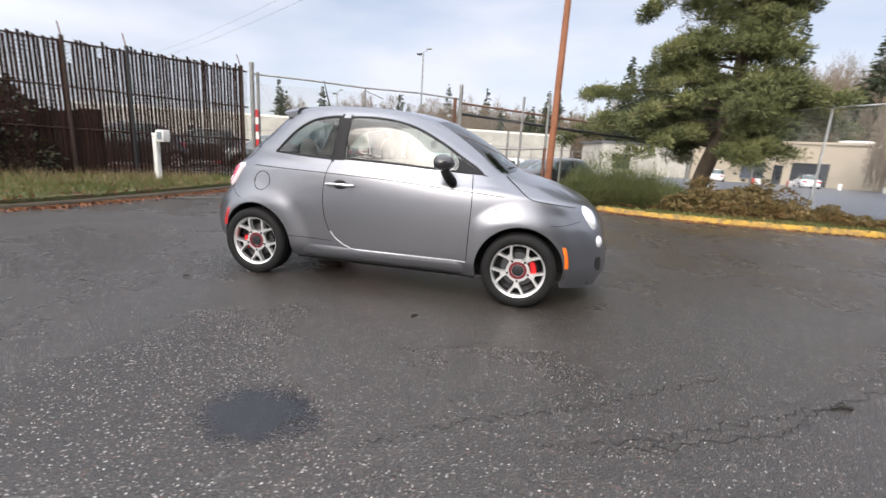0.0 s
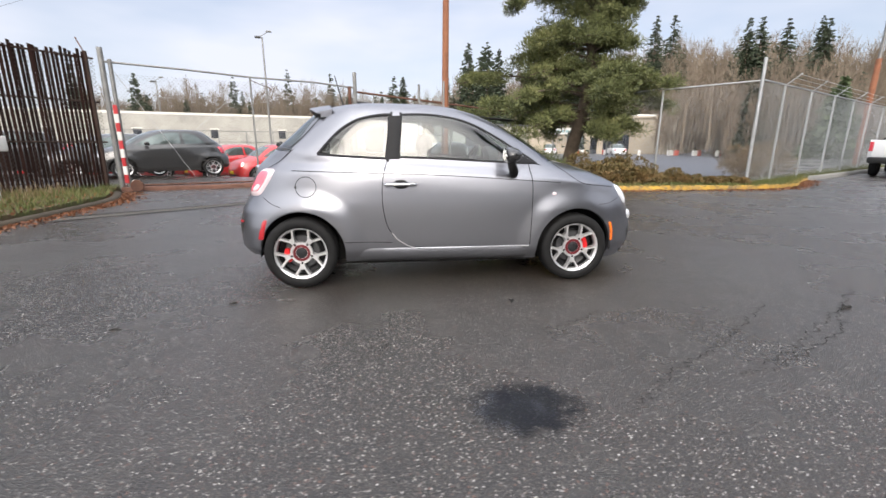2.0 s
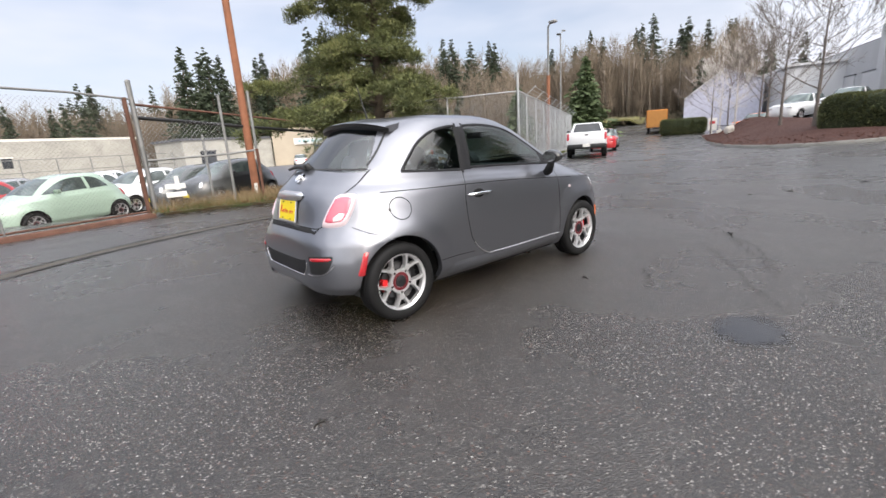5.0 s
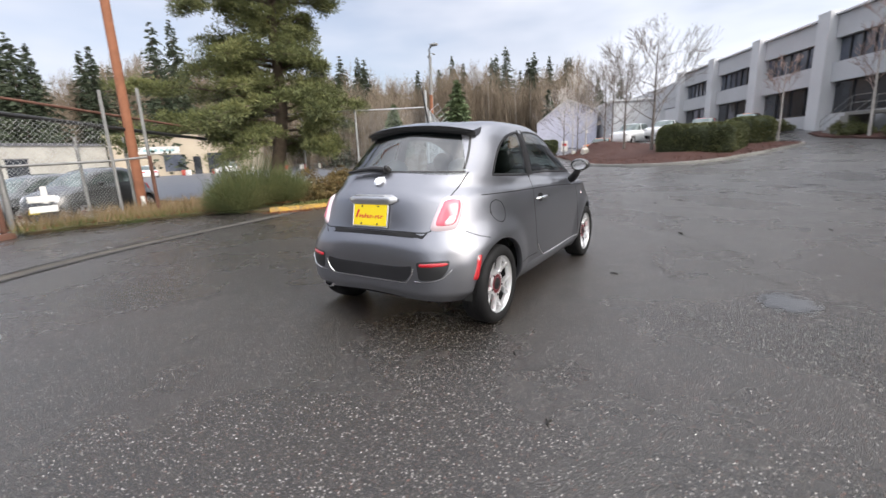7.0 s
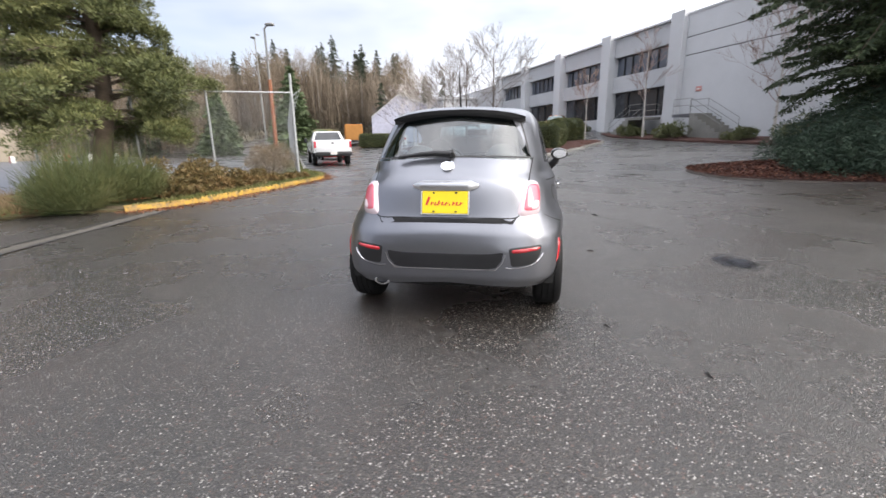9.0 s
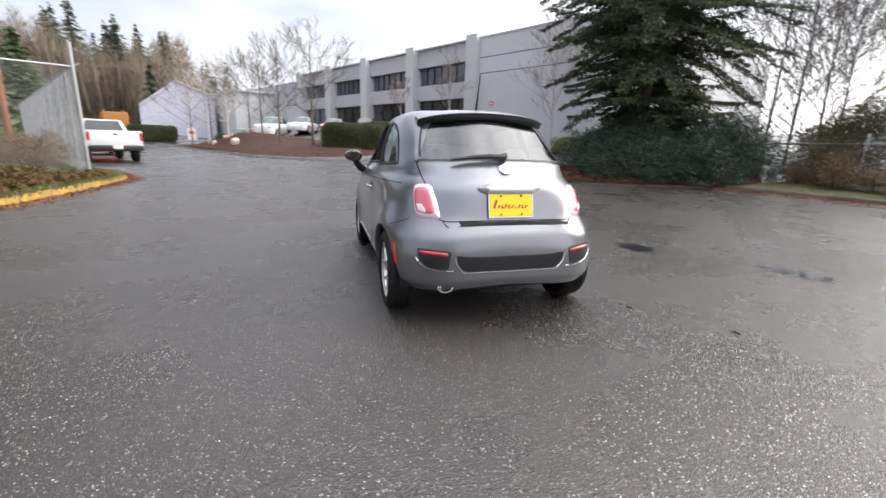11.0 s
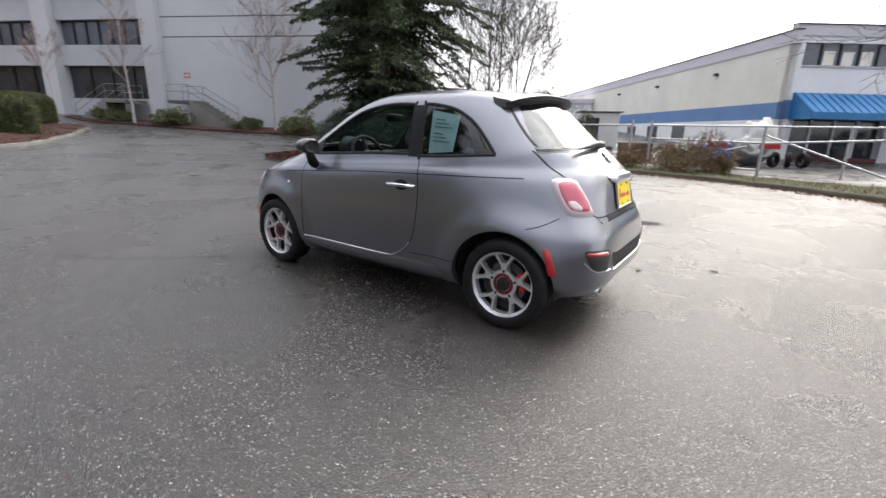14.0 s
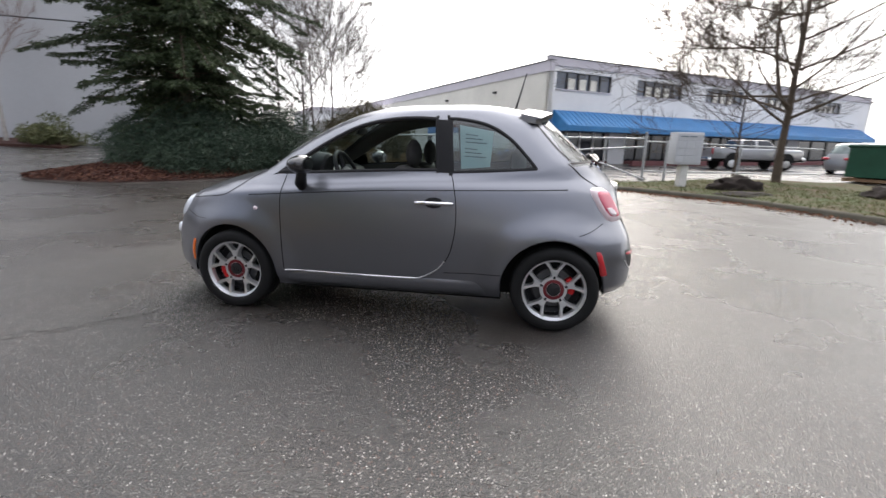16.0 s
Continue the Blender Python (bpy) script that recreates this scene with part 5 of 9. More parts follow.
        part("front_lamp", skin_all.patch([(-0.135 + 0.042 * math.cos(a), 0.545 + 0.045 * math.sin(a)) for a in np.linspace(0, 2 * math.pi, 25)[:-1]], "nose", s, 0.018, -0.001, 4, 3, 0), HEADLAMP, car, "round lower lamp", 60)
        part("bumper_vent", skin_all.patch([(-0.17, 0.42), (-0.10, 0.42), (-0.115, 0.33), (-0.19, 0.32)], "nose", s, 0.002, 0.001, 3, 8, 3), BLACK_TRIM, car, "black bumper vent", 40)
    # fuel flap on the right
    ring = [(-1.085 + 0.083 * math.cos(a), 0.824 + 0.078 * math.sin(a)) for a in np.linspace(0, 2 * math.pi, 41)[:-1]]
    part("fuel_flap", skin_all.line(ring, "side", -1, 0.006, 0.0015, 0, True), GAP, car, "round fuel flap outline")
    part("fuel_flap_notch", skin_all.patch([(-1.178, 0.828), (-1.158, 0.832), (-1.158, 0.812), (-1.176, 0.815)], "side", -1, 0.003, 0.001, 2, 4, 0), BLACK_TRIM, car)

    # tailgate details
    gap = [(0.0, 0.735), (0.30, 0.735), (0.475, 0.735), (0.50, 0.80), (0.535, 0.90), (0.555, 1.0), (0.575, 1.11)]
    for s in (1, -1):
        part("tailgate_gap", skin_all.line(gap, "rear", s, 0.007, 0.0016, 6), GAP, car)
        part("glass_edge", skin_all.line([(0.0, 1.128), (0.3, 1.124), (0.56, 1.112)], "rear", s, 0.012, 0.002, 6), BLACK_TRIM, car)
        part("glass_border", skin_all.line([(0.545, 1.135), (0.53, 1.20), (0.505, 1.29), (0.475, 1.37)], "rear", s, 0.012, 0.0012, 6), BLACK_TRIM, car, "black glass border")
    part("tailgate_trim", skin_all.patch([(-0.48, 0.738), (0.48, 0.738), (0.45, 0.694), (-0.45, 0.694)], "rear", 1, 0.004, 0.001, 3, 8, 0), GAP, car, "dark strip under the tailgate", 40)
    part("diffuser_panel", skin_all.patch([(-0.395, 0.515), (0.395, 0.515), (0.385, 0.46), (0.345, 0.412), (0.30, 0.402), (-0.30, 0.402), (-0.345, 0.412), (-0.385, 0.46)], "rear", 1, 0.002, 0.0015, 4, 8, 0), worn("dark_grey_bumper_inset", (0.018, 0.018, 0.020), 0.6, 0.0, fine=160, amount=0.4, bump=0.25, spec=0.25), car, "dark grey bumper inset", 40)
    part("chrome_strip", skin_all.line([(-0.405, 0.50), (-0.39, 0.45), (-0.345, 0.405), (-0.29, 0.398), (0.29, 0.398), (0.345, 0.405), (0.39, 0.45), (0.405, 0.50)], "rear", 1, 0.008, 0.002, 6, False, 0.003), CHROME, car, "thin chrome strip", 50)
    bm = bmesh.new()
    rows = []
    for i in range(25):
        y = -0.225 + 0.45 * i / 24
        p, n = skin_all.place("rear", y, 0.945, 1)
        t = 1 - abs(y) / 0.225
        h = 0.028 * min(1, 0.35 + 2.5 * t)
        out_ = 0.040 * min(1, 0.3 + 3 * t)
        rows.append([bm.verts.new(p + Vector((dx, 0, dz))) for dx, dz in ((0.02, -h), (-out_ * 0.8, -h * 1.1), (-out_, -h * 0.2), (-out_ * 0.75, h * 0.8), (0.02, h * 1.2))])
    for p, q in zip(rows, rows[1:]):
        for j in range(4):
            bm.faces.new((p[j], q[j], q[j + 1], p[j + 1]))
    bmesh.ops.recalc_face_normals(bm, faces=bm.faces)
    part("tailgate_handle", bm, BRUSHED, car, "wide chrome tailgate handle", 50)
    tilt = Matrix.Translation((-1.626, 0.0, 0.838)) @ pose(0, 0, 0, 0, 12, 0)

    def on_plate(name, pieces, mat, parent, text=""):
        bm = bmesh.new()
        for size, at, turn in pieces:
            add_box(bm, size, at, min(size) * 0.3, turn)
        bmesh.ops.transform(bm, matrix=tilt, verts=bm.verts)
        return part(name, bm, mat, parent, text, 30)

    plate = on_plate("dealer_plate", [((0.010, 0.310, 0.152), (0, 0, 0), None)], PLATE_YELLOW, car, "yellow dealer plate with red script")
    for size, at in (((0.014, 0.326, 0.010), (0.001, 0, 0.080)), ((0.014, 0.326, 0.010), (0.001, 0, -0.080)), ((0.014, 0.010, 0.150), (0.001, 0.160, 0)), ((0.014, 0.010, 0.150), (0.001, -0.160, 0))):
        on_plate("plate_frame", [(size, at, None)], BRUSHED, plate, "bright plate frame")
    script = []
    for k in range(10):
        h = (0.060, 0.026, 0.024, 0.034, 0.026, 0.024, 0.012, 0.024, 0.026, 0.022)[k]
        script.append(((0.003, 0.009 if k else 0.016, h), (-0.0058, 0.115 - k * 0.0245, h / 2 - 0.022), pose(0, 0, 0, 20, 0, 0)))
        if k and k != 6:
            script.append(((0.003, 0.017, 0.006), (-0.0058, 0.106 - k * 0.0245, -0.018 + 0.012 * (k % 2)), pose(0, 0, 0, -14, 0, 0)))
    on_plate("plate_print", script, PRINT_RED, plate, "red print")
    for y, z in ((-0.075, 0.062), (0.075, 0.062), (-0.075, -0.062), (0.075, -0.062)):
        on_plate("plate_screw", [((0.006, 0.014, 0.012), (-0.006, y, z), None)], BLACK_TRIM, plate)
    bm = bmesh.new()
    p, n = skin_all.place("rear", 0.0, 1.065, 1)
    m = Matrix.Translation(p) @ n.to_track_quat("Z", "X").to_matrix().to_4x4()
    add_lathe(bm, [(0.0, 0.010), (0.036, 0.010), (0.040, 0.014), (0.046, 0.013), (0.048, 0.0)], 36, m)
    part("round_badge", bm, CHROME, car, "round chrome badge", 30)
    bm = bmesh.new()
    for k in range(4):
        add_box(bm, (0.040, 0.007, 0.003), (0, -0.0165 + k * 0.011, 0.0115), 0.001)
    bmesh.ops.transform(bm, matrix=m, verts=bm.verts)
    part("badge_bars", bm, WHITE_PAINT, car, "pale badge face")
    # wiper
    p, n = skin_all.place("rear", 0.0, 1.135, 1)
    bm = lathe([(0.0, 0.045), (0.018, 0.043), (0.024, 0.030), (0.026, 0.0)], 16, Matrix.Translation(p + Vector((0.0, -0.015, 0))) @ n.to_track_quat("Z", "X").to_matrix().to_4x4())
    add_tube(bm, [p + Vector((-0.035, -0.015, 0.012)), p + Vector((-0.035, 0.10, 0.018)), p + Vector((-0.030, 0.20, 0.012)), p + Vector((-0.022, 0.36, -0.006))], [0.022, 0.020, 0.016, 0.008], 8)
    add_tube(bm, [p + Vector((-0.018, -0.02, 0.030)), p + Vector((-0.016, 0.16, 0.012)), p + Vector((-0.010, 0.38, -0.012))], 0.008, 6)
    part("rear_wiper", bm, BLACK_TRIM, car, "black rear wiper", 50)
    # spoiler
    bm, rows = bmesh.new(), []
    for i in range(41):
        y = -0.515 + 1.03 * i / 40
        t = abs(y) / 0.515
        x_lip = -1.115 + 0.11 * t ** 3
        zt = 1.470 - 0.045 * t ** 2.2 - 0.012 * t ** 8
        th = 0.040 * (1 - t ** 6) + 0.006
        xr = -0.93 + 0.06 * t ** 4
        rows.append([bm.verts.new((px, y, pz)) for px, pz in ((xr, zt + 0.022), (x_lip + 0.09, zt + 0.010), (x_lip + 0.02, zt - 0.002), (x_lip, zt - 0.010), (x_lip + 0.006, zt - 0.010 - th * 0.6), (x_lip + 0.035, zt - 0.012 - th), (xr - 0.10, zt - 0.040 - th), (xr - 0.02, zt - 0.035))])
    for p, q in zip(rows, rows[1:]):
        for j in range(8):
            f = bm.faces.new((p[j], q[j], q[(j + 1) % 8], p[(j + 1) % 8]))
            f.material_index = 1 if j in (3, 4, 5, 6, 7) else 0
    bm.faces.new(rows[0][::-1])
    bm.faces.new(rows[-1])
    bmesh.ops.recalc_face_normals(bm, faces=bm.faces)
    sp = part("roof_spoiler", bm, GREY_PAINT, car, "grey roof spoiler with black underside", 40)
    sp.data.materials.append(BLACK_TRIM)
    # aerial
    bm = tube([(-0.83, 0.0, 1.485), (-0.84, 0.0, 1.51), (-0.905, 0.0, 1.76)], [0.016, 0.008, 0.0035], 10)
    part("roof_aerial", bm, BLACK_TRIM, car, "thin black roof aerial", 60)
    # exhaust
    bm = bmesh.new()
    add_lathe(bm, [(0.030, 0.0), (0.042, 0.0), (0.047, 0.006), (0.047, 0.02), (0.042, 0.10), (0.036, 0.10), (0.038, 0.012), (0.030, 0.008)], 28)
    for v in bm.verts:
        v.co = (-1.665 + v.co.z, 0.455 + v.co.x * 1.25, 0.285 + v.co.y * 0.72)
    part("exhaust_tip", bm, CHROME, car, "oval chrome exhaust tip", 50)
    part("exhaust_pipe", tube([(-1.62, 0.455, 0.285), (-1.50, 0.455, 0.29), (-1.3, 0.30, 0.28)], 0.032, 12), UNDERSIDE, car)
    # windscreen wipers and cowl
    bm = tube([(1.00, 0.35, 1.06), (0.97, 0.0, 1.085), (0.95, -0.30, 1.075)], 0.010, 6)
    add_tube(bm, [(1.02, -0.05, 1.055), (0.99, -0.35, 1.055), (0.93, -0.52, 1.03)], 0.010, 6)
    part("windscreen_wiper", bm, BLACK_TRIM, car, "black windscreen wipers", 60)

    # cabin
    def seat_back(x, y, w, h, head, cloth, text):
        bm = box((0.13, w, h), (x, y, 0.52 + h / 2), 0.05, pose(0, 0, 0, 0, -14, 0), 3)
        add_box(bm, (0.48, w, 0.16), (x + 0.24, y, 0.48), 0.05, pose(0, 0, 0, 0, -5, 0), 3)
        seat = part("seat", bm, cloth, car, text + " fabric seat", 50)
        hb = bmesh.new()
        bmesh.ops.create_uvsphere(hb, u_segments=20, v_segments=12, radius=1)
        for v in hb.verts:
            v.co = (x - 0.10 + v.co.x * 0.055, y + v.co.y * 0.125, head + v.co.z * 0.105)
        part("headrest", hb, cloth, seat, "rounded " + text + " headrest", 60)

    for y in (0.33, -0.33):
        seat_back(0.0, y, 0.47, 0.55, 1.145, SEAT_DARK, "dark grey")
        seat_back(-0.78, y, 0.50, 0.46, 1.10, SEAT_IVORY, "pale")
    dash = bmesh.new()
    rows = []
    for i in range(13):
        y = -0.62 + 1.24 * i / 12
        rows.append([dash.verts.new((px, y, pz)) for px, pz in ((0.95, 0.95), (0.86, 1.00), (0.70, 1.015), (0.62, 0.985), (0.59, 0.90), (0.62, 0.78), (0.70, 0.60))])
    for p, q in zip(rows, rows[1:]):
        for j in range(6):
            dash.faces.new((p[j], q[j], q[j + 1], p[j + 1]))
    part("dashboard", dash, TRIM_DARK, car, "dark dashboard", 60)
    part("dash_panel", box((0.02, 1.10, 0.13), (0.588, 0, 0.90), 0.008, pose(0, 0, 0, 0, 8, 0)), TRIM_GREY, car, "pale dashboard panel", 30)
    bm = bmesh.new()
    add_lathe(bm, [(0.0, 0.0), (0.10, 0.0), (0.115, 0.02), (0.10, 0.12), (0.0, 0.14)], 24, Matrix.Translation((0.58, 0.33, 1.02)) @ pose(0, 0, 0, 0, 75, 0))
    part("instrument_hood", bm, TRIM_DARK, car, "round instrument hood", 40)
    wheel_m = Matrix.Translation((0.42, 0.33, 0.985)) @ pose(0, 0, 0, 0, -65, 0)
    bm = bmesh.new()
    ring_pts = [wheel_m @ Vector((0.178 * math.cos(a), 0.178 * math.sin(a), 0)) for a in np.linspace(0, 2 * math.pi, 37)]
    add_tube(bm, ring_pts, 0.016, 8, False)
    for a in (0, 2.2, -2.2):
        add_tube(bm, [wheel_m @ Vector((0.03 * math.cos(a), 0.03 * math.sin(a), -0.02)), wheel_m @ Vector((0.17 * math.cos(a), 0.17 * math.sin(a), 0))], [0.026, 0.014], 8)
    sw = part("steering_wheel", bm, TRIM_DARK, car, "dark steering wheel with pale hub", 60)
    part("horn_pad", lathe([(0.0, 0.02), (0.05, 0.016), (0.062, 0.0), (0.05, -0.03)], 24, wheel_m), TRIM_GREY, sw, "pale horn pad", 60)
    part("inner_mirror", box((0.03, 0.22, 0.065), (0.42, 0.0, 1.315), 0.015, None, 2), TRIM_DARK, car, "dark interior mirror", 40)
    # buyer's sheet in the left rear window
    sheet = skin_all.patch([(-0.475, 1.352), (-0.70, 1.315), (-0.69, 1.085), (-0.50, 1.068)], "side", 1, -0.010, -0.010, 3, 8, 0)
    sh = part("window_sheet", sheet, PAPER, car, "pale blue printed sheet in the window")
    bm = bmesh.new()
    for k, zz in enumerate((1.29, 1.265, 1.24, 1.20, 1.175, 1.15)):
        skin_all.line([(-0.52, zz), (-0.60 - 0.03 * (k % 3), zz - 0.008)], "side", 1, 0.006, -0.004, 2, bm=bm)
    part("sheet_print", bm, PRINT_GREY, sh)
    return car


add_city_car()


# ---------------------------------------------------------------- plants
RNG = np.random.default_rng(5)


def blades(base, tip, width):
    """One slim triangle for each base and tip, turned about its length at random."""
    base, tip = np.asarray(base), np.asarray(tip)
    d = tip - base
    side = np.cross(d, RNG.normal(size=d.shape))
    side /= np.maximum(np.linalg.norm(side, axis=1, keepdims=True), 1e-9)
    w = np.broadcast_to(np.asarray(width, float).reshape(-1, 1), (len(base), 1)) / 2
    mid = base + d * 0.45
    verts = np.stack([base, mid + side * w, tip, mid - side * w], 1).reshape(-1, 3)
    return verts, np.arange(len(base) * 4).reshape(-1, 4)


def foliage(name, base, tip, width, material, parent=None, label=""):
    v, f = blades(base, tip, width)
    return part(name, array_mesh(name, v, f), material, parent, label)


def unit(n):
    v = RNG.normal(size=(n, 3))
    return v / np.linalg.norm(v, axis=1, keepdims=True)


def grass(name, pts, height, width, material, label, category="grass"):
    """Blades standing on the ground at plan points."""
    pts = np.asarray(pts)
    z = rise(pts[:, 0], pts[:, 1]) + 0.07
    base = np.c_[pts, z]
    h = height * RNG.uniform(0.4, 1.25, len(pts))
    lean = RNG.normal(0, 0.35, (len(pts), 2)) * h[:, None]
    ob = foliage(name, base, base + np.c_[lean, h], width, material)
    return tagged(ob, label, category, kind="stuff")


def in_outline(pts, poly):
    return pts[in_poly(pts[:, 0], pts[:, 1], poly)]


def sprinkle(n, poly):
    poly = list(poly)
    a = np.array(poly)
    lo, hi = a.min(0), a.max(0)
    pts = RNG.uniform(lo, hi, (n * 4, 2))
    return in_outline(pts, poly)[:n]


def tuft_cloud(centres, radii, per, length, up=0.3, flat=1.0, inner=0.35):
    """Needle tufts in flattened clumps: bases on the clumps' outer shells, needles pointing out and up."""
    centres, radii = np.asarray(centres, float), np.asarray(radii, float)
    k = np.repeat(np.arange(len(centres)), per)
    d = unit(len(k))
    r = radii[k] * (inner + (1 - inner) * RNG.random((len(k), 1)) ** 0.5)
    base = centres[k] + d * r
    way = d * (1, 1, flat) + unit(len(k)) * 0.7 + np.array((0, 0, up))
    way /= np.linalg.norm(way, axis=1, keepdims=True)
    return base, base + way * length * RNG.uniform(0.6, 1.3, (len(k), 1))


def branching(start, way, length, radius, depth, rng, segs, split=3, spread=0.55, up=0.15, shrink=0.68):
    """Adds the tapered segments of a bare limb and its twigs to segs."""
    p, d = Vector(start), Vector(way).normalized()
    pts, n = [p.copy()], 4
    for i in range(n):
        d = (d + Vector((rng.uniform(-1, 1), rng.uniform(-1, 1), rng.uniform(-1, 1))) * 0.13 + Vector((0, 0, up * 0.25))).normalized()
        p = p + d * length / n
        pts.append(p.copy())
        if depth > 0 and i >= 1:
            for _ in range(1 if i < n - 1 else split - 1):
                a = (d + Vector((rng.uniform(-1, 1), rng.uniform(-1, 1), rng.uniform(-0.6, 0.9))).normalized() * spread * rng.uniform(0.8, 1.5)).normalized()
                branching(p, a, length * shrink * rng.uniform(0.7, 1.1), radius * (1 - 0.18 * (i + 1)) * 0.58, depth - 1, rng, segs, split, spread, up, shrink)
    segs.append((pts, max(radius, 0.0075), max(radius * 0.4, 0.004)))


def limb_mesh(segs, sides=5):
    bm = bmesh.new()
    for pts, r0, r1 in segs:
        n = len(pts) - 1
        k = sides if r0 > 0.03 else 3
        add_tube(bm, pts, [r0 + (r1 - r0) * i / n for i in range(n + 1)], k, False)
    return bm


def bare_tree(x, y, height, label, seed, bark=None, trunk=0.12, clear=0.3, depth=4, group="", limbs=9, reach=0.42, tilt=(0.35, 0.9), base=None, spread=0.55, up=0.15, twig_bark=None, shrink=0.68, leader=False):
    """A leafless tree: a tapered trunk, limbs and fine twigs."""
    rng = random.Random(seed)
    z0 = gz(x, y) if base is None else base
    tree = thing("bare_tree", pose(x, y, z0), label, "tree", group)
    pts, p = [], Vector((0, 0, -0.05))
    for i in range(9):
        pts.append(p.copy())
        p = p + Vector((rng.uniform(-1, 1) * 0.03 * height / 8, rng.uniform(-1, 1) * 0.03 * height / 8, height / 8))
    t = part("trunk", tube(pts, [trunk * (1.25 if i == 0 else 1 - 0.105 * i) for i in range(9)], 9), bark or BARK, tree, "", 60)
    segs, fork = [], None
    if leader:
        fork = [pts[2], pts[2] + Vector((0.05, 0.02, 0.05)) * height, pts[2] + Vector((0.085, 0.03, 0.17)) * height]
        fork += [fork[-1] + Vector((0.012 * i, 0.0, 0.12 * i)) * height for i in range(1, 5)]
        segs.append((fork, trunk * 0.62, trunk * 0.12))
    for k in range(limbs):
        f = clear + (0.97 - clear) * (k + rng.random() * 0.6) / limbs
        i = min(7, int(f * 8))
        at = pts[i].lerp(pts[i + 1], f * 8 - i)
        if fork and k % 2 and f > 0.42:
            at = min(spline(fork, 6), key=lambda p: abs(p.z - at.z))
        a = k * 2.4 + rng.uniform(-0.4, 0.4)
        way = Vector((math.cos(a), math.sin(a), rng.uniform(*tilt)))
        branching(at, way, height * reach * (1.15 - 0.75 * f), trunk * (0.42 - 0.26 * f), depth, rng, segs, 3, spread, up, shrink)
    part("branchwork", limb_mesh(segs), twig_bark or bark or BARK_GREY, tree, "leafless limbs and twigs")
    return tree


def conifer_mesh(rng, height, width, rows, dens, blade):
    """Base and tip points of a spired conifer's sprays."""
    base, tip = [], []
    for k in range(rows):
        for _ in range(max(4, int(dens * (1 - k / rows) + 4))):
            f = min(0.995, max(0.0, (k + rng.uniform(-3.0, 3.0)) / rows))
            z = height * (0.10 + 0.90 * f)
            a = rng.uniform(0, 2 * math.pi)
            lobe = 0.80 + 0.25 * math.sin(3 * a + 9 * f + height)
            L = (width * (1 - f) ** 0.85 * lobe + 0.02 * width) * rng.uniform(0.45, 1.15)
            droop = rng.uniform(0.05, 0.45) * L
            for s in np.linspace(0.25, 1.0, 4):
                p = np.array((math.cos(a) * L * s, math.sin(a) * L * s, z - droop * s * s))
                for _ in range(2):
                    base.append(p)
                    tip.append(p + np.array((math.cos(a) * 0.5 + rng.uniform(-1, 1), math.sin(a) * 0.5 + rng.uniform(-1, 1), rng.uniform(-0.7, 0.25))) * blade * (0.30 + 0.70 * (1 - f)))
    return np.array(base), np.array(tip)


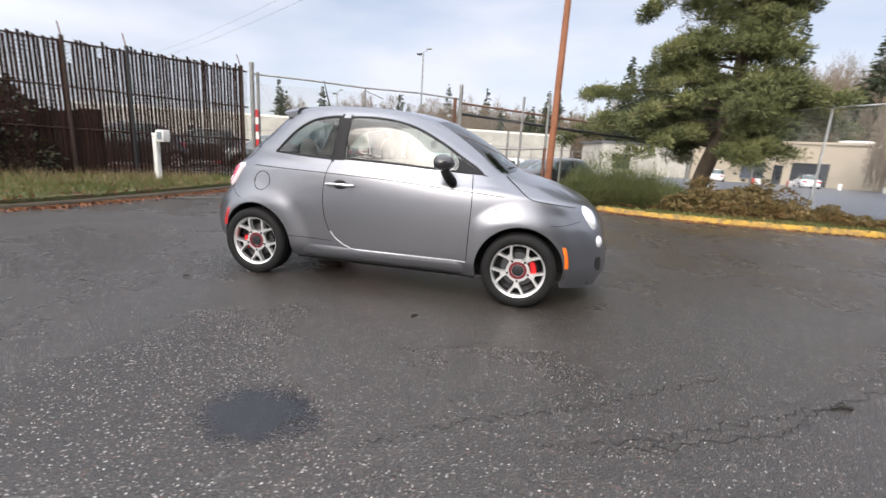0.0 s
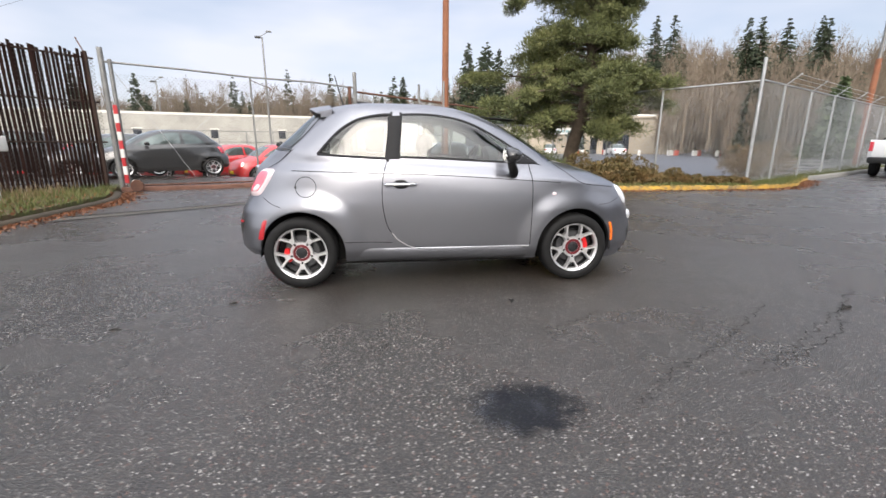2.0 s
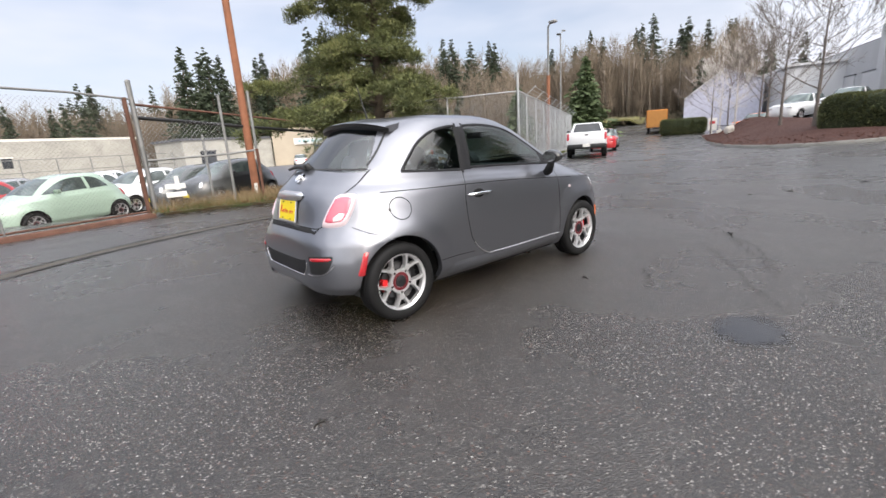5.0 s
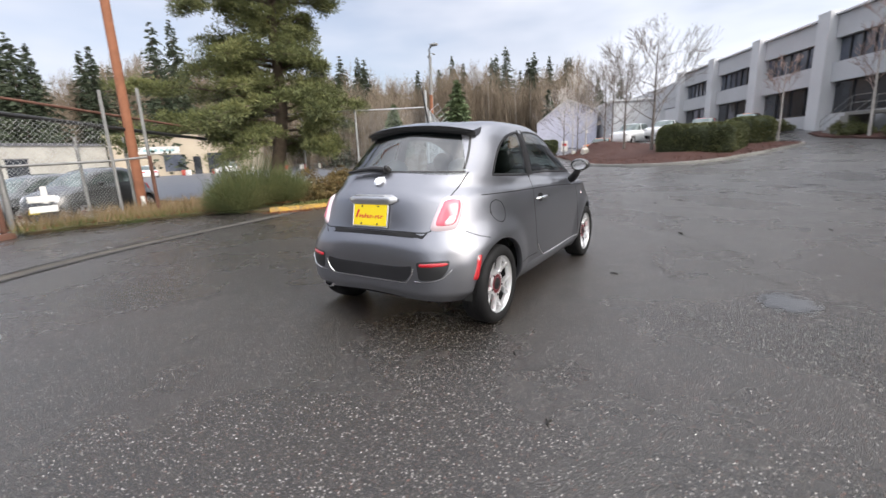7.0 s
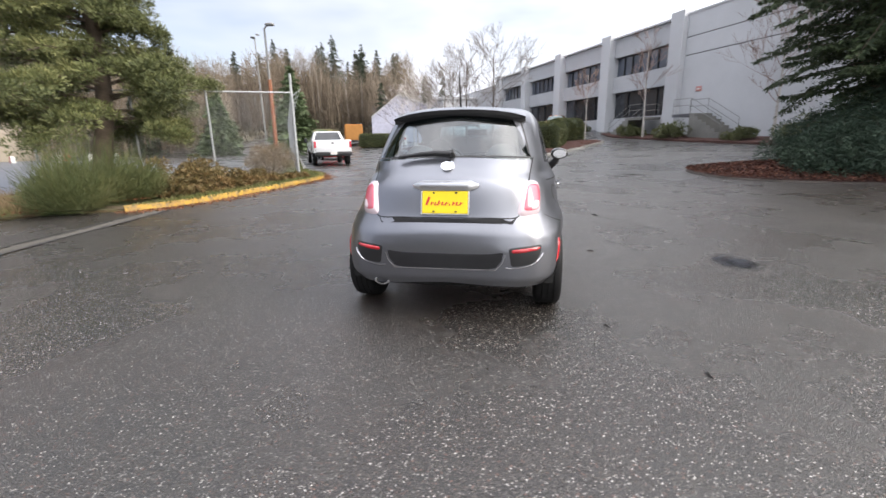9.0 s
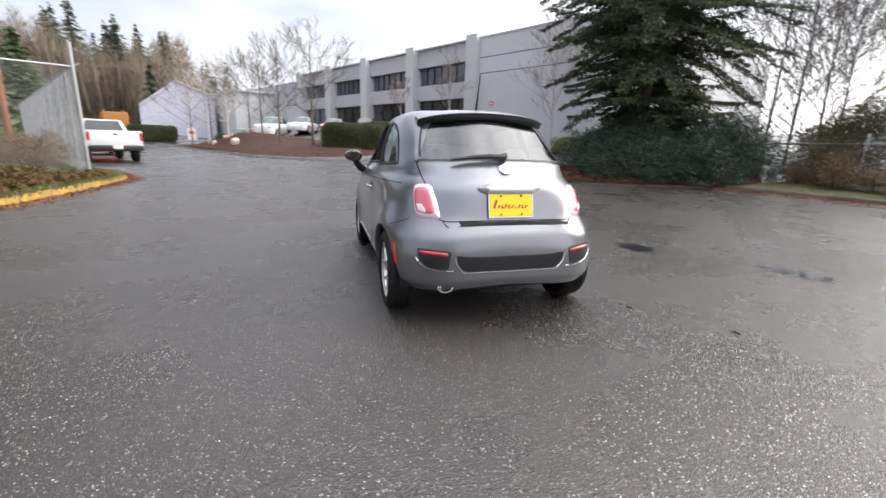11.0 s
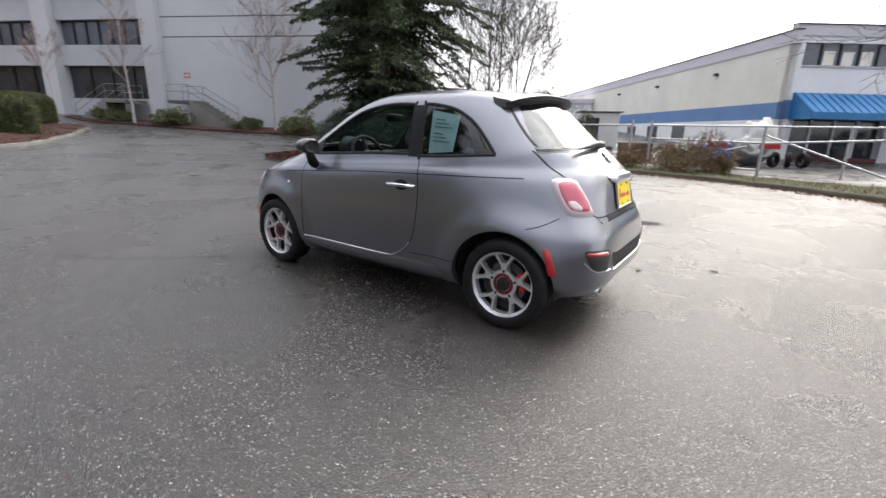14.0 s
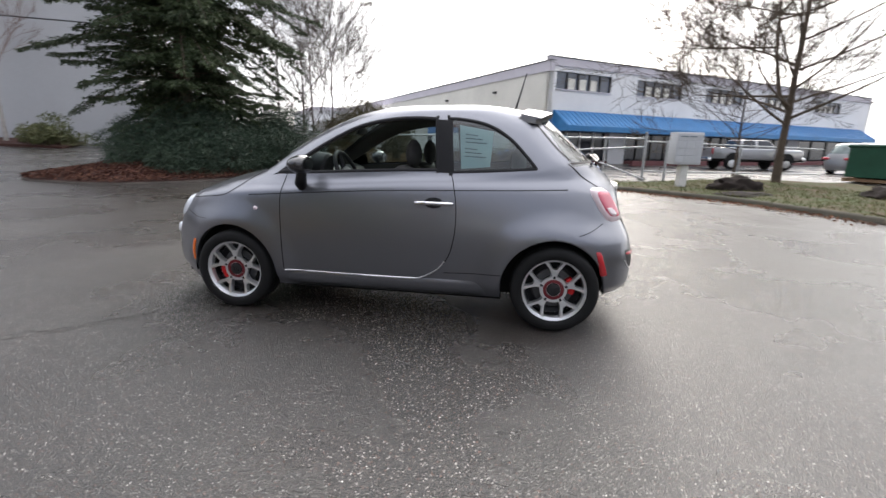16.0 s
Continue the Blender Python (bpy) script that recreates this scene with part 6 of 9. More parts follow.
# the large pine behind the yellow kerb
def add_pine(x, y):
    rng = random.Random(3)
    tree = thing("pine_tree", pose(x, y, gz(x, y) + 0.1), "large pine with a dense lower skirt and open crown", "tree")
    trunk = [(-0.25, 0.1, -0.1), (-0.15, 0.0, 0.9), (0.15, -0.05, 2.2), (0.32, 0.0, 3.6), (0.30, 0.05, 5.2), (0.45, 0.0, 7.2), (0.40, 0.0, 9.4), (0.5, 0, 11.8)]
    part("trunk", tube([Vector(p) for p in spline(trunk, 3)], [0.26 - 0.2 * i / 21 for i in range(22)], 12), BARK, tree, "brown scaly trunk", 60)
    centres, radii, limbs = [], [], []
    line = spline(trunk, 10)

    def trunk_at(z):
        return min(line, key=lambda p: abs(p.z - z))

    # dense lower skirt, a narrow neck, then an open upper crown with sky between its sprays
    count = 118
    for k in range(count):
        f = (k + rng.random()) / count
        z = 1.5 + 11.2 * f
        low = z < 5.2
        a = k * 2.399 + rng.uniform(-0.5, 0.5)
        wide = float(np.interp(z, (1.5, 2.4, 3.4, 4.6, 5.3, 6.2, 8.0, 10.5, 12.7), (2.7, 3.3, 2.9, 1.7, 1.2, 2.7, 3.3, 2.5, 0.5)))
        L = wide * rng.uniform(0.55, 1.12) * (1 + 0.16 * math.sin(2 * a + z))
        o = trunk_at(z)
        sag = rng.uniform(-0.42, 0.10) if low else rng.uniform(-0.34, 0.26)
        shift = Vector((-1.15 * (1 - f), 0.35, 0)) * min(1.0, L / 2.4) if low else Vector((0, 0, 0))
        end = o + Vector((math.cos(a) * L, math.sin(a) * L, sag * L)) + shift
        end.z = max(end.z, 1.35 if end.x > -0.5 else 0.75)
        mid = o.lerp(end, 0.5) + Vector((rng.uniform(-0.2, 0.2), rng.uniform(-0.2, 0.2), 0.10 * L))
        bough = spline([o, mid, end], 6)
        limbs.append((bough, 0.055 * (1 - 0.55 * f), 0.012))
        out = (end - o).normalized()
        side = Vector((-out.y, out.x, 0)).normalized()
        for i in range(int(4 + L * (2.6 if low else 2.1))):
            t = rng.uniform(0.30 if low else 0.38, 1.0)
            p = bough[min(len(bough) - 1, int(t * 12))]
            way = (side * rng.choice((-1, 1)) * rng.uniform(0.4, 1.0) + out * rng.uniform(0.2, 0.9) + Vector((0, 0, rng.uniform(-0.30, 0.28)))).normalized()
            q = p + way * rng.uniform(0.35, 0.95) * (1.15 - 0.5 * t)
            limbs.append(([p, p.lerp(q, 0.5) + Vector((0, 0, 0.03)), q], 0.014, 0.006))
            for j in range(3):
                c = p.lerp(q, 0.40 + 0.32 * j)
                centres.append((c.x + rng.uniform(-0.08, 0.08), c.y + rng.uniform(-0.08, 0.08), c.z + rng.uniform(-0.05, 0.10)))
                r = rng.uniform(0.13, 0.30) * (1.15 if low else 1.0)
                radii.append((r, r, r * rng.uniform(0.55, 0.85)))
    part("branchwork", limb_mesh(limbs, 5), BARK, tree)
    b, t = tuft_cloud(centres, radii, 110, 0.125, 0.45, 0.9, 0.25)
    foliage("crown", b, t, 0.027, NEEDLE_PINE, tree, "uneven sprays of green needles with dark gaps")
    return tree


add_pine(6.1, 11.0)


def add_fir(x, y, height):
    rng = random.Random(9)
    tree = thing("fir_tree", pose(x, y, gz(x, y) + 0.15), "tall dark fir with drooping branches", "tree")
    part("trunk", tube([(0, 0, -0.2), (0.05, 0, 4), (0, 0.05, 9), (0, 0, height)], [0.24, 0.19, 0.11, 0.02], 10), BARK, tree, "", 60)
    base, tip, limbs = [], [], []
    n = 640
    for k in range(n):
        f = k / n
        z = 0.9 + (height - 1.1) * f
        a = k * 2.399 + rng.uniform(-0.5, 0.5)
        gap = noise.noise(Vector((math.cos(a) * 1.3, math.sin(a) * 1.3, z * 0.45)))
        if gap < -0.34 and z > 2.5:
            continue
        L = (np.interp(z, (0.9, 2.5, 4.5, 6.5, 9.0, 13.0, 18.0), (2.2, 3.1, 3.9, 4.3, 4.0, 2.6, 0.25))) * rng.uniform(0.45, 1.0) * (1 + 0.35 * gap)
        sag, lift = rng.uniform(0.04, 0.44), rng.uniform(-0.34, 0.30)
        d = Vector((math.cos(a), math.sin(a), 0))
        side = Vector((-d.y, d.x, 0))

        def along(s):
            return Vector((0, 0, z)) + d * L * s + Vector((0, 0, L * (lift * s - sag * s * s * 1.5 + 0.45 * sag * s ** 4)))

        limbs.append(([along(s) for s in (0, 0.33, 0.66, 1.0)], 0.035 * (1 - 0.6 * f), 0.006))
        m = int(9 + L * 9)
        for i in range(m):
            s = 0.16 + 0.84 * (i + rng.random()) / m
            p = along(s)
            twig = (0.16 + 0.40 * min(1, (1 - s) * 2.2)) * rng.uniform(0.5, 1.2)
            for w in (-1, 1):
                q = p + (side * w * rng.uniform(0.4, 1.0) + d * 0.6).normalized() * twig + Vector((0, 0, rng.uniform(-0.65, 0.05) * twig))
                for j in range(10):
                    c = p.lerp(q, (j + rng.random()) / 10)
                    e = c + (side * w * 0.5 + d * rng.uniform(-0.2, 0.8) + Vector((rng.uniform(-0.5, 0.5), rng.uniform(-0.5, 0.5), rng.uniform(-1.1, 0.15)))) * 0.125
                    base.append(c)
                    tip.append(e)
    part("branchwork", limb_mesh(limbs, 4), BARK, tree)
    foliage("crown", np.array(base), np.array(tip), 0.046, NEEDLE_FIR, tree, "dark hanging needle sprays")


add_fir(10.55, -10.95, 18.0)


def shrub(name, x, y, radii, count, length, width, material, label, category, up=0.4, z=None, droop=0.0, clumps=26, seed=1, group=""):
    """A many-clumped bush with an uneven outline over short stems."""
    rng = random.Random(seed)
    bush = thing(name, pose(x, y, gz(x, y) + 0.05 if z is None else z), label, category, group)
    rx, ry, rz = radii
    centres, rad, stems = [], [], []
    for k in range(clumps):
        a, f = rng.uniform(0, 2 * math.pi), rng.random() ** 0.6
        cz = rz * rng.uniform(0.15, 0.95) * (1.0 - 0.55 * f * f)
        c = (rx * f * math.cos(a), ry * f * math.sin(a), cz)
        centres.append(c)
        r = rng.uniform(0.20, 0.36) * (rx + ry + rz) / 3
        rad.append((r, r, r * 0.8))
        stems.append(([Vector((c[0] * 0.2, c[1] * 0.2, -0.05)), Vector((c[0] * 0.6, c[1] * 0.6, cz * 0.5)), Vector(c)], 0.02, 0.006))
    part("stem_core", limb_mesh(stems, 4), BARK, bush)
    b, t = tuft_cloud(centres, rad, max(1, count // clumps), length, up, 1.0, 0.45)
    b[:, 2] = np.maximum(b[:, 2], 0.0)
    t[:, 2] = np.maximum(t[:, 2] - droop * length, 0.02)
    foliage("crown", b, t, width, material, bush)
    return bush


# low junipers under the fir
for k, (x, y, r, h) in enumerate(((9.0, -8.6, 1.0, 1.2), (8.3, -9.5, 1.2, 1.5), (7.4, -10.8, 1.1, 1.4), (10.0, -9.0, 1.3, 1.7), (9.3, -10.4, 1.7, 2.4), (8.0, -12.2, 1.6, 2.2), (10.0, -12.6, 1.9, 2.6), (11.4, -10.0, 1.3, 1.8), (8.9, -13.7, 1.4, 2.6))):
    shrub("juniper_bush", x, y, (r, r, h), 15000, 0.17, 0.019, NEEDLE_CEDAR, "spreading grey-green juniper at the foot of the fir", "shrub", 0.1, None, 0.25, 60, 40 + k, "junipers under the fir")

# broom and brambles by the kerb
def broom_bush(x, y, r, h, n, seed):
    rng = np.random.default_rng(seed)
    bush = thing("broom_bush", pose(x, y, gz(x, y) + 0.08), "green broom bush with upright whip-like stems", "shrub", "broom bushes by the pine")
    a, f = rng.uniform(0, 2 * math.pi, n), rng.random(n) ** 0.5
    root = np.c_[np.cos(a) * f * r * 0.55, np.sin(a) * f * r * 0.55, np.zeros(n)]
    hh = h * (1 - 0.5 * f ** 2) * rng.uniform(0.35, 1.1, n) * (1 + 0.22 * np.sin(a * 3 + seed))
    tipp = np.c_[np.cos(a) * f * r * 1.1, np.sin(a) * f * r * 1.1, hh] + rng.normal(0, 0.08, (n, 3))
    lo = root + (tipp - root) * rng.uniform(0.0, 0.75, (n, 1))
    hi = lo + (tipp - root) * rng.uniform(0.12, 0.28, (n, 1)) + rng.normal(0, 0.05, (n, 3))
    foliage("crown", lo, hi, 0.0085, BROOM, bush)


for k, (x, y, r, h) in enumerate(((2.3, 7.9, 0.75, 1.0), (2.95, 8.3, 1.05, 1.45), (3.75, 8.0, 0.75, 1.1), (4.5, 8.7, 0.6, 0.75))):
    broom_bush(x, y, r, h, 13000, 60 + k)
for k, (x, y, r, h) in enumerate(((5.0, 7.5, 0.8, 0.5), (6.1, 7.4, 0.9, 0.55), (7.2, 7.4, 0.8, 0.36), (8.1, 7.1, 0.6, 0.22), (5.6, 8.6, 0.9, 0.8), (6.7, 8.6, 0.9, 0.75), (9.0, 7.0, 0.5, 0.18), (4.4, 7.3, 0.5, 0.4))):
    shrub("bramble_patch", x, y, (r, r * 0.8, h), 5200, 0.075, 0.040, BRAMBLE, "low brown and green bramble by the kerb", "shrub", 0.3, None, 0.0, 30, 80 + k, "brambles by the kerb")
for k, (x, y) in enumerate(((11.6, 9.4), (12.4, 9.8), (-1.0, -13.6), (-0.3, -13.2))):
    shrub("twiggy_bush", x, y, (0.8, 0.8, 1.2), 2600, 0.22, 0.014, DEADGRASS, "dry twiggy bush beside the fence", "shrub", 0.5, None, 0, 18, 95 + k)

# grass and leaf litter on the verges
west = [(-6.15, 0.4), (-6.0, 1.8), (-6.0, 3.6), (-6.15, 5.2), (-6.75, 6.5), (-7.0, 7.2), (-8.0, 6.5), (-10.0, 3.2), (-12.3, -0.4), (-8.5, -3.0), (-6.6, -1.8)]
grass("verge_grass", sprinkle(16000, west), 0.16, 0.012, GRASS, "uneven green grass along the slat fence")
grass("dead_grass", sprinkle(1300, [(-7.4, 2.2), (-6.6, 4.2), (-7.3, 6.4), (-8.2, 5.6), (-10, 3.0), (-10.4, 1.0)]), 0.28, 0.010, DEADGRASS, "dead grass by the slat fence")
grass("pole_grass", sprinkle(4500, [(-1.6, 8.9), (0.6, 8.45), (2.2, 7.9), (3.0, 8.4), (3.2, 10.4), (1.0, 10.4), (-1.4, 9.8)]), 0.16, 0.012, GRASS, "green grass under the fence and pole")
grass("fence_grass", sprinkle(2600, [(-1.6, 8.9), (0.6, 8.45), (2.2, 7.9), (3.0, 8.4), (3.2, 10.4), (1.0, 10.4), (-1.4, 9.8)]), 0.34, 0.012, DEADGRASS, "straw-coloured grass under the fence and pole")
grass("kerb_weeds", sprinkle(6000, smooth_plan(KERB_N) + [(11.0, 8.0), (9, 7.1), (6, 7.0), (4, 7.0)]), 0.10, 0.014, GRASS, "short weeds behind the yellow kerb")
grass("road_verge_grass", sprinkle(9000, [(10.6, 7.1), (13.3, 8.95), (19, 12.15), (24, 14.95), (23, 16.0), (14.4, 10.5), (11.0, 8.4)]), 0.13, 0.014, GRASS, "green grass at the foot of the fence")
grass("south_verge_grass", sprinkle(8500, smooth_plan(KERB_S) + [(3, -13.8), (-1.0, -13.6), (-3.6, -12.4), (-5.6, -12.6), (-9.6, -15.6), (-11.5, -9), (-9.5, -1)]), 0.09, 0.014, GRASS, "mossy grass on the verge of the turning place")


def leaf_litter(name, pts, size, label):
    pts = np.asarray(pts)
    b = np.c_[pts, rise(pts[:, 0], pts[:, 1]) + RNG.uniform(0.006, 0.02, len(pts)) + 0.0]
    d = unit(len(pts)) * (1, 1, 0.15)
    return tagged(foliage(name, b, b + d * size, size * 0.7, LITTER), label, "leaves", kind="stuff")


for nm, line, lift, count in (("leaf_litter_north", KERB_N, -0.25, 2600), ("leaf_litter_west", [(-6.0, 0.4), (-5.85, 1.8), (-5.85, 3.6), (-6.0, 5.2), (-6.6, 6.5)], 0.25, 3600), ("leaf_litter_south", KERB_S, 0.2, 9000)):
    a = np.array(smooth_plan(line, 60))
    i = RNG.integers(0, len(a), count)
    off = RNG.normal(0, 0.30 if "south" in nm else 0.16, (count, 2))
    leaf_litter(nm, a[i] + off + (0, -0.1 if "north" in nm else 0), 0.055, "brown fallen leaves along the kerb")
up = sprinkle(2600, west)
b = np.c_[up, rise(up[:, 0], up[:, 1]) + 0.13]
tagged(foliage("leaf_litter_verge", b, b + unit(len(b)) * 0.06 * np.array((1, 1, 0.3)), 0.05, LITTER), "brown leaves on the grassy verge", "leaves", kind="stuff")
up = sprinkle(3000, [(-1.6, 8.9), (0.6, 8.45), (2.2, 7.9), (4, 7.2), (8, 7.0), (10, 7.2), (9, 9), (3.2, 10.4), (-1.4, 9.8)])
b = np.c_[up, rise(up[:, 0], up[:, 1]) + 0.14]
tagged(foliage("leaf_litter_bed", b, b + unit(len(b)) * 0.07 * np.array((1, 1, 0.3)), 0.055, LITTER), "rust-brown leaves on the planted bed", "leaves", kind="stuff")


k = Mat("bark_chip", 0.9, spec=0.2)
k.color(k.ramp(k.island(), (0.0, (0.030, 0.012, 0.009)), (0.6, (0.085, 0.034, 0.024)), (1.0, (0.19, 0.095, 0.065))))
CHIP = k.m
for nm, poly, count, mound in (("bark_chips_conifer", KERB_C, 16000, 0.30), ("bark_chips_island", KERB_I, 16000, island_mound)):
    poly = smooth_plan(poly)
    chips = sprinkle(count, poly)
    edge = np.array(poly)
    away = np.array([np.hypot(edge[:, 0] - x, edge[:, 1] - y).min() for x, y in chips])
    b = np.c_[chips, rise(chips[:, 0], chips[:, 1]) + 0.09 + (mound(chips[:, 0]) - 0.06 if callable(mound) else mound) * np.minimum(1, away / 2.2) + RNG.uniform(0.0, 0.05, len(chips))]
    tagged(foliage(nm, b, b + unit(len(b)) * 0.10 * np.array((1, 1, 0.35)), 0.045, CHIP), "loose reddish bark chips on the bed", "bark mulch", kind="stuff")


# wooded hill: skyline conifers one by one, the rest as woodland
def hill_conifer(x, y, h, seed):
    rng = random.Random(seed)
    tree = thing("skyline_conifer", pose(x, y, gz(x, y)), "tall dark conifer on the skyline", "tree", "conifers on the skyline")
    part("trunk", tube([(0, 0, -0.5), (0, 0, h * 0.9)], [0.25, 0.05], 6), BARK, tree)
    b, t = conifer_mesh(rng, h, h * rng.uniform(0.21, 0.29) * (1.3 if math.hypot(x, y) < 52 else 1.0), 54, 24 if math.hypot(x, y) < 52 else 17, 0.75)
    foliage("crown", b, t, 0.30, NEAR_CONIFER if math.hypot(x, y) < 52 else WOOD_CONIFER, tree)


SKYLINE = "2,91,14 12,70,17 15,69,17 18,74,17 24,72,17 53,61,18 53,54,17 60,55,17 70,50,17 78,47,20 84,40,20 80,36,21 82,31,19 40.2,23.9,9 39,42,8 39,32,7 15,73,17 25,78,17 27,61,19 30,62,20 43,69,20 66,62,18 76,49,17 79,45,18 82,40,19 84,33,18 85,29,18 82,24,17 81,31,17 83,25,17 48,72,20 55,61,18"
for k, item in enumerate(SKYLINE.split()):
    hx, hy, hh = (float(v) for v in item.split(","))
    if 54 < math.degrees(math.atan2(hx, hy)) < 74 and math.hypot(hx, hy) > 80:      # behind the woods at the end of the drive
        hx, hy, hh = hx * 1.2, hy * 1.2, hh * 0.95
    hill_conifer(hx, hy, hh, 300 + k)


def woodland(name, n, material, label, make, reach=(62, 150), bearing=(-30, 84)):
    rng = random.Random(17 if "conifer" in name else 19)
    bs, ts, ws = [], [], []
    for _ in range(n):
        az, r = radians(rng.uniform(*bearing)), rng.uniform(*reach)
        x, y = r * math.sin(az), r * math.cos(az)
        b, t, w = make(rng)
        if 53 < math.degrees(az) < 69 and r < 89:      # the drive and its grass bank stay clear
            continue
        o = np.array((x, y, gz(x, y)))
        tall = 1.15 + 0.34 * noise.noise(Vector((x * 0.07, y * 0.07, 4)))
        bs.append(b * tall + o)
        ts.append(t * tall + o)
        ws.append(np.broadcast_to(w, (len(b),)))
    tagged(foliage(name, np.concatenate(bs), np.concatenate(ts), np.concatenate(ws), material), label, "woods", kind="stuff")


def far_bare(rng):
    h = rng.uniform(5.0, 13.0) * rng.uniform(0.8, 1.1)
    n = 170
    z = np.array([rng.uniform(0.18, 1.0) for _ in range(n)]) ** 0.8 * h
    a = np.array([rng.uniform(0, 6.283) for _ in range(n)])
    r = (0.2 + h * 0.19 * np.sin(np.clip(z / h, 0.02, 1) * math.pi) ** 0.8) * np.array([rng.uniform(0.0, 1) for _ in range(n)])
    base = np.c_[np.cos(a) * r * 0.6, np.sin(a) * r * 0.6, z * 0.93]
    L = np.array([rng.uniform(0.4, 1.7) for _ in range(n)])
    tip = base + np.c_[np.cos(a) * L * 0.34, np.sin(a) * L * 0.34, L * 0.9] + np.array([[rng.gauss(0, 0.22) for _ in range(3)] for _ in range(n)])
    base = np.r_[base, np.array([(rng.uniform(-0.8, 0.8), rng.uniform(-0.8, 0.8), 0) for _ in range(4)])]
    tip = np.r_[tip, np.array([(rng.uniform(-0.5, 0.5), rng.uniform(-0.5, 0.5), h * rng.uniform(0.8, 1.0)) for _ in range(4)])]
    return base, tip, np.r_[np.full(n, 0.065), np.full(4, 0.17)]


def far_trunks(rng):
    base = np.array([(rng.uniform(-1.6, 1.6), rng.uniform(-1.6, 1.6), 0) for _ in range(2)])
    tip = base + np.array([(rng.gauss(0, 0.6), rng.gauss(0, 0.6), rng.uniform(8, 13)) for _ in range(2)])
    return base, tip, np.full(2, 0.26)


def far_fir(rng):
    h = rng.uniform(7, 12)
    b, t = conifer_mesh(rng, h, h * 0.20, 30, 6, 0.6)
    return b, t, 0.34


woodland("bare_woodland", 1500, WOOD_BARE, "brown leafless woods on the hillside", far_bare, (78, 125), (8, 76))
woodland("bare_hilltop_woodland", 420, WOOD_BARE, "brown leafless woods on the top of the hill", far_bare, (96, 140), (15, 47))
woodland("bare_drive_end_woodland", 330, WOOD_BARE, "brown leafless woods behind the grass bank", far_bare, (89, 104), (48, 74))
woodland("bare_roadside_woodland", 230, WOOD_BARE, "brown leafless woods at the end of the drive", lambda r: tuple(v * s for v, s in zip(far_bare(r), (0.72, 0.72, 0.9))), (54, 76), (34, 52))
woodland("pale_trunks", 110, leafy("pale_alder_trunks", (0.22, 0.19, 0.16), (0.34, 0.30, 0.26), (0.48, 0.44, 0.39)), "pale straight trunks in the woods behind the grass bank", far_trunks, (89, 112), (46, 72))
woodland("bare_far_woodland", 1500, WOOD_BARE, "brown leafless woods beyond the warehouse", lambda r: tuple(v * q for v, q in zip(far_bare(r), (0.8, 0.8, 1.0))), (86, 130), (-34, 12))
woodland("far_conifer_woodland", 110, WOOD_CONIFER, "dark conifers in the woods on the hillside", far_fir, (70, 150), (-35, 82))
pts = np.stack([RNG.uniform(80, 150, 40000), np.radians(RNG.uniform(-35, 80, 40000))], 1)
pts = np.c_[pts[:, 0] * np.sin(pts[:, 1]), pts[:, 0] * np.cos(pts[:, 1])]
b = np.c_[pts, rise(pts[:, 0], pts[:, 1])]
tagged(foliage("hillside_undergrowth", b, b + np.c_[RNG.normal(0, 0.8, (len(b), 2)), RNG.uniform(0.4, 2.0, len(b))], 0.22, leafy("hillside_scrub", (0.06, 0.055, 0.032), (0.10, 0.085, 0.055), (0.16, 0.125, 0.085))), "brown undergrowth on the hillside", "undergrowth", kind="stuff")


# ---------------------------------------------------------------- fences
def chain_link(a, b, z0, z1, pitch=0.075, wire=0.0027):
    """Wires of a chain-link panel between two plan points, in both diagonals."""
    a, b = Vector((*a, 0)), Vector((*b, 0))
    length, h = (b - a).length, z1 - z0
    d = (b - a).normalized()
    n = Vector((-d.y, d.x, 0)) * wire
    verts, faces = [], []
    count = int((length + h) / pitch)
    for slope in (1, -1):
        for k in range(count):
            s0 = k * pitch - h
            u0, v0, u1, v1 = s0, 0.0, s0 + h, h
            if u0 < 0:
                v0, u0 = -u0, 0.0
            if u1 > length:
                v1, u1 = h - (u1 - length), length
            if u1 <= u0:
                continue
            if slope < 0:
                v0, v1 = h - v0, h - v1
            p, q = a + d * u0, a + d * u1
            p = Vector((p.x, p.y, gz(p.x, p.y) + z0 + v0))
            q = Vector((q.x, q.y, gz(q.x, q.y) + z0 + v1))
            m = len(verts)
            up = Vector((0, 0, wire))
            for c in (p, q):
                verts += [c + n * 0.9, c - n * 0.5 + up, c - n * 0.5 - up]
            faces += [(m, m + 1, m + 4, m + 3), (m + 1, m + 2, m + 5, m + 4), (m + 2, m, m + 3, m + 5)]
    return array_mesh("chain_link", [tuple(v) for v in verts], faces)


def post(x, y, h, r=0.03, z=None):
    z = gz(x, y) - 0.05 if z is None else z
    return tube([(x, y, z), (x, y, z + h + 0.05)], r, 10)


def between(a, b, f):
    return (a[0] + (b[0] - a[0]) * f, a[1] + (b[1] - a[1]) * f)


# tall corner fence along the road
CORNER, FENCE_DIR = (9.58, 7.15), Vector((0.868, 0.497, 0))
fence = thing("chain_link_fence", pose(0, 0, 0), "tall galvanised chain-link fence with barbed-wire arms", "fence")
run = [(CORNER[0] + FENCE_DIR.x * s, CORNER[1] + FENCE_DIR.y * s) for s in (0, 1.75, 4.2, 6.8, 9.4, 12.0, 14.6, 17.2, 19.8, 22.4, 25.0)]
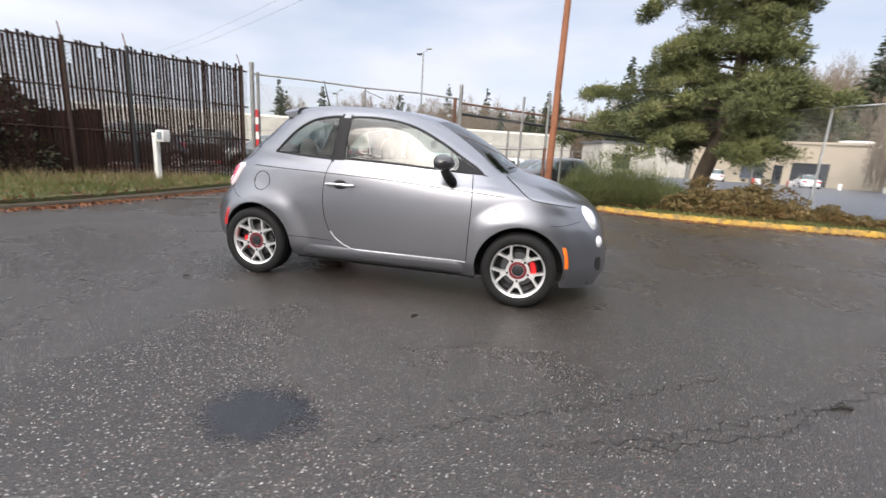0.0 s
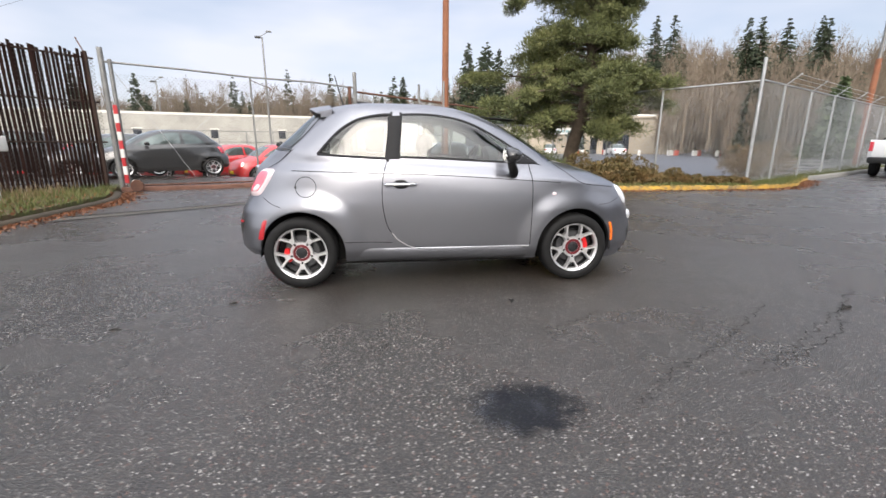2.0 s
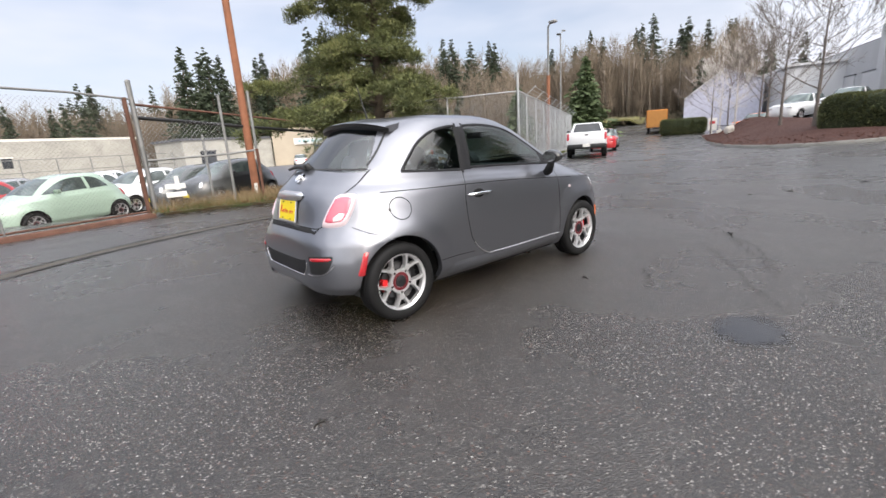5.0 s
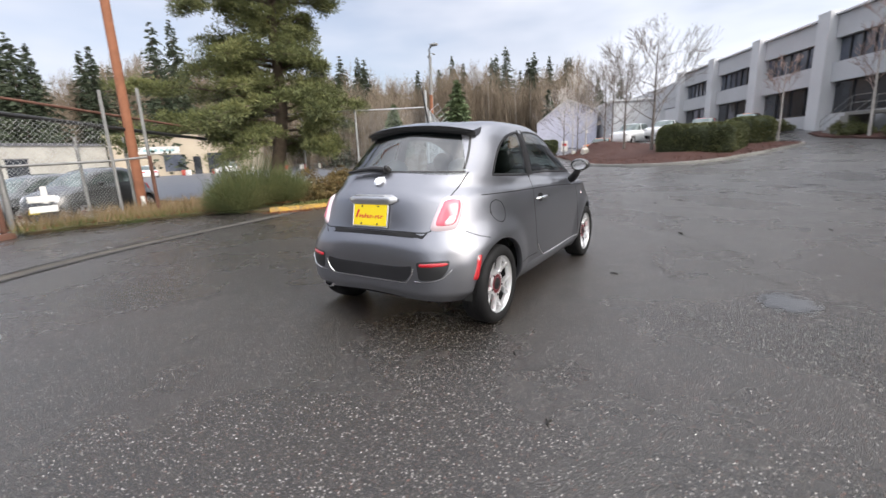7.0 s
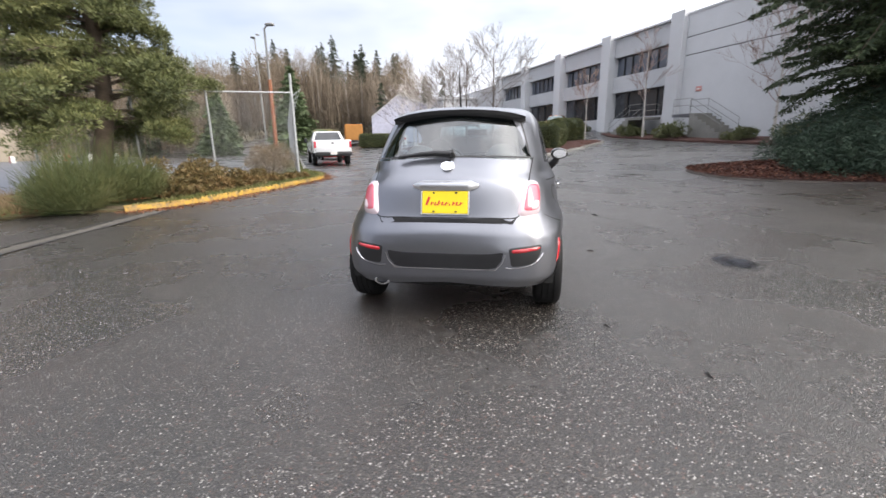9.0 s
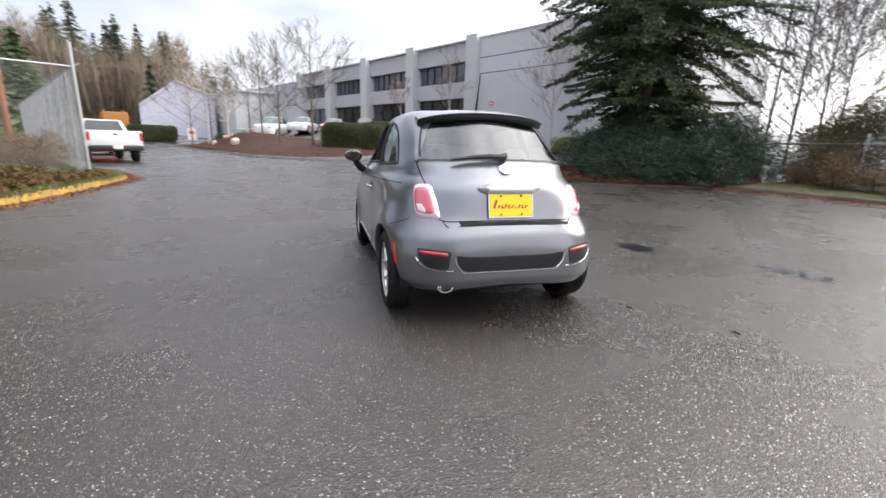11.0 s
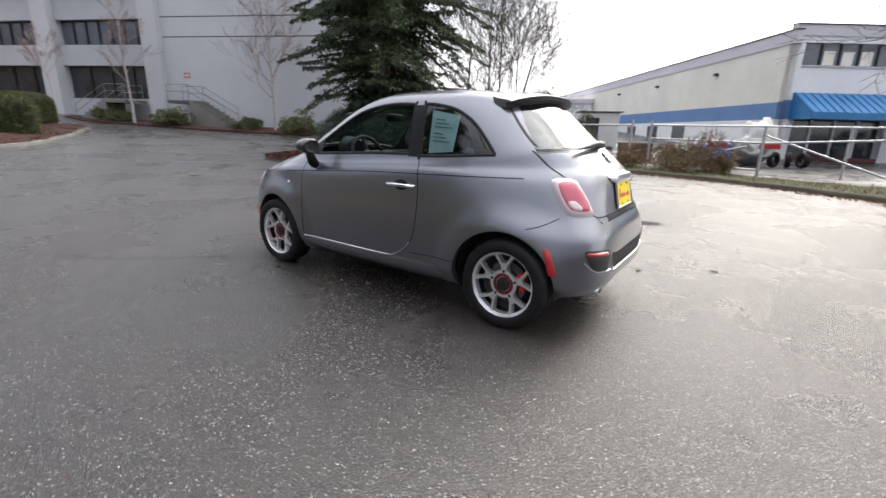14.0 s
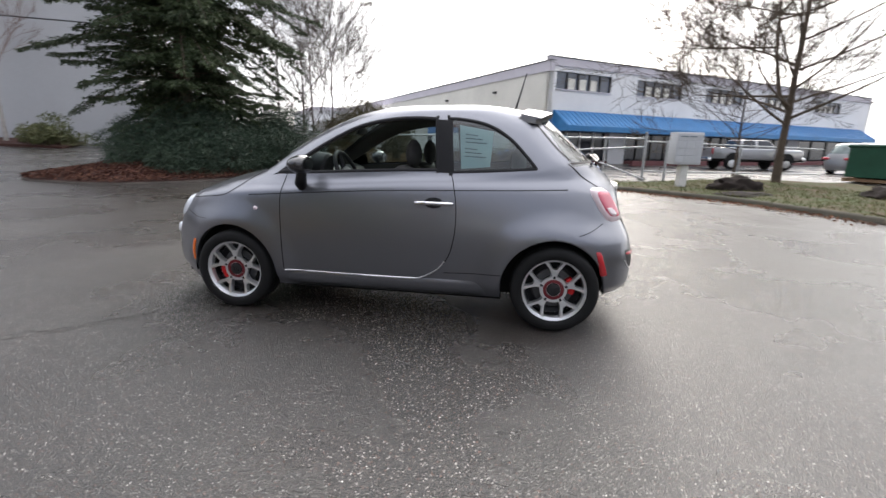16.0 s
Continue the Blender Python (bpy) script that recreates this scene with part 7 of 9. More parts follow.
for k, (x, y) in enumerate(run):
    tall = 3.42 if k == 0 else 2.86
    p = part("fence_post", post(x, y, tall, 0.045 if k == 0 else 0.032), GALV, fence, "", 60)
    if k:
        part("barb_arm", tube([(x, y, gz(x, y) + 2.84), (x + 0.18, y - 0.32, gz(x, y) + 3.14)], 0.016, 6), GALV, p)
for (a, b) in zip(run, run[1:]):
    part("top_rail", tube([(*a, gz(*a) + 2.86), (*b, gz(*b) + 2.86)], 0.022, 8), GALV, fence, "", 60)
    part("chain_link_panel", chain_link(a, b, 0.02, 2.84), WIRE, fence)
for h in (2.93, 3.02, 3.11):
    part("barbed_wire", tube([(x + 0.18 * (h - 2.84) / 0.30, y - 0.32 * (h - 2.84) / 0.30, gz(x, y) + h) for x, y in run[1:]], 0.006, 4), WIRE, fence)
back_run = [CORNER, (8.0, 9.12), (7.35, 11.2), (6.2, 13.6)]
for k, (x, y) in enumerate(back_run[1:]):
    part("fence_post", post(x, y, 2.80, 0.03), GALV, fence, "", 60)
for a, b in zip(back_run, back_run[1:]):
    part("top_rail", tube([(*a, gz(*a) + 2.84), (*b, gz(*b) + 2.80)], 0.022, 8), GALV, fence, "", 60)
    part("chain_link_panel", chain_link(a, b, 0.02, 2.80), WIRE, fence)

# sliding gate and the low fence by the pole
GL, GR = (-6.95, 7.15), (-1.5, 9.3)
gate = thing("sliding_gate", pose(0, 0, 0), "wide chain-link yard gate with a sagging top rail", "gate")
gm = between(GL, GR, 0.53)
part("top_rail", tube([(*GL, 2.95), (*between(GL, GR, 0.27), 2.90), (*gm, 2.82), (*between(GL, GR, 0.8), 2.80), (*GR, 2.72)], 0.024, 8), GALV_DULL, gate, "", 60)
part("bottom_rail", tube([(*GL, 0.13), (*GR, 0.13)], 0.024, 8), RUST, gate, "", 60)
part("gate_upright", post(*gm, 2.80, 0.024), GALV_DULL, gate, "", 60)
part("brace_wire", tube([(*between(GL, GR, 0.02), 2.9), (*between(GL, GR, 0.27), 0.3)], 0.006, 5), WIRE, gate)
part("brace_wire", tube([(*gm, 2.75), (*between(GL, GR, 0.30), 1.5)], 0.006, 5), WIRE, gate)
part("brace_wire", tube([(*gm, 2.75), (*between(GL, GR, 0.62), 2.55)], 0.010, 5), RUST, gate)
part("chain_link_panel", chain_link(GL, GR, 0.12, 2.70, 0.085, 0.0020), WIRE_DULL, gate)
wheel = part("gate_roller", lathe([(0.0, -0.03), (0.13, -0.03), (0.14, 0.0), (0.13, 0.03), (0.0, 0.03)], 20, pose(-6.5, 6.95, 0.15, 90, 0, 22)), RUST, gate, "rusty roller", 40)
left_post = thing("gate_post", pose(*GL, 0), "grey steel gate post with a striped red and white board", "post", "gate posts")
part("pipe", tube([(0, 0, -0.05), (0, 0, 3.25)], 0.06, 12), GALV_DULL, left_post, "", 60)
part("pipe", tube([(0.16, 0.03, -0.05), (0.16, 0.03, 3.0)], 0.045, 12), GALV_DULL, left_post, "", 60)
for k in range(9):
    part("warning_stripe", box((0.09, 0.03, 0.20), (0.17, -0.07, 0.30 + k * 0.20), 0.004), RED_PAINT if k % 2 == 0 else WHITE_PAINT, left_post, "red stripe" if k % 2 == 0 else "white stripe")
right_post = thing("gate_post", pose(*GR, 0), "grey pipe gate post beside a rusty red one", "post", "gate posts")
part("pipe", tube([(0.05, 0.05, -0.05), (0.05, 0.05, 3.12)], 0.055, 12), GALV_DULL, right_post, "", 60)
part("pipe", tube([(-0.10, -0.03, -0.05), (-0.10, -0.03, 2.75)], 0.05, 12), RUST, right_post, "rusty red pipe", 60)
part("post_cap", lathe([(0.0, 0.04), (0.05, 0.02), (0.06, -0.02)], 12, pose(0.05, 0.05, 3.12)), GALV_DULL, right_post, "", 60)

low = thing("low_wire_fence", pose(0, 0, 0), "low chain-link fence between odd pipe posts", "fence")
LOW = [(-1.4, 9.3), (0.42, 9.35), (1.15, 9.3)]
for (x, y), h, m in ((LOW[1], 2.85, GALV_DULL), (LOW[2], 2.95, GALV_DULL), ((0.0, 9.9), 1.9, GALV_DULL), ((1.7, 11.8), 2.2, GALV_DULL)):
    part("fence_post", post(x, y, h, 0.035), m, low, "", 60)
part("fence_post", tube([(1.15, 9.28, 0), (1.15, 9.28, 1.45)], 0.042, 10), RUST, low, "rusty lower sleeve", 60)
part("rail", tube([(*LOW[0], 1.32), (*LOW[1], 1.36), (*LOW[2], 1.42)], 0.026, 8), GALV_DULL, low, "", 60)
part("chain_link_panel", chain_link(LOW[0], LOW[1], 0.02, 1.32, 0.07), WIRE, low)
part("chain_link_panel", chain_link(LOW[0], (0.42, 9.4), 1.35, 2.2, 0.10), WIRE, low)
part("track_beam", tube([(-1.5, 9.35, 2.32), (1.5, 10.6, 2.10), (4.0, 11.8, 1.95)], 0.045, 8), BLACK_TRIM, low, "black track beam", 60)
part("track_rail", tube([(-1.5, 9.4, 2.62), (1.5, 10.7, 2.42), (4.0, 11.9, 2.25)], 0.03, 8), RUST, low, "rusty rail", 60)
for k in range(2):
    ob = part("board_sign", box((0.03, 0.45, 0.13), (0, 0, 0), 0.01), WHITE_PAINT, low, "pale weathered board")
    ob.matrix_local = pose(-0.95, 9.26, 0.46 + 0.20 * k, 0, 0, 92)
ob = part("board_sign", box((0.03, 0.10, 0.34), (0, 0, 0), 0.01), WHITE_PAINT, low, "pale weathered board")
ob.matrix_local = pose(-0.9, 9.25, 0.74, 0, 0, 92)

yf = thing("yard_fence", pose(0, 0, 0), "grey chain-link fence across the back of the car yard", "fence")
YA, YB = (-52, 36.0), (7, 59.5)
for k in range(23):
    x, y = between(YA, YB, k / 22)
    part("fence_post", post(x, y, 2.7, 0.05), GALV_DULL, yf, "", 60)
for h in (2.65, 1.45):
    part("rail", tube([(*between(YA, YB, f), gz(*between(YA, YB, f)) + h) for f in np.linspace(0, 1, 12)], 0.035, 6), GALV_DULL, yf, "", 60)
part("chain_link_panel", chain_link(YA, YB, 0.05, 2.6, 0.25, 0.004), WIRE, yf)

# slat fence
DARK_RUST = worn("dark_brown_steel", (0.040, 0.022, 0.016), 0.85, 0.1, scale=6, fine=70, amount=0.5, bump=0.4)
SLAT_A, SLAT_B = (-12.6, -0.9), (-7.15, 7.2)
slatf = thing("slat_fence", pose(0, 0, 0), "tall chain-link fence filled with broken dark brown slats", "fence")
length = math.hypot(SLAT_B[0] - SLAT_A[0], SLAT_B[1] - SLAT_A[1])
turn_deg = math.degrees(math.atan2(SLAT_B[1] - SLAT_A[1], SLAT_B[0] - SLAT_A[0]))
part("chain_link_panel", chain_link(SLAT_A, SLAT_B, 0.03, 3.05, 0.085, 0.0045), worn("dark_wire", (0.035, 0.026, 0.022), 0.8), slatf)
for h in (3.05, 2.1, 1.2):
    part("rail", tube([(*SLAT_A, h), (*SLAT_B, h - 0.04)], 0.022, 6), DARK_RUST, slatf, "", 60)
for f in (0.0, 0.30, 0.60, 0.72, 0.985):
    x, y = between(SLAT_A, SLAT_B, f)
    p = part("fence_post", post(x, y, 3.15, 0.045), BLACK_TRIM if f == 0.72 else DARK_RUST, slatf, "", 60)
    part("barb_arm", tube([(x, y, 3.1), (x - 0.2, y + 0.1, 3.45)], 0.014, 5), RUST, p)
rng = random.Random(21)
slat_shapes = []
for k in range(6):
    bm = bmesh.new()
    top = 3.02 + rng.uniform(-0.03, 0.06)
    pts = [(-0.029, 0.05), (0.029, 0.05), (0.030, 1.0), (0.028, 2.2), (0.029, top - rng.uniform(0, 0.02)), (-0.028, top), (-0.030, 1.8)]
    f0 = [bm.verts.new((x, -0.004, z)) for x, z in pts]
    f1 = [bm.verts.new((x, 0.004, z)) for x, z in pts]
    bm.faces.new(f0)
    bm.faces.new(f1[::-1])
    for i in range(7):
        bm.faces.new((f0[i], f1[i], f1[(i + 1) % 7], f0[(i + 1) % 7]))
    bmesh.ops.recalc_face_normals(bm, faces=bm.faces)
    me = bpy.data.meshes.new("slat")
    bm.to_mesh(me)
    bm.free()
    me.materials.append(SLAT)
    slat_shapes.append(me)
s = 0.05
while s < length - 0.12:
    f = s / length
    x, y = between(SLAT_A, SLAT_B, f)
    if rng.random() > 0.025:
        ob = part("slat", rng.choice(slat_shapes), None, slatf)
        drop = rng.uniform(-0.06, 0.06) if rng.random() < 0.94 else rng.uniform(-0.5, -0.2)
        ob.matrix_local = pose(x, y, 0.06 + drop * 0.3, rng.gauss(0, 0.3), rng.gauss(0, 0.12), turn_deg + rng.gauss(0, 3)) @ Matrix.Diagonal((1, 1, 1 + drop * 0.25, 1))
    s += rng.uniform(0.077, 0.080)
# dark fabric hung along the lower half
bm, prev = bmesh.new(), None
for k in range(40):
    f = k / 39 * 0.66
    x, y = between(SLAT_A, SLAT_B, f)
    off = 0.10 + 0.03 * math.sin(k * 1.3)
    row = [bm.verts.new((x - 0.83 * off, y + 0.55 * off, 0.05)), bm.verts.new((x - 0.83 * off, y + 0.55 * off, 1.75 + 0.06 * math.sin(k * 0.7) - 0.25 * f))]
    if prev:
        bm.faces.new((prev[0], row[0], row[1], prev[1]))
    prev = row
part("windbreak_fabric", bm, worn("dark_red_brown_fabric", (0.045, 0.016, 0.013), 0.9, scale=2, amount=0.4), slatf, "dark red-brown windbreak fabric", 60)

tx, ty = between(SLAT_A, SLAT_B, 0.40)
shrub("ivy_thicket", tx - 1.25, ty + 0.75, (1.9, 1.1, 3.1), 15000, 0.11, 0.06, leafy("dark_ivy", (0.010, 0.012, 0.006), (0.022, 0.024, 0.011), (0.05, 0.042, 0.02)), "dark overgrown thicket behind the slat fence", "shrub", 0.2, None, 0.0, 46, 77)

# card reader post
reader = thing("gate_reader", pose(-7.65, 4.55, 0.10), "white post with a white keypad box for the gate", "gate reader")
part("post", box((0.11, 0.11, 1.12), (0, 0, 0.53), 0.012), WHITE_PAINT, reader, "", 30)
part("arm", box((0.30, 0.09, 0.07), (0.10, -0.02, 1.04), 0.01), WHITE_PAINT, reader, "", 30)
keypad = part("keypad_box", box((0.20, 0.20, 0.27), (0.24, -0.03, 1.03), 0.02, None, 2), WHITE_PAINT, reader, "", 30)
part("keypad_face", box((0.13, 0.012, 0.17), (0.24, -0.137, 1.03), 0.004), PRINT_GREY, keypad, "grey keypad face")

# utility poles, lamp masts and wires
pole = thing("utility_pole", pose(1.33, 10.5, 0.05), "tall red-brown stained wooden utility pole", "pole", "utility poles")
part("shaft", tube([(0, 0, -0.2), (0.02, 0, 6), (0, 0, 13)], [0.115, 0.095, 0.078], 14), POLE_WOOD, pole, "", 60)
part("pipe_sleeve", tube([(-0.05, -0.20, 0.0), (-0.05, -0.20, 0.42)], 0.05, 10), WHITE_PAINT, pole, "white pipe sleeve", 60)
part("footing", box((0.75, 0.5, 0.16), (0, -0.05, 0.05), 0.03), RUST, pole, "rusty footing")
p2 = thing("utility_pole", pose(23.6, 16.3, gz(23.6, 16.3)), "red-brown wooden pole with a grey lamp mast on top", "pole", "utility poles")
part("shaft", tube([(0, 0, -0.2), (0.06, 0, 5.3)], [0.14, 0.12], 12), POLE_WOOD, p2, "", 60)
part("mast", tube([(0.06, 0, 5.2), (0.08, 0, 8.4), (0.0, -0.25, 8.55)], [0.075, 0.06, 0.05], 10), GALV_DULL, p2, "grey upper mast", 60)
part("lamp_head", box((0.35, 0.55, 0.16), (0.0, -0.45, 8.6), 0.05), GALV_DULL, p2, "grey lamp head", 40)
for k, (x, y, h, lab) in enumerate(((-12.8, 43.5, 11.4, "tall grey lamp mast in the car yard"), (46, 31, 13, "grey lamp mast beside the woods"), (-30, 58, 9.0, "tall grey lamp mast in the car yard"))):
    mast = thing("lamp_mast", pose(x, y, gz(x, y)), lab, "street lamp", "lamp masts")
    part("mast", tube([(0, 0, -0.2), (0, 0, h)], [0.11, 0.07], 10), GALV_DULL, mast, "", 60)
    part("arm", tube([(-0.35, 0, h), (0.1, 0, h + 0.15), (0.55, 0, h + 0.45)], 0.035, 6), GALV_DULL, mast)
    part("lamp_head", box((0.55, 0.3, 0.2), (-0.4, 0, h - 0.05), 0.05), BLACK_TRIM, mast, "", 40)
    part("lamp_head", box((0.5, 0.28, 0.14), (0.65, 0, h + 0.48), 0.04), GALV_DULL, mast, "", 40)
for k in range(2):
    a, b = Vector((-60, 46, 9.5 + 0.5 * k)), Vector((1.38, 10.75, 9.6 + 0.6 * k))
    line = [a.lerp(b, f) - Vector((0, 0, 1.6 * 4 * f * (1 - f))) for f in np.linspace(0, 1, 14)]
    tagged(part("overhead_wire", tube(line, 0.006, 4), BLACK_TRIM), "thin dark overhead wire", "wire", "overhead wires")


# ---------------------------------------------------------------- buildings
def slab(bm, o, d, s0, s1, t0, t1, z0, z1):
    """A box in a facade's own frame: s along d, t outward, z up."""
    n = Vector((-d.y, d.x, 0))
    p = [o + d * s + n * t for s, t in ((s0, t0), (s1, t0), (s1, t1), (s0, t1))]
    return prism([(q.x, q.y) for q in p], z0, z1, bm)


def add_office():
    o, d = Vector((29.7, -10.0, 0)), Vector((0.896, 0.444, 0))
    b = thing("office_building", pose(0, 0, 0), "two-storey pale grey concrete office block with recessed dark windows", "building")

    def put(name, mat, s0, s1, t0, t1, z0, z1, parent=b, label=""):
        return part(name, slab(bmesh.new(), o, d, s0, s1, t0, t1, z0, z1), mat, parent, label)

    ends = [-0.65, 6.85, 14.4, 21.9, 29.4]
    for k, c in enumerate(ends):
        put("column", WALL_PALE, c - 0.56, c + 0.56, -1.2, 0.28, 0.3, 9.05)
    for a, c in zip(ends, ends[1:]):
        s0, s1 = a + 0.56, c - 0.56
        put("spandrel", WALL_GREY, s0, s1, -0.9, -0.25, 7.35, 8.72)
        put("spandrel", WALL_GREY, s0, s1, -0.9, -0.25, 4.66, 5.88)
        put("spandrel", WALL_GREY, s0, s1, -0.9, -0.25, 0.3, 2.66)
        for z0, z1, mat, n in ((5.88, 7.35, WINDOW_BLUE, 7), (2.66, 4.66, WINDOW_DARK, 4)):
            w = put("window", mat, s0, s1, -0.80, -0.62, z0, z1)
            part("window_frame", slab(slab(bmesh.new(), o, d, s0, s1, -0.62, -0.52, z0, z0 + 0.08), o, d, s0, s1, -0.62, -0.52, z1 - 0.08, z1), BLACK_TRIM, w)
            for i in range(1, n):
                m = s0 + (s1 - s0) * i / n
                put("mullion", BLACK_TRIM, m - 0.03, m + 0.03, -0.62, -0.52, z0 + 0.08, z1 - 0.08, w)
    put("blank_wall", WALL_PALE, -13.6, -1.21, -0.9, -0.1, 0.3, 6.25)
    put("wall_panel", WALL_PALE, -13.6, -1.21, -0.9, -0.1, 6.31, 7.36)
    put("wall_panel", WALL_PALE, -13.6, -1.21, -0.9, -0.1, 7.42, 8.75)
    put("joint_strip", ROOF_DARK, -13.6, -1.21, -0.8, -0.16, 6.25, 6.31)
    put("joint_strip", ROOF_DARK, -13.6, -1.21, -0.8, -0.16, 7.36, 7.42)
    put("coping", WALL_PALE, -13.6, 29.4, -0.95, -0.05, 8.75, 8.86)
    put("roof", ROOF_DARK, -13.6, 52, -24, -0.9, 8.2, 8.4)
    put("end_wall", WALL_GREY, 30.2, 52, -1.6, -0.8, 0.3, 8.3)
    put("back_wall", WALL_GREY, -13.6, 52, -24.4, -24, 0.3, 8.6)
    put("side_wall", WALL_GREY, -14.0, -13.6, -24, -0.1, 0.3, 8.7)
    put("side_wall", WALL_GREY, 52, 52.4, -24, -0.8, 0.3, 8.6)
    for k in range(3):
        dr = put("loading_door", WALL_PALE, 31.5 + k * 6, 35.5 + k * 6, -0.8, -0.70, 2.0, 5.4, b, "pale loading door")
        put("door_head", ROOF_DARK, 31.4 + k * 6, 35.6 + k * 6, -0.8, -0.66, 5.4, 5.5, dr)
    sign = put("red_notice", worn("faded_red_notice", (0.50, 0.22, 0.20), 0.7), -2.85, -2.45, -0.1, -0.06, 3.95, 4.25, b, "small faded red notice")
    put("notice_bar", WHITE_PAINT, -2.78, -2.52, -0.06, -0.05, 4.05, 4.13, sign)
    # entrance steps with rails
    for s0, way, z_top in ((4.1, -1, 2.6), (-6.0, 1, 2.6)):
        st = thing("entrance_steps", pose(0, 0, 0), "concrete entrance steps with a white handrail", "steps", "entrance steps")
        for i in range(7):
            a = s0 + way * i * 0.32
            z1 = 1.20 + (i + 1) * 0.19
            part("step", slab(bmesh.new(), o, d, min(a, a + way * 0.32), max(a, a + way * 0.32), 0.1, 1.5, 0.5, z1), CONCRETE, st)
        a = s0 + way * 7 * 0.32
        part("landing", slab(bmesh.new(), o, d, min(a, a + way * 1.4), max(a, a + way * 1.4), -0.1, 1.5, 2.36, 2.53), CONCRETE if way < 0 else ROOF_DARK, st)
        n = Vector((-d.y, d.x, 0))
        for t in (0.15, 1.45):
            for h in (0.9, 0.5):
                part("handrail", tube([o + d * s0 + n * t + Vector((0, 0, 1.3 + h)), o + d * a + n * t + Vector((0, 0, 2.53 + h)), o + d * (a + way * 1.4) + n * t + Vector((0, 0, 2.53 + h))], 0.018, 6), GALV_DULL, st)
            for q, z in ((s0, 1.3), (a, 2.53), (a + way * 1.4, 2.53)):
                part("rail_post", tube([o + d * q + n * t + Vector((0, 0, z)), o + d * q + n * t + Vector((0, 0, z + 0.9))], 0.018, 6), GALV_DULL, st)
    n = Vector((-d.y, d.x, 0))
    for k, (s_, t_, r, h) in enumerate(((2.0, 1.2, 0.9, 0.9), (0.9, 1.6, 0.7, 0.7), (7.6, 1.6, 0.6, 0.7), (-3.4, 2.3, 0.9, 1.2), (-2.6, 2.0, 0.8, 0.9), (-7.5, 1.8, 0.8, 0.8), (-10.5, 1.8, 0.9, 0.9), (-11.2, 2.2, 1.2, 1.2), (9.4, 1.6, 0.7, 0.7))):
        q = o + d * s_ + n * t_
        shrub("clipped_shrub", q.x, q.y, (r, r, h), 2600, 0.11, 0.06, HEDGE, "rounded green shrub by the office wall", "shrub", 0.2, None, 0, 24, 120 + k, "shrubs by the office wall")
    bed("office_bed", [(q.x, q.y) for q in (o + d * s_ + n * t_ for s_, t_ in ((-11.5, -0.1), (-11.8, 3.0), (-9, 3.0), (-5.5, 3.1), (-1.2, 2.6), (3, 2.4), (5, 1.6), (5, -0.1)))], MULCH, "mulch bed along the office wall", 0.08, 0.05, "mulch bed")


add_office()


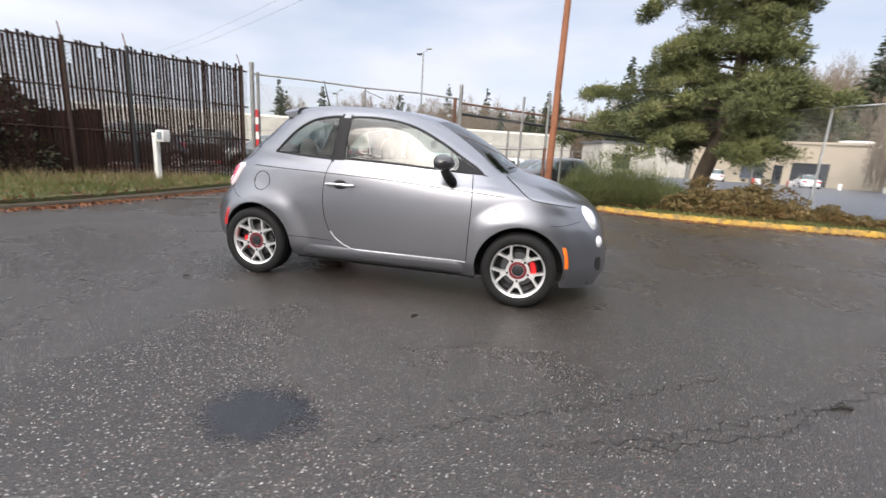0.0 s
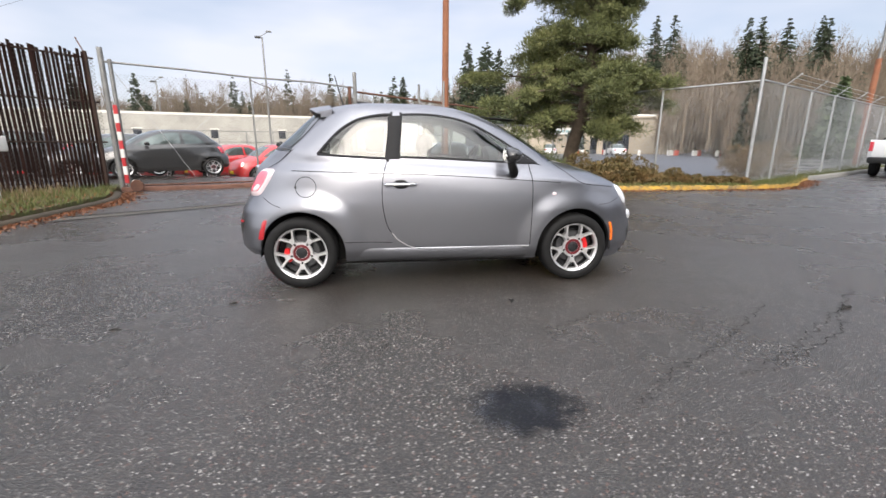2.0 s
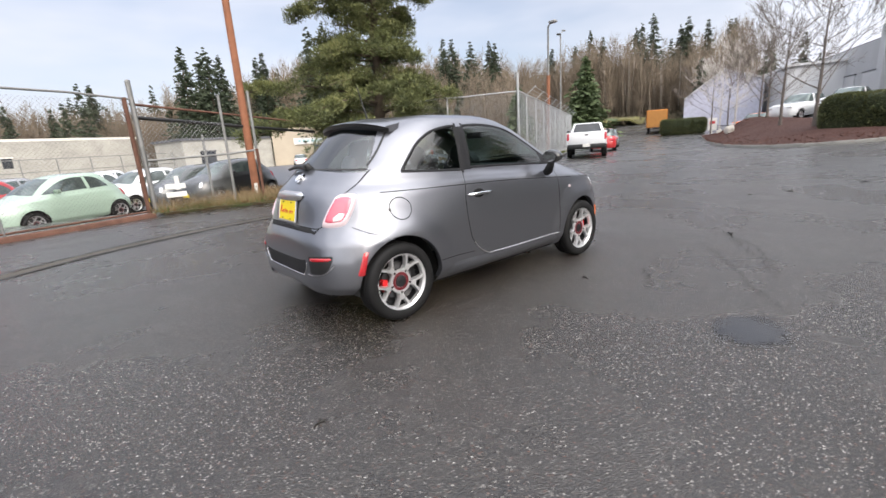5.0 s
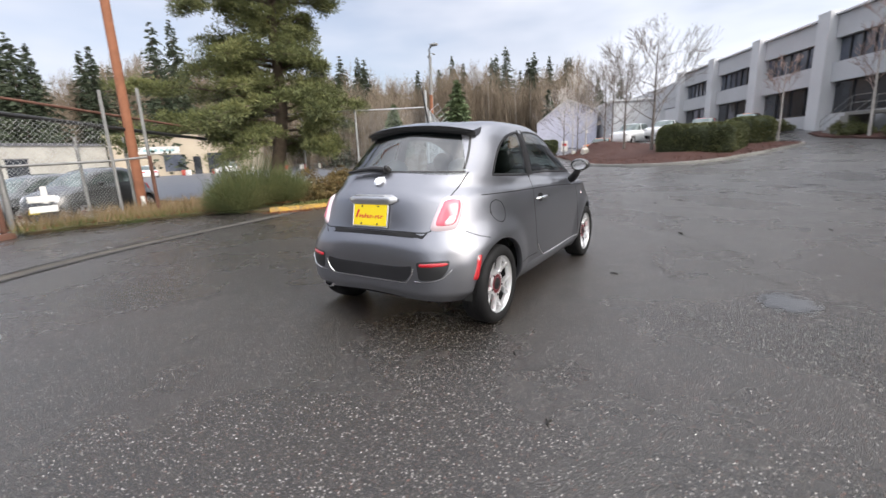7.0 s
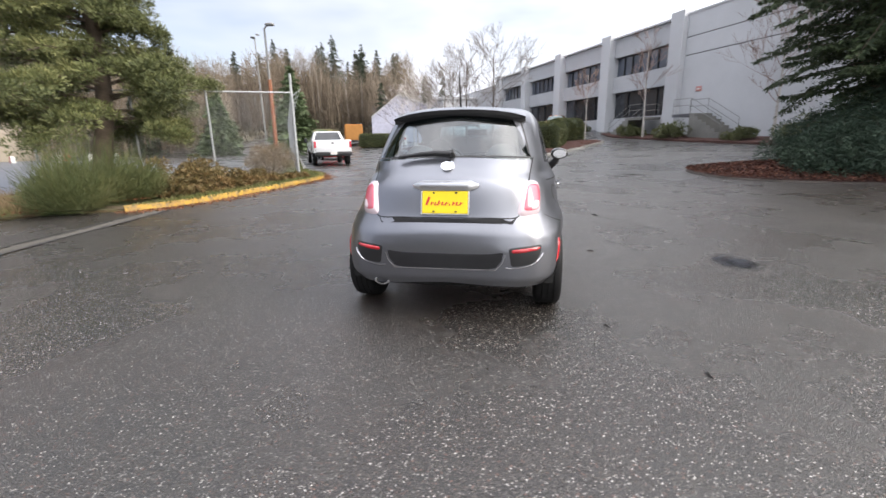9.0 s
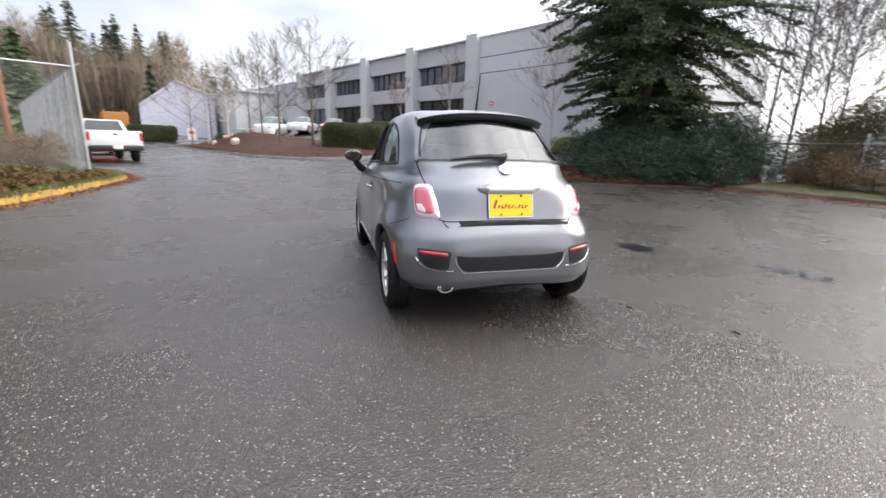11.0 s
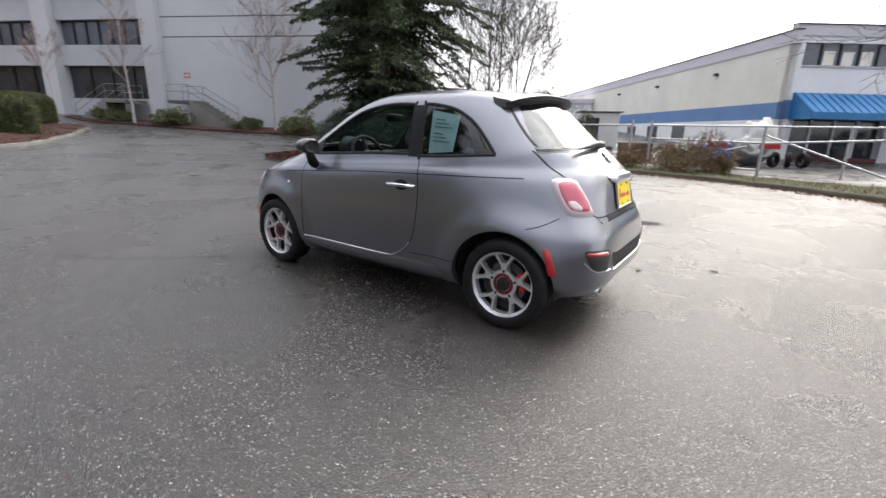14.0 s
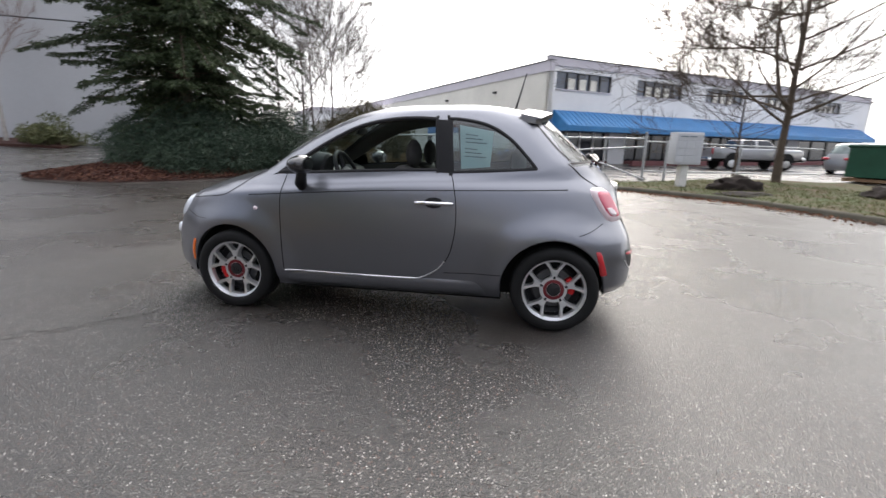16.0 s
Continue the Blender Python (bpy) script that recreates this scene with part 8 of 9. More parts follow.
def add_blue_building():
    o, f = Vector((-2.9, -26.0, 0)), Vector((-0.82, -0.573, 0))
    g = Vector((0.573, -0.82, 0))
    b = thing("workshop_building", pose(0, 0, 0), "white two-storey workshop with a blue band and a blue metal awning", "building")

    def put(name, mat, d, s0, s1, t0, t1, z0, z1, parent=b, label=""):
        n = -g if d is f else -f
        p = [o + d * s + n * t for s, t in ((s0, t0), (s1, t0), (s1, t1), (s0, t1))]
        return part(name, prism([(q.x, q.y) for q in p], z0, z1), mat, parent, label)

    # front: upper wall pierced by window strips, band, ground floor
    wins = [0.55, 7.75, 15.4, 23.2, 31.4]
    put("upper_wall", WALL_WHITE, f, 0, 42, -0.3, 0, 3.1, 4.75)
    put("upper_wall", WALL_WHITE, f, 0, 42, -0.3, 0, 5.80, 6.1)
    edges = [0.0] + [v for w in wins for v in (w, w + 4.75)] + [42.0]
    for a, c in zip(edges[::2], edges[1::2]):
        if c - a > 0.01:
            put("wall_pier", WALL_WHITE, f, a, c, -0.3, 0, 4.75, 5.80)
    for w in wins:
        win = put("window", WINDOW_BLUE, f, w, w + 4.75, -0.26, -0.16, 4.75, 5.80, b, "dark strip window with pale blinds")
        for i in range(6):
            m = w + 4.75 * i / 5
            put("mullion", BLACK_TRIM, f, m - 0.04, m + 0.04, -0.16, -0.08, 4.75, 5.80, win)
        for i in (1, 2, 3):
            put("blind", WALL_CREAM, f, w + 4.75 * i / 5 + 0.15, w + 4.75 * (i + 0.75) / 5, -0.158, -0.145, 4.80, 5.45, win)
        part("window_sill", prism([(q.x, q.y) for q in (o + f * w, o + f * (w + 4.75), o + f * (w + 4.75) - g * 0.06, o + f * w - g * 0.06)], 4.69, 4.75), WALL_LILAC, win)
    put("fascia", WALL_LILAC, f, -0.08, 42, -0.3, 0.06, 6.1, 6.6)
    put("fascia_drip", ROOF_DARK, f, -0.1, 42, -0.3, 0.10, 6.6, 6.66)
    put("blue_band", WALL_BLUE, f, 0, 42, -0.3, 0, 2.15, 3.1)
    put("ground_wall", WALL_WHITE, f, 0, 0.75, -0.3, 0, -0.2, 2.15)
    piers = [0.75, 5.6, 7.2, 13.3, 14.6, 20, 21.5, 28, 30, 41.4]
    for i, (a, c) in enumerate(zip(piers, piers[1:])):
        if i % 2:
            put("wall_pier", WALL_WHITE, f, a, c, -0.3, 0, -0.2, 2.15)
        else:
            sh = put("shopfront", WINDOW_DARK, f, a, c, -0.5, -0.35, 0.25, 2.15, b, "dark shopfront glazing")
            for m in np.arange(a, c + 0.1, (c - a) / 4):
                put("mullion", BLACK_TRIM if i else WALL_WHITE, f, m - 0.05, m + 0.05, -0.35, -0.26, 0.25, 2.15, sh)
            put("plinth", MAROON, f, a, c, -0.4, -0.02, -0.2, 0.25, sh)
    put("planter_wall", MAROON, f, 6, 41, 1.6, 1.9, -0.3, 0.32, b, "maroon low wall")
    # awning: sloping ribbed sheet
    n = -g
    bm = bmesh.new()
    p = [o + f * 0.45 + n * 0.02 + Vector((0, 0, 3.45)), o + f * 41 + n * 0.02 + Vector((0, 0, 3.45)), o + f * 41 + n * 1.5 + Vector((0, 0, 2.45)), o + f * 0.45 + n * 1.5 + Vector((0, 0, 2.45))]
    q = [v + Vector((0, 0, -0.05)) for v in p]
    hi, lo = [bm.verts.new(v) for v in p], [bm.verts.new(v) for v in q]
    bm.faces.new(hi)
    bm.faces.new(lo[::-1])
    for i in range(4):
        bm.faces.new((hi[i], lo[i], lo[(i + 1) % 4], hi[(i + 1) % 4]))
    bmesh.ops.recalc_face_normals(bm, faces=bm.faces)
    aw = part("awning", bm, AWNING, b, "blue ribbed metal awning")
    for k in range(102):
        s_ = 0.5 + k * 0.40
        part("awning_rib", tube([o + f * s_ + n * 0.04 + Vector((0, 0, 3.47)), o + f * s_ + n * 1.5 + Vector((0, 0, 2.48))], 0.022, 4, False), AWNING, aw)
    put("awning_valance", AWNING, f, 0.45, 41, 1.46, 1.52, 2.15, 2.47, aw)
    for s_ in (0.45, 41.0):
        tri = bmesh.new()
        vs = [tri.verts.new(o + f * s_ + n * t + Vector((0, 0, z))) for t, z in ((0.0, 3.45), (1.5, 2.45), (1.5, 2.15), (0.0, 2.15))]
        tri.faces.new(vs)
        part("awning_end", tri, AWNING, aw)
    # long side wall
    put("side_wall", WALL_CREAM, g, 0, 48, -0.3, 0, 3.0, 5.75)
    put("side_fascia", WALL_LILAC, g, -0.08, 48, -0.3, 0.06, 5.75, 6.35)
    put("roof_edge", ROOF_DARK, g, -0.1, 48, -0.3, 0.10, 6.35, 6.42)
    put("side_band", WALL_BLUE, g, 0, 48, -0.3, 0, 2.15, 3.0)
    put("side_wall", WALL_WHITE, g, 0, 48, -0.3, 0, -0.3, 2.15)
    for k in range(5):
        w = put("side_window", WINDOW_DARK, g, 9 + k * 4.2, 10.8 + k * 4.2, -0.02, 0.02, 0.9, 1.9)
        put("window_frame", WALL_LILAC, g, 8.9 + k * 4.2, 10.9 + k * 4.2, -0.02, 0.05, 1.9, 2.0, w)
    for k in range(4):
        put("wall_lamp", BLACK_TRIM, g, 6 + k * 8, 6.25 + k * 8, 0.0, 0.22, 4.9, 5.05)
    put("roof", ROOF_DARK, f, 0, 42, -48, -0.3, 6.0, 6.2)
    put("back_wall", WALL_CREAM, f, 0, 42, -48.3, -48, -0.3, 6.2)
    put("far_wall", WALL_CREAM, g, 0, 48, -42.3, -42, -0.3, 6.2)
    # lower wing at the far end of the side wall
    wing = thing("low_wing", pose(0, 0, 0), "low white shed at the end of the workshop", "shed")
    put("wall", WALL_WHITE, g, 30, 46, 0.1, 9, -0.2, 4.6, wing)
    put("roof", WALL_LILAC, g, 29.8, 46.2, 0.0, 9.2, 4.6, 5.0, wing)
    ct = thing("white_container", pose(5.6, -23.6, gz(5.6, -23.6), 0, 0, 25) @ Matrix.Scale(0.8, 4), "white storage cabin inside the workshop fence", "container")
    part("cabin", box((2.6, 2.2, 2.3), (0, 0, 1.2), 0.03), WHITE_PAINT, ct)
    part("cabin_roof", box((3.0, 2.5, 0.08), (0, 0, 2.42), 0.02), GALV_DULL, ct)
    part("cabin_door", box((0.9, 0.05, 1.9), (0.5, 1.12, 1.05), 0.01), WINDOW_DARK, ct)


add_blue_building()


def shed(name, pts, z0, z1, mat, roof, label, windows=(), bars=None):
    """A plain long building over a plan outline with a roof edge; windows as (edge, from, to, z0, z1)."""
    b = thing(name, pose(0, 0, 0), label, "building")
    part("wall", prism(pts, z0, z1), mat, b)
    big = [Vector((x, y, 0)) for x, y in pts]
    c = sum(big, Vector()) / len(big)
    rim = [(q.x, q.y) for q in (c + (v - c) * (1 + 0.35 / (v - c).length) for v in big)]
    part("roof", prism(rim, z1, z1 + 0.28), roof, b)
    for k, s0, s1, a, e, m, nm in windows:
        p, q = big[k], big[(k + 1) % len(big)]
        d = (q - p).normalized()
        n = Vector((d.y, -d.x, 0))
        if n.dot(p - c) < 0:
            n = -n
        w = [p + d * s0 + n * 0.04, p + d * s1 + n * 0.04, p + d * s1 - n * 0.1, p + d * s0 - n * 0.1]
        win = part(nm, prism([(v.x, v.y) for v in w], a, e), m, b)
        fr = [p + d * (s0 - 0.12) + n * 0.08, p + d * (s1 + 0.12) + n * 0.08, p + d * (s1 + 0.12), p + d * (s0 - 0.12)]
        part("window_head", prism([(v.x, v.y) for v in fr], e, e + 0.14), roof, win)
    return b


yz = gz(-15, 64)
shed("long_warehouse", [(-62, 44), (4.5, 70.5), (1, 80), (-66, 54)], yz - 0.5, 4.6, WALL_OFFWHITE, WALL_CREAM, "long off-white warehouse behind the car yard",
     [(0, 6 + 8.6 * k, 6.9 + 8.6 * k, 1.7, 2.8, WINDOW_DARK, "window") for k in range(7)])
shed("fence_shed", [(8, 58), (20, 62), (18, 69), (6, 65)], -1.5, 3.6, WALL_OFFWHITE, ROOF_DARK, "low pale shed behind the car yard", [(0, 2, 4, 0.4, 2.2, WINDOW_DARK, "door_opening")])
shed("beige_building", [(20, 61.5), (37.6, 52.6), (48.5, 59), (33, 70)], -0.9, 4.55, WALL_BEIGE, WALL_BEIGE, "beige flat-roofed building across the yard",
     [(0, 5.6, 8.0, 0.2, 2.3, WINDOW_BLUE, "window"), (0, 10.6, 14.0, -0.2, 2.4, WINDOW_DARK, "window"), (0, 8.9, 9.8, -0.5, 2.0, WINDOW_DARK, "door_opening"), (1, 6, 7.2, -0.5, 1.9, WINDOW_DARK, "door_opening")])
part("rooftop_unit", box((3.0, 1.6, 0.7), (36, 58, 4.9), 0.2, None, 2), WHITE_PAINT)
tagged(bpy.data.objects["rooftop_unit"], "white rounded rooftop unit on the beige building", "roof unit")
SIGN_TEAL = worn("faded_teal_letters", (0.30, 0.46, 0.48), 0.7)
sg = thing("shop_sign", pose(24.6, 59.0, 2.9, 0, 0, -27), "white signboard with faded teal bars on the beige building", "sign")
part("board", box((4.6, 0.12, 0.9), (0, 0, 0), 0.02), WHITE_PAINT, sg)
for k in range(6):
    part("sign_bar", box((0.42, 0.03, 0.35), (-1.5 + k * 0.6, -0.075, 0), 0.01), SIGN_TEAL, sg)
# pale steel sheds beyond the island
gs = thing("gabled_shed", pose(0, 0, 0), "pale lilac-grey gabled steel shed beyond the island", "building")
GA, GD = Vector((66.5, 24.4, 0)), Vector((0.27, -0.963, 0))
bm = bmesh.new()
ends = []
for back in (0.0, 16.0):
    o = GA + Vector((0.963, 0.27, 0)) * back
    ends.append([bm.verts.new(o + GD * w + Vector((0, 0, z))) for w, z in ((0, 0.0), (0, 4.9), (4.6, 8.4), (9.2, 6.7), (9.2, 0.0))])
bm.faces.new(ends[0])
bm.faces.new(ends[1][::-1])
for i in (0, 3):
    bm.faces.new((ends[0][i], ends[1][i], ends[1][i + 1], ends[0][i + 1]))
bmesh.ops.recalc_face_normals(bm, faces=bm.faces)
part("wall", bm, worn("pale_lilac_steel_wall", (0.44, 0.45, 0.55), 0.6), gs)
for i in (1, 2):
    a0, a1 = (0, 4.9, 4.6, 8.4) if i == 1 else (4.6, 8.4, 9.2, 6.7), Vector((0.963, 0.27, 0))
    bm = bmesh.new()
    lo = [GA + a1 * (-0.3) + GD * a0[0] + Vector((0, 0, a0[1])), GA + a1 * (-0.3) + GD * a0[2] + Vector((0, 0, a0[3])), GA + a1 * 16.3 + GD * a0[2] + Vector((0, 0, a0[3])), GA + a1 * 16.3 + GD * a0[0] + Vector((0, 0, a0[1]))]
    v0, v1 = [bm.verts.new(v + Vector((0, 0, 0.01))) for v in lo], [bm.verts.new(v + Vector((0, 0, 0.2))) for v in lo]
    bm.faces.new(v0[::-1])
    bm.faces.new(v1)
    for j in range(4):
        bm.faces.new((v0[j], v0[(j + 1) % 4], v1[(j + 1) % 4], v1[j]))
    bmesh.ops.recalc_face_normals(bm, faces=bm.faces)
    part("roof", bm, WALL_PALE, gs)
shed("steel_shed", [(64, 12), (67, 5), (84, 12), (80, 20)], 0, 7.2, WALL_PALE, WALL_PALE, "white steel shed beyond the island")

# hedges on the island
def hedge(pts, h, label):
    z0 = min(gz(x, y) for x, y in pts) + 0.15
    hd = thing("clipped_hedge", pose(pts[0][0], pts[0][1], z0), label, "hedge", "hedges on the island")
    local = [(x - pts[0][0], y - pts[0][1]) for x, y in pts]
    inner = prism(local, 0.0, h)
    bmesh.ops.bevel(inner, geom=list(inner.edges), offset=min(0.42, h * 0.3), segments=4, profile=0.5, affect="EDGES")
    bmesh.ops.triangulate(inner, faces=inner.faces)
    tri = np.array([[v.co[:] for v in f.verts] for f in inner.faces])
    nrm = np.array([f.normal[:] for f in inner.faces])
    area = np.array([f.calc_area() for f in inner.faces])
    n = int(area.sum() * 900)
    pick = RNG.choice(len(tri), n, p=area / area.sum())
    r1, r2 = np.sqrt(RNG.random((n, 1))), RNG.random((n, 1))
    at = tri[pick, 0] * (1 - r1) + tri[pick, 1] * r1 * (1 - r2) + tri[pick, 2] * r1 * r2
    at += np.array([0.07 * noise.noise(Vector(p) * 1.7) for p in at])[:, None] * nrm[pick]
    # added solid core, coloured dark for the shade between the leaves
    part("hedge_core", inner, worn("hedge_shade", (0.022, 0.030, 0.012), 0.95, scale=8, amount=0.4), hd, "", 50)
    foliage("crown", at - nrm[pick] * 0.03, at + (nrm[pick] * 0.7 + unit(n) * 0.8) * 0.07, 0.045, HEDGE, hd)


random.seed(5)
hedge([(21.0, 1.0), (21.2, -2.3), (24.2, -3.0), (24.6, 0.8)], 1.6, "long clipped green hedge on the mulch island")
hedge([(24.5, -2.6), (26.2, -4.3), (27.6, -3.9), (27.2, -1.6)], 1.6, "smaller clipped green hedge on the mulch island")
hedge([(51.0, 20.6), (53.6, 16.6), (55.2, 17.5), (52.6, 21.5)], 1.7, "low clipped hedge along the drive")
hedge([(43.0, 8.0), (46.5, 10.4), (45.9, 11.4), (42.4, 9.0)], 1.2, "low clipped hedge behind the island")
for k, (x, y, s) in enumerate(((29.3, 6.7, 0.62), (35.2, 9.2, 0.5))):
    bm = bmesh.new()
    bmesh.ops.create_icosphere(bm, subdivisions=3, radius=0.42 * s)
    for v in bm.verts:
        v.co += v.co.normalized() * (0.22 * noise.noise(v.co / s * 2.6 + Vector((k, 0, 0))) + 0.08 * noise.noise(v.co / s * 8)) * s
        v.co.z *= 1.05
        v.co.x *= 0.7
    ob = part("boulder", bm, STONE, smooth=40)
    ob.matrix_world = pose(x, y, gz(x, y) + 0.26 * s + 0.42, 12, 8, 30)
    tagged(ob, "pale upright boulder in the bark mulch", "boulder", "boulders on the island")
sgn = thing("island_sign", pose(45.2, 13.2, gz(45.2, 13.2) + 0.1, 0, 0, 20) @ Matrix.Scale(1.5, 4), "small white notice on a post by the drive", "sign")
part("post", tube([(0, 0, -0.1), (0, 0, 1.1)], 0.04, 8), WHITE_PAINT, sgn)
part("board", box((0.06, 0.5, 0.75), (-0.04, 0, 0.8), 0.01), WHITE_PAINT, sgn)
part("sign_bar", box((0.02, 0.3, 0.18), (-0.075, 0, 0.9), 0.005), RED_PAINT, sgn)

for k, (x, y, h, tr) in enumerate(((23.6, 1.5, 6.0, 0.13), (27.0, 3.6, 5.6, 0.12), (34.3, 8.0, 6.0, 0.11), (38.0, 10.2, 5.6, 0.10), (30.0, 5.0, 5.2, 0.10), (40.5, 10.4, 6.0, 0.10), (44.0, 12.9, 6.2, 0.10), (33.0, 6.2, 5.4, 0.10))):
    bare_tree(x, y, h, "slender leafless tree on the mulch island", 500 + k, BARK_PALE if k in (2, 3) else BARK_GREY, tr * 0.7, 0.24, 3, "trees on the island", 13, 0.42, base=gz(x, y) + 0.25, shrink=0.66, tilt=(0.3, 1.1))
bare_tree(27.0, -4.4, 4.2, "young pale birch in front of the offices", 520, BARK_PALE, 0.055, 0.5, 3, "birches by the offices", 11, 0.26, tilt=(0.6, 1.5), spread=0.45, twig_bark=BARK_TWIG, shrink=0.6, base=gz(27.0, -4.4) + 0.2)
bare_tree(28.45, -8.4, 6.5, "young pale birch in front of the offices", 521, BARK_PALE, 0.075, 0.35, 3, "birches by the offices", 14, 0.24, tilt=(0.6, 1.5), spread=0.45, twig_bark=BARK_TWIG, shrink=0.6)
bare_tree(20.9, -12.75, 8.2, "young pale birch against the blank wall", 522, BARK_PALE, 0.075, 0.22, 3, "birches by the offices", 22, 0.24, tilt=(0.5, 1.4), spread=0.45, twig_bark=BARK_TWIG, shrink=0.62)
# bare trees behind the fir
for k, (x, y, h) in enumerate(((9.0, -16.6, 8.4), (10.8, -17.6, 9.2), (7.9, -17.4, 5.6), (9.6, -19.0, 8.0))):
    bare_tree(x, y, h, "large leafless tree behind the fir", 540 + k, BARK_GREY, 0.065, 0.06, 3, "bare trees behind the fir", 26, 0.37, tilt=(0.4, 1.4), twig_bark=BARK_GREY, up=0.15, shrink=0.74, spread=0.6)
for k, (x, y, r, h) in enumerate(((5.35, -15.1, 1.45, 3.0), (6.9, -16.2, 1.2, 2.7), (3.9, -15.6, 0.75, 1.9))):
    shrub("scrubby_bush", x, y, (r, r, h), 15000, 0.14, 0.020, leafy("olive_scrub_%d" % k, (0.036, 0.034, 0.016), (0.080, 0.072, 0.034), (0.145, 0.118, 0.062)), "tall olive-brown scrub behind the workshop fence", "shrub", 0.3, None, 0, 40, 560 + k, "scrub behind the fence")

for k, (x, y, r, h) in enumerate(((6.3, -13.75, 0.55, 0.75), (5.2, -13.8, 0.7, 1.05), (4.3, -13.9, 0.5, 0.8), (3.3, -14.0, 0.45, 0.6), (5.8, -14.0, 0.5, 1.3), (1.3, -13.7, 0.5, 0.75), (0.2, -13.6, 0.55, 0.9), (-1.4, -13.2, 0.4, 0.45))):
    shrub("dry_weeds", x, y, (r, r * 0.7, h), 2200, 0.20, 0.012, DEADGRASS, "dry brown weeds at the foot of the pipe fence", "weeds", 0.6, None, 0, 16, 700 + k, "weeds along the pipe fence")

# large bare tree on the south verge and its neighbour
bare_tree(-10.35, -14.0, 10.5, "large leafless tree with spreading limbs on the verge", 600, BARK, 0.135, 0.20, 4, "trees on the verge", 42, 0.36, tilt=(-0.05, 0.6), spread=0.6, up=0.10, shrink=0.68, leader=True)
bare_tree(-11.4, -19.5, 7.4, "smaller leafless tree behind the letter boxes", 601, BARK, 0.065, 0.16, 4, "trees on the verge", 40, 0.38, tilt=(0.0, 0.7), shrink=0.66)

# workshop fence, gate, letter boxes, hydrant, dumpster
pf = thing("pipe_fence", pose(0, 0, 0), "low galvanised pipe fence with a bent gate", "fence")
for x, y, h in ((5.0, -14.3, 1.7), (1.6, -14.4, 1.75), (0.9, -14.2, 1.7), (-2.4, -13.6, 1.5), (-5.75, -14.1, 1.8), (-6.6, -14.3, 1.5), (-4.6, -15.6, 1.6), (-10.5, -17.2, 1.4)):
    part("fence_post", post(x, y, h, 0.045), GALV, pf, "", 60)
for a, b in (((8.5, -14.6, 1.5), (1.6, -14.4, 1.55)), ((0.9, -14.2, 1.55), (-5.75, -14.1, 1.55)), ((0.9, -14.2, 1.1), (-2.4, -13.6, 1.05)), ((-2.4, -13.6, 1.05), (-5.75, -14.1, 1.25)), ((0.9, -14.2, 0.25), (-2.4, -13.6, 0.25)), ((-5.75, -14.1, 1.45), (-14.5, -18.6, 1.3)), ((-5.75, -14.1, 0.35), (-14.5, -18.6, 0.2)), ((-2.4, -14.6, 1.3), (-5.6, -13.3, 0.10)), ((0.6, -14.0, 0.2), (-2.0, -13.2, 0.95))):
    part("pipe_rail", tube([a, b], 0.030, 8), GALV, pf, "", 60)
part("chain_link_panel", chain_link((8.5, -14.6), (1.6, -14.4), 0.0, 1.5, 0.085), WIRE, pf)
for x, y in ((-1.2, -14.0), (-2.6, -14.4)):
    part("red_notice", box((0.55, 0.03, 0.16), (x, y, 0.95), 0.01), RED_PAINT, pf, "small red notice")
part("post_base", lathe([(0.0, 0.12), (0.10, 0.12), (0.16, 0.0)], 12, pose(-5.75, -14.1, 0.02)), CONCRETE, pf)

mb = thing("letter_boxes", pose(-6.05, -11.0, 0.05, 0, 0, 8), "pale grey cluster of letter boxes on a pedestal", "mailbox")
part("pedestal", box((0.24, 0.26, 0.72), (0, 0, 0.32), 0.02), WHITE_PAINT, mb, "", 30)
cab = part("cabinet", box((0.80, 0.46, 0.95), (0, 0, 1.17), 0.02, None, 2), WALL_PALE, mb, "", 30)
for i in range(3):
    for j in range(4):
        part("box_door", box((0.235, 0.012, 0.19), (-0.255 + i * 0.255, 0.236, 0.85 + j * 0.215), 0.004), WALL_PALE, cab)
for i in range(2):
    part("box_slot", box((0.22, 0.008, 0.03), (-0.06 + 0.26 * i, 0.246, 1.52), 0.002), PRINT_GREY, cab)

hy = thing("fire_hydrant", pose(2.45, -13.7, 0.08), "squat yellow fire hydrant on the verge", "hydrant")
part("barrel", lathe([(0.0, 0.0), (0.15, 0.0), (0.15, 0.05), (0.105, 0.07), (0.10, 0.40), (0.13, 0.42), (0.13, 0.46), (0.10, 0.50), (0.06, 0.58), (0.03, 0.60), (0.03, 0.66), (0.0, 0.66)], 20), HYDRANT_Y, hy, "", 40)
for a in (0, 90, 180):
    part("nozzle", lathe([(0.055, 0.0), (0.055, 0.16), (0.07, 0.16), (0.07, 0.21), (0.0, 0.22)], 12, pose(0, 0, 0.33, 90, 0, a)), HYDRANT_Y, hy, "", 40)
pd = thing("utility_pedestal", pose(6.85, -13.35, 0.1, 0, 0, 10), "pale blue-green utility pedestal with tape on top", "utility box")
part("case", box((0.20, 0.20, 0.85), (0, 0, 0.40), 0.03, None, 2), worn("pale_green_plastic", (0.36, 0.45, 0.42), 0.6), pd, "", 40)
part("tape", box((0.22, 0.03, 0.10), (0.05, 0, 0.90), 0.01, pose(0, 0, 0, 0, 30, 0)), WHITE_PAINT, pd)

dm = thing("dumpster", pose(-16.3, -17.0, 0.0, 0, 0, 32), "dark green steel dumpster on timber skids", "dumpster")
part("bin", box((3.6, 1.7, 1.25), (0, 0, 0.85), 0.03), GREEN_STEEL, dm, "", 30)
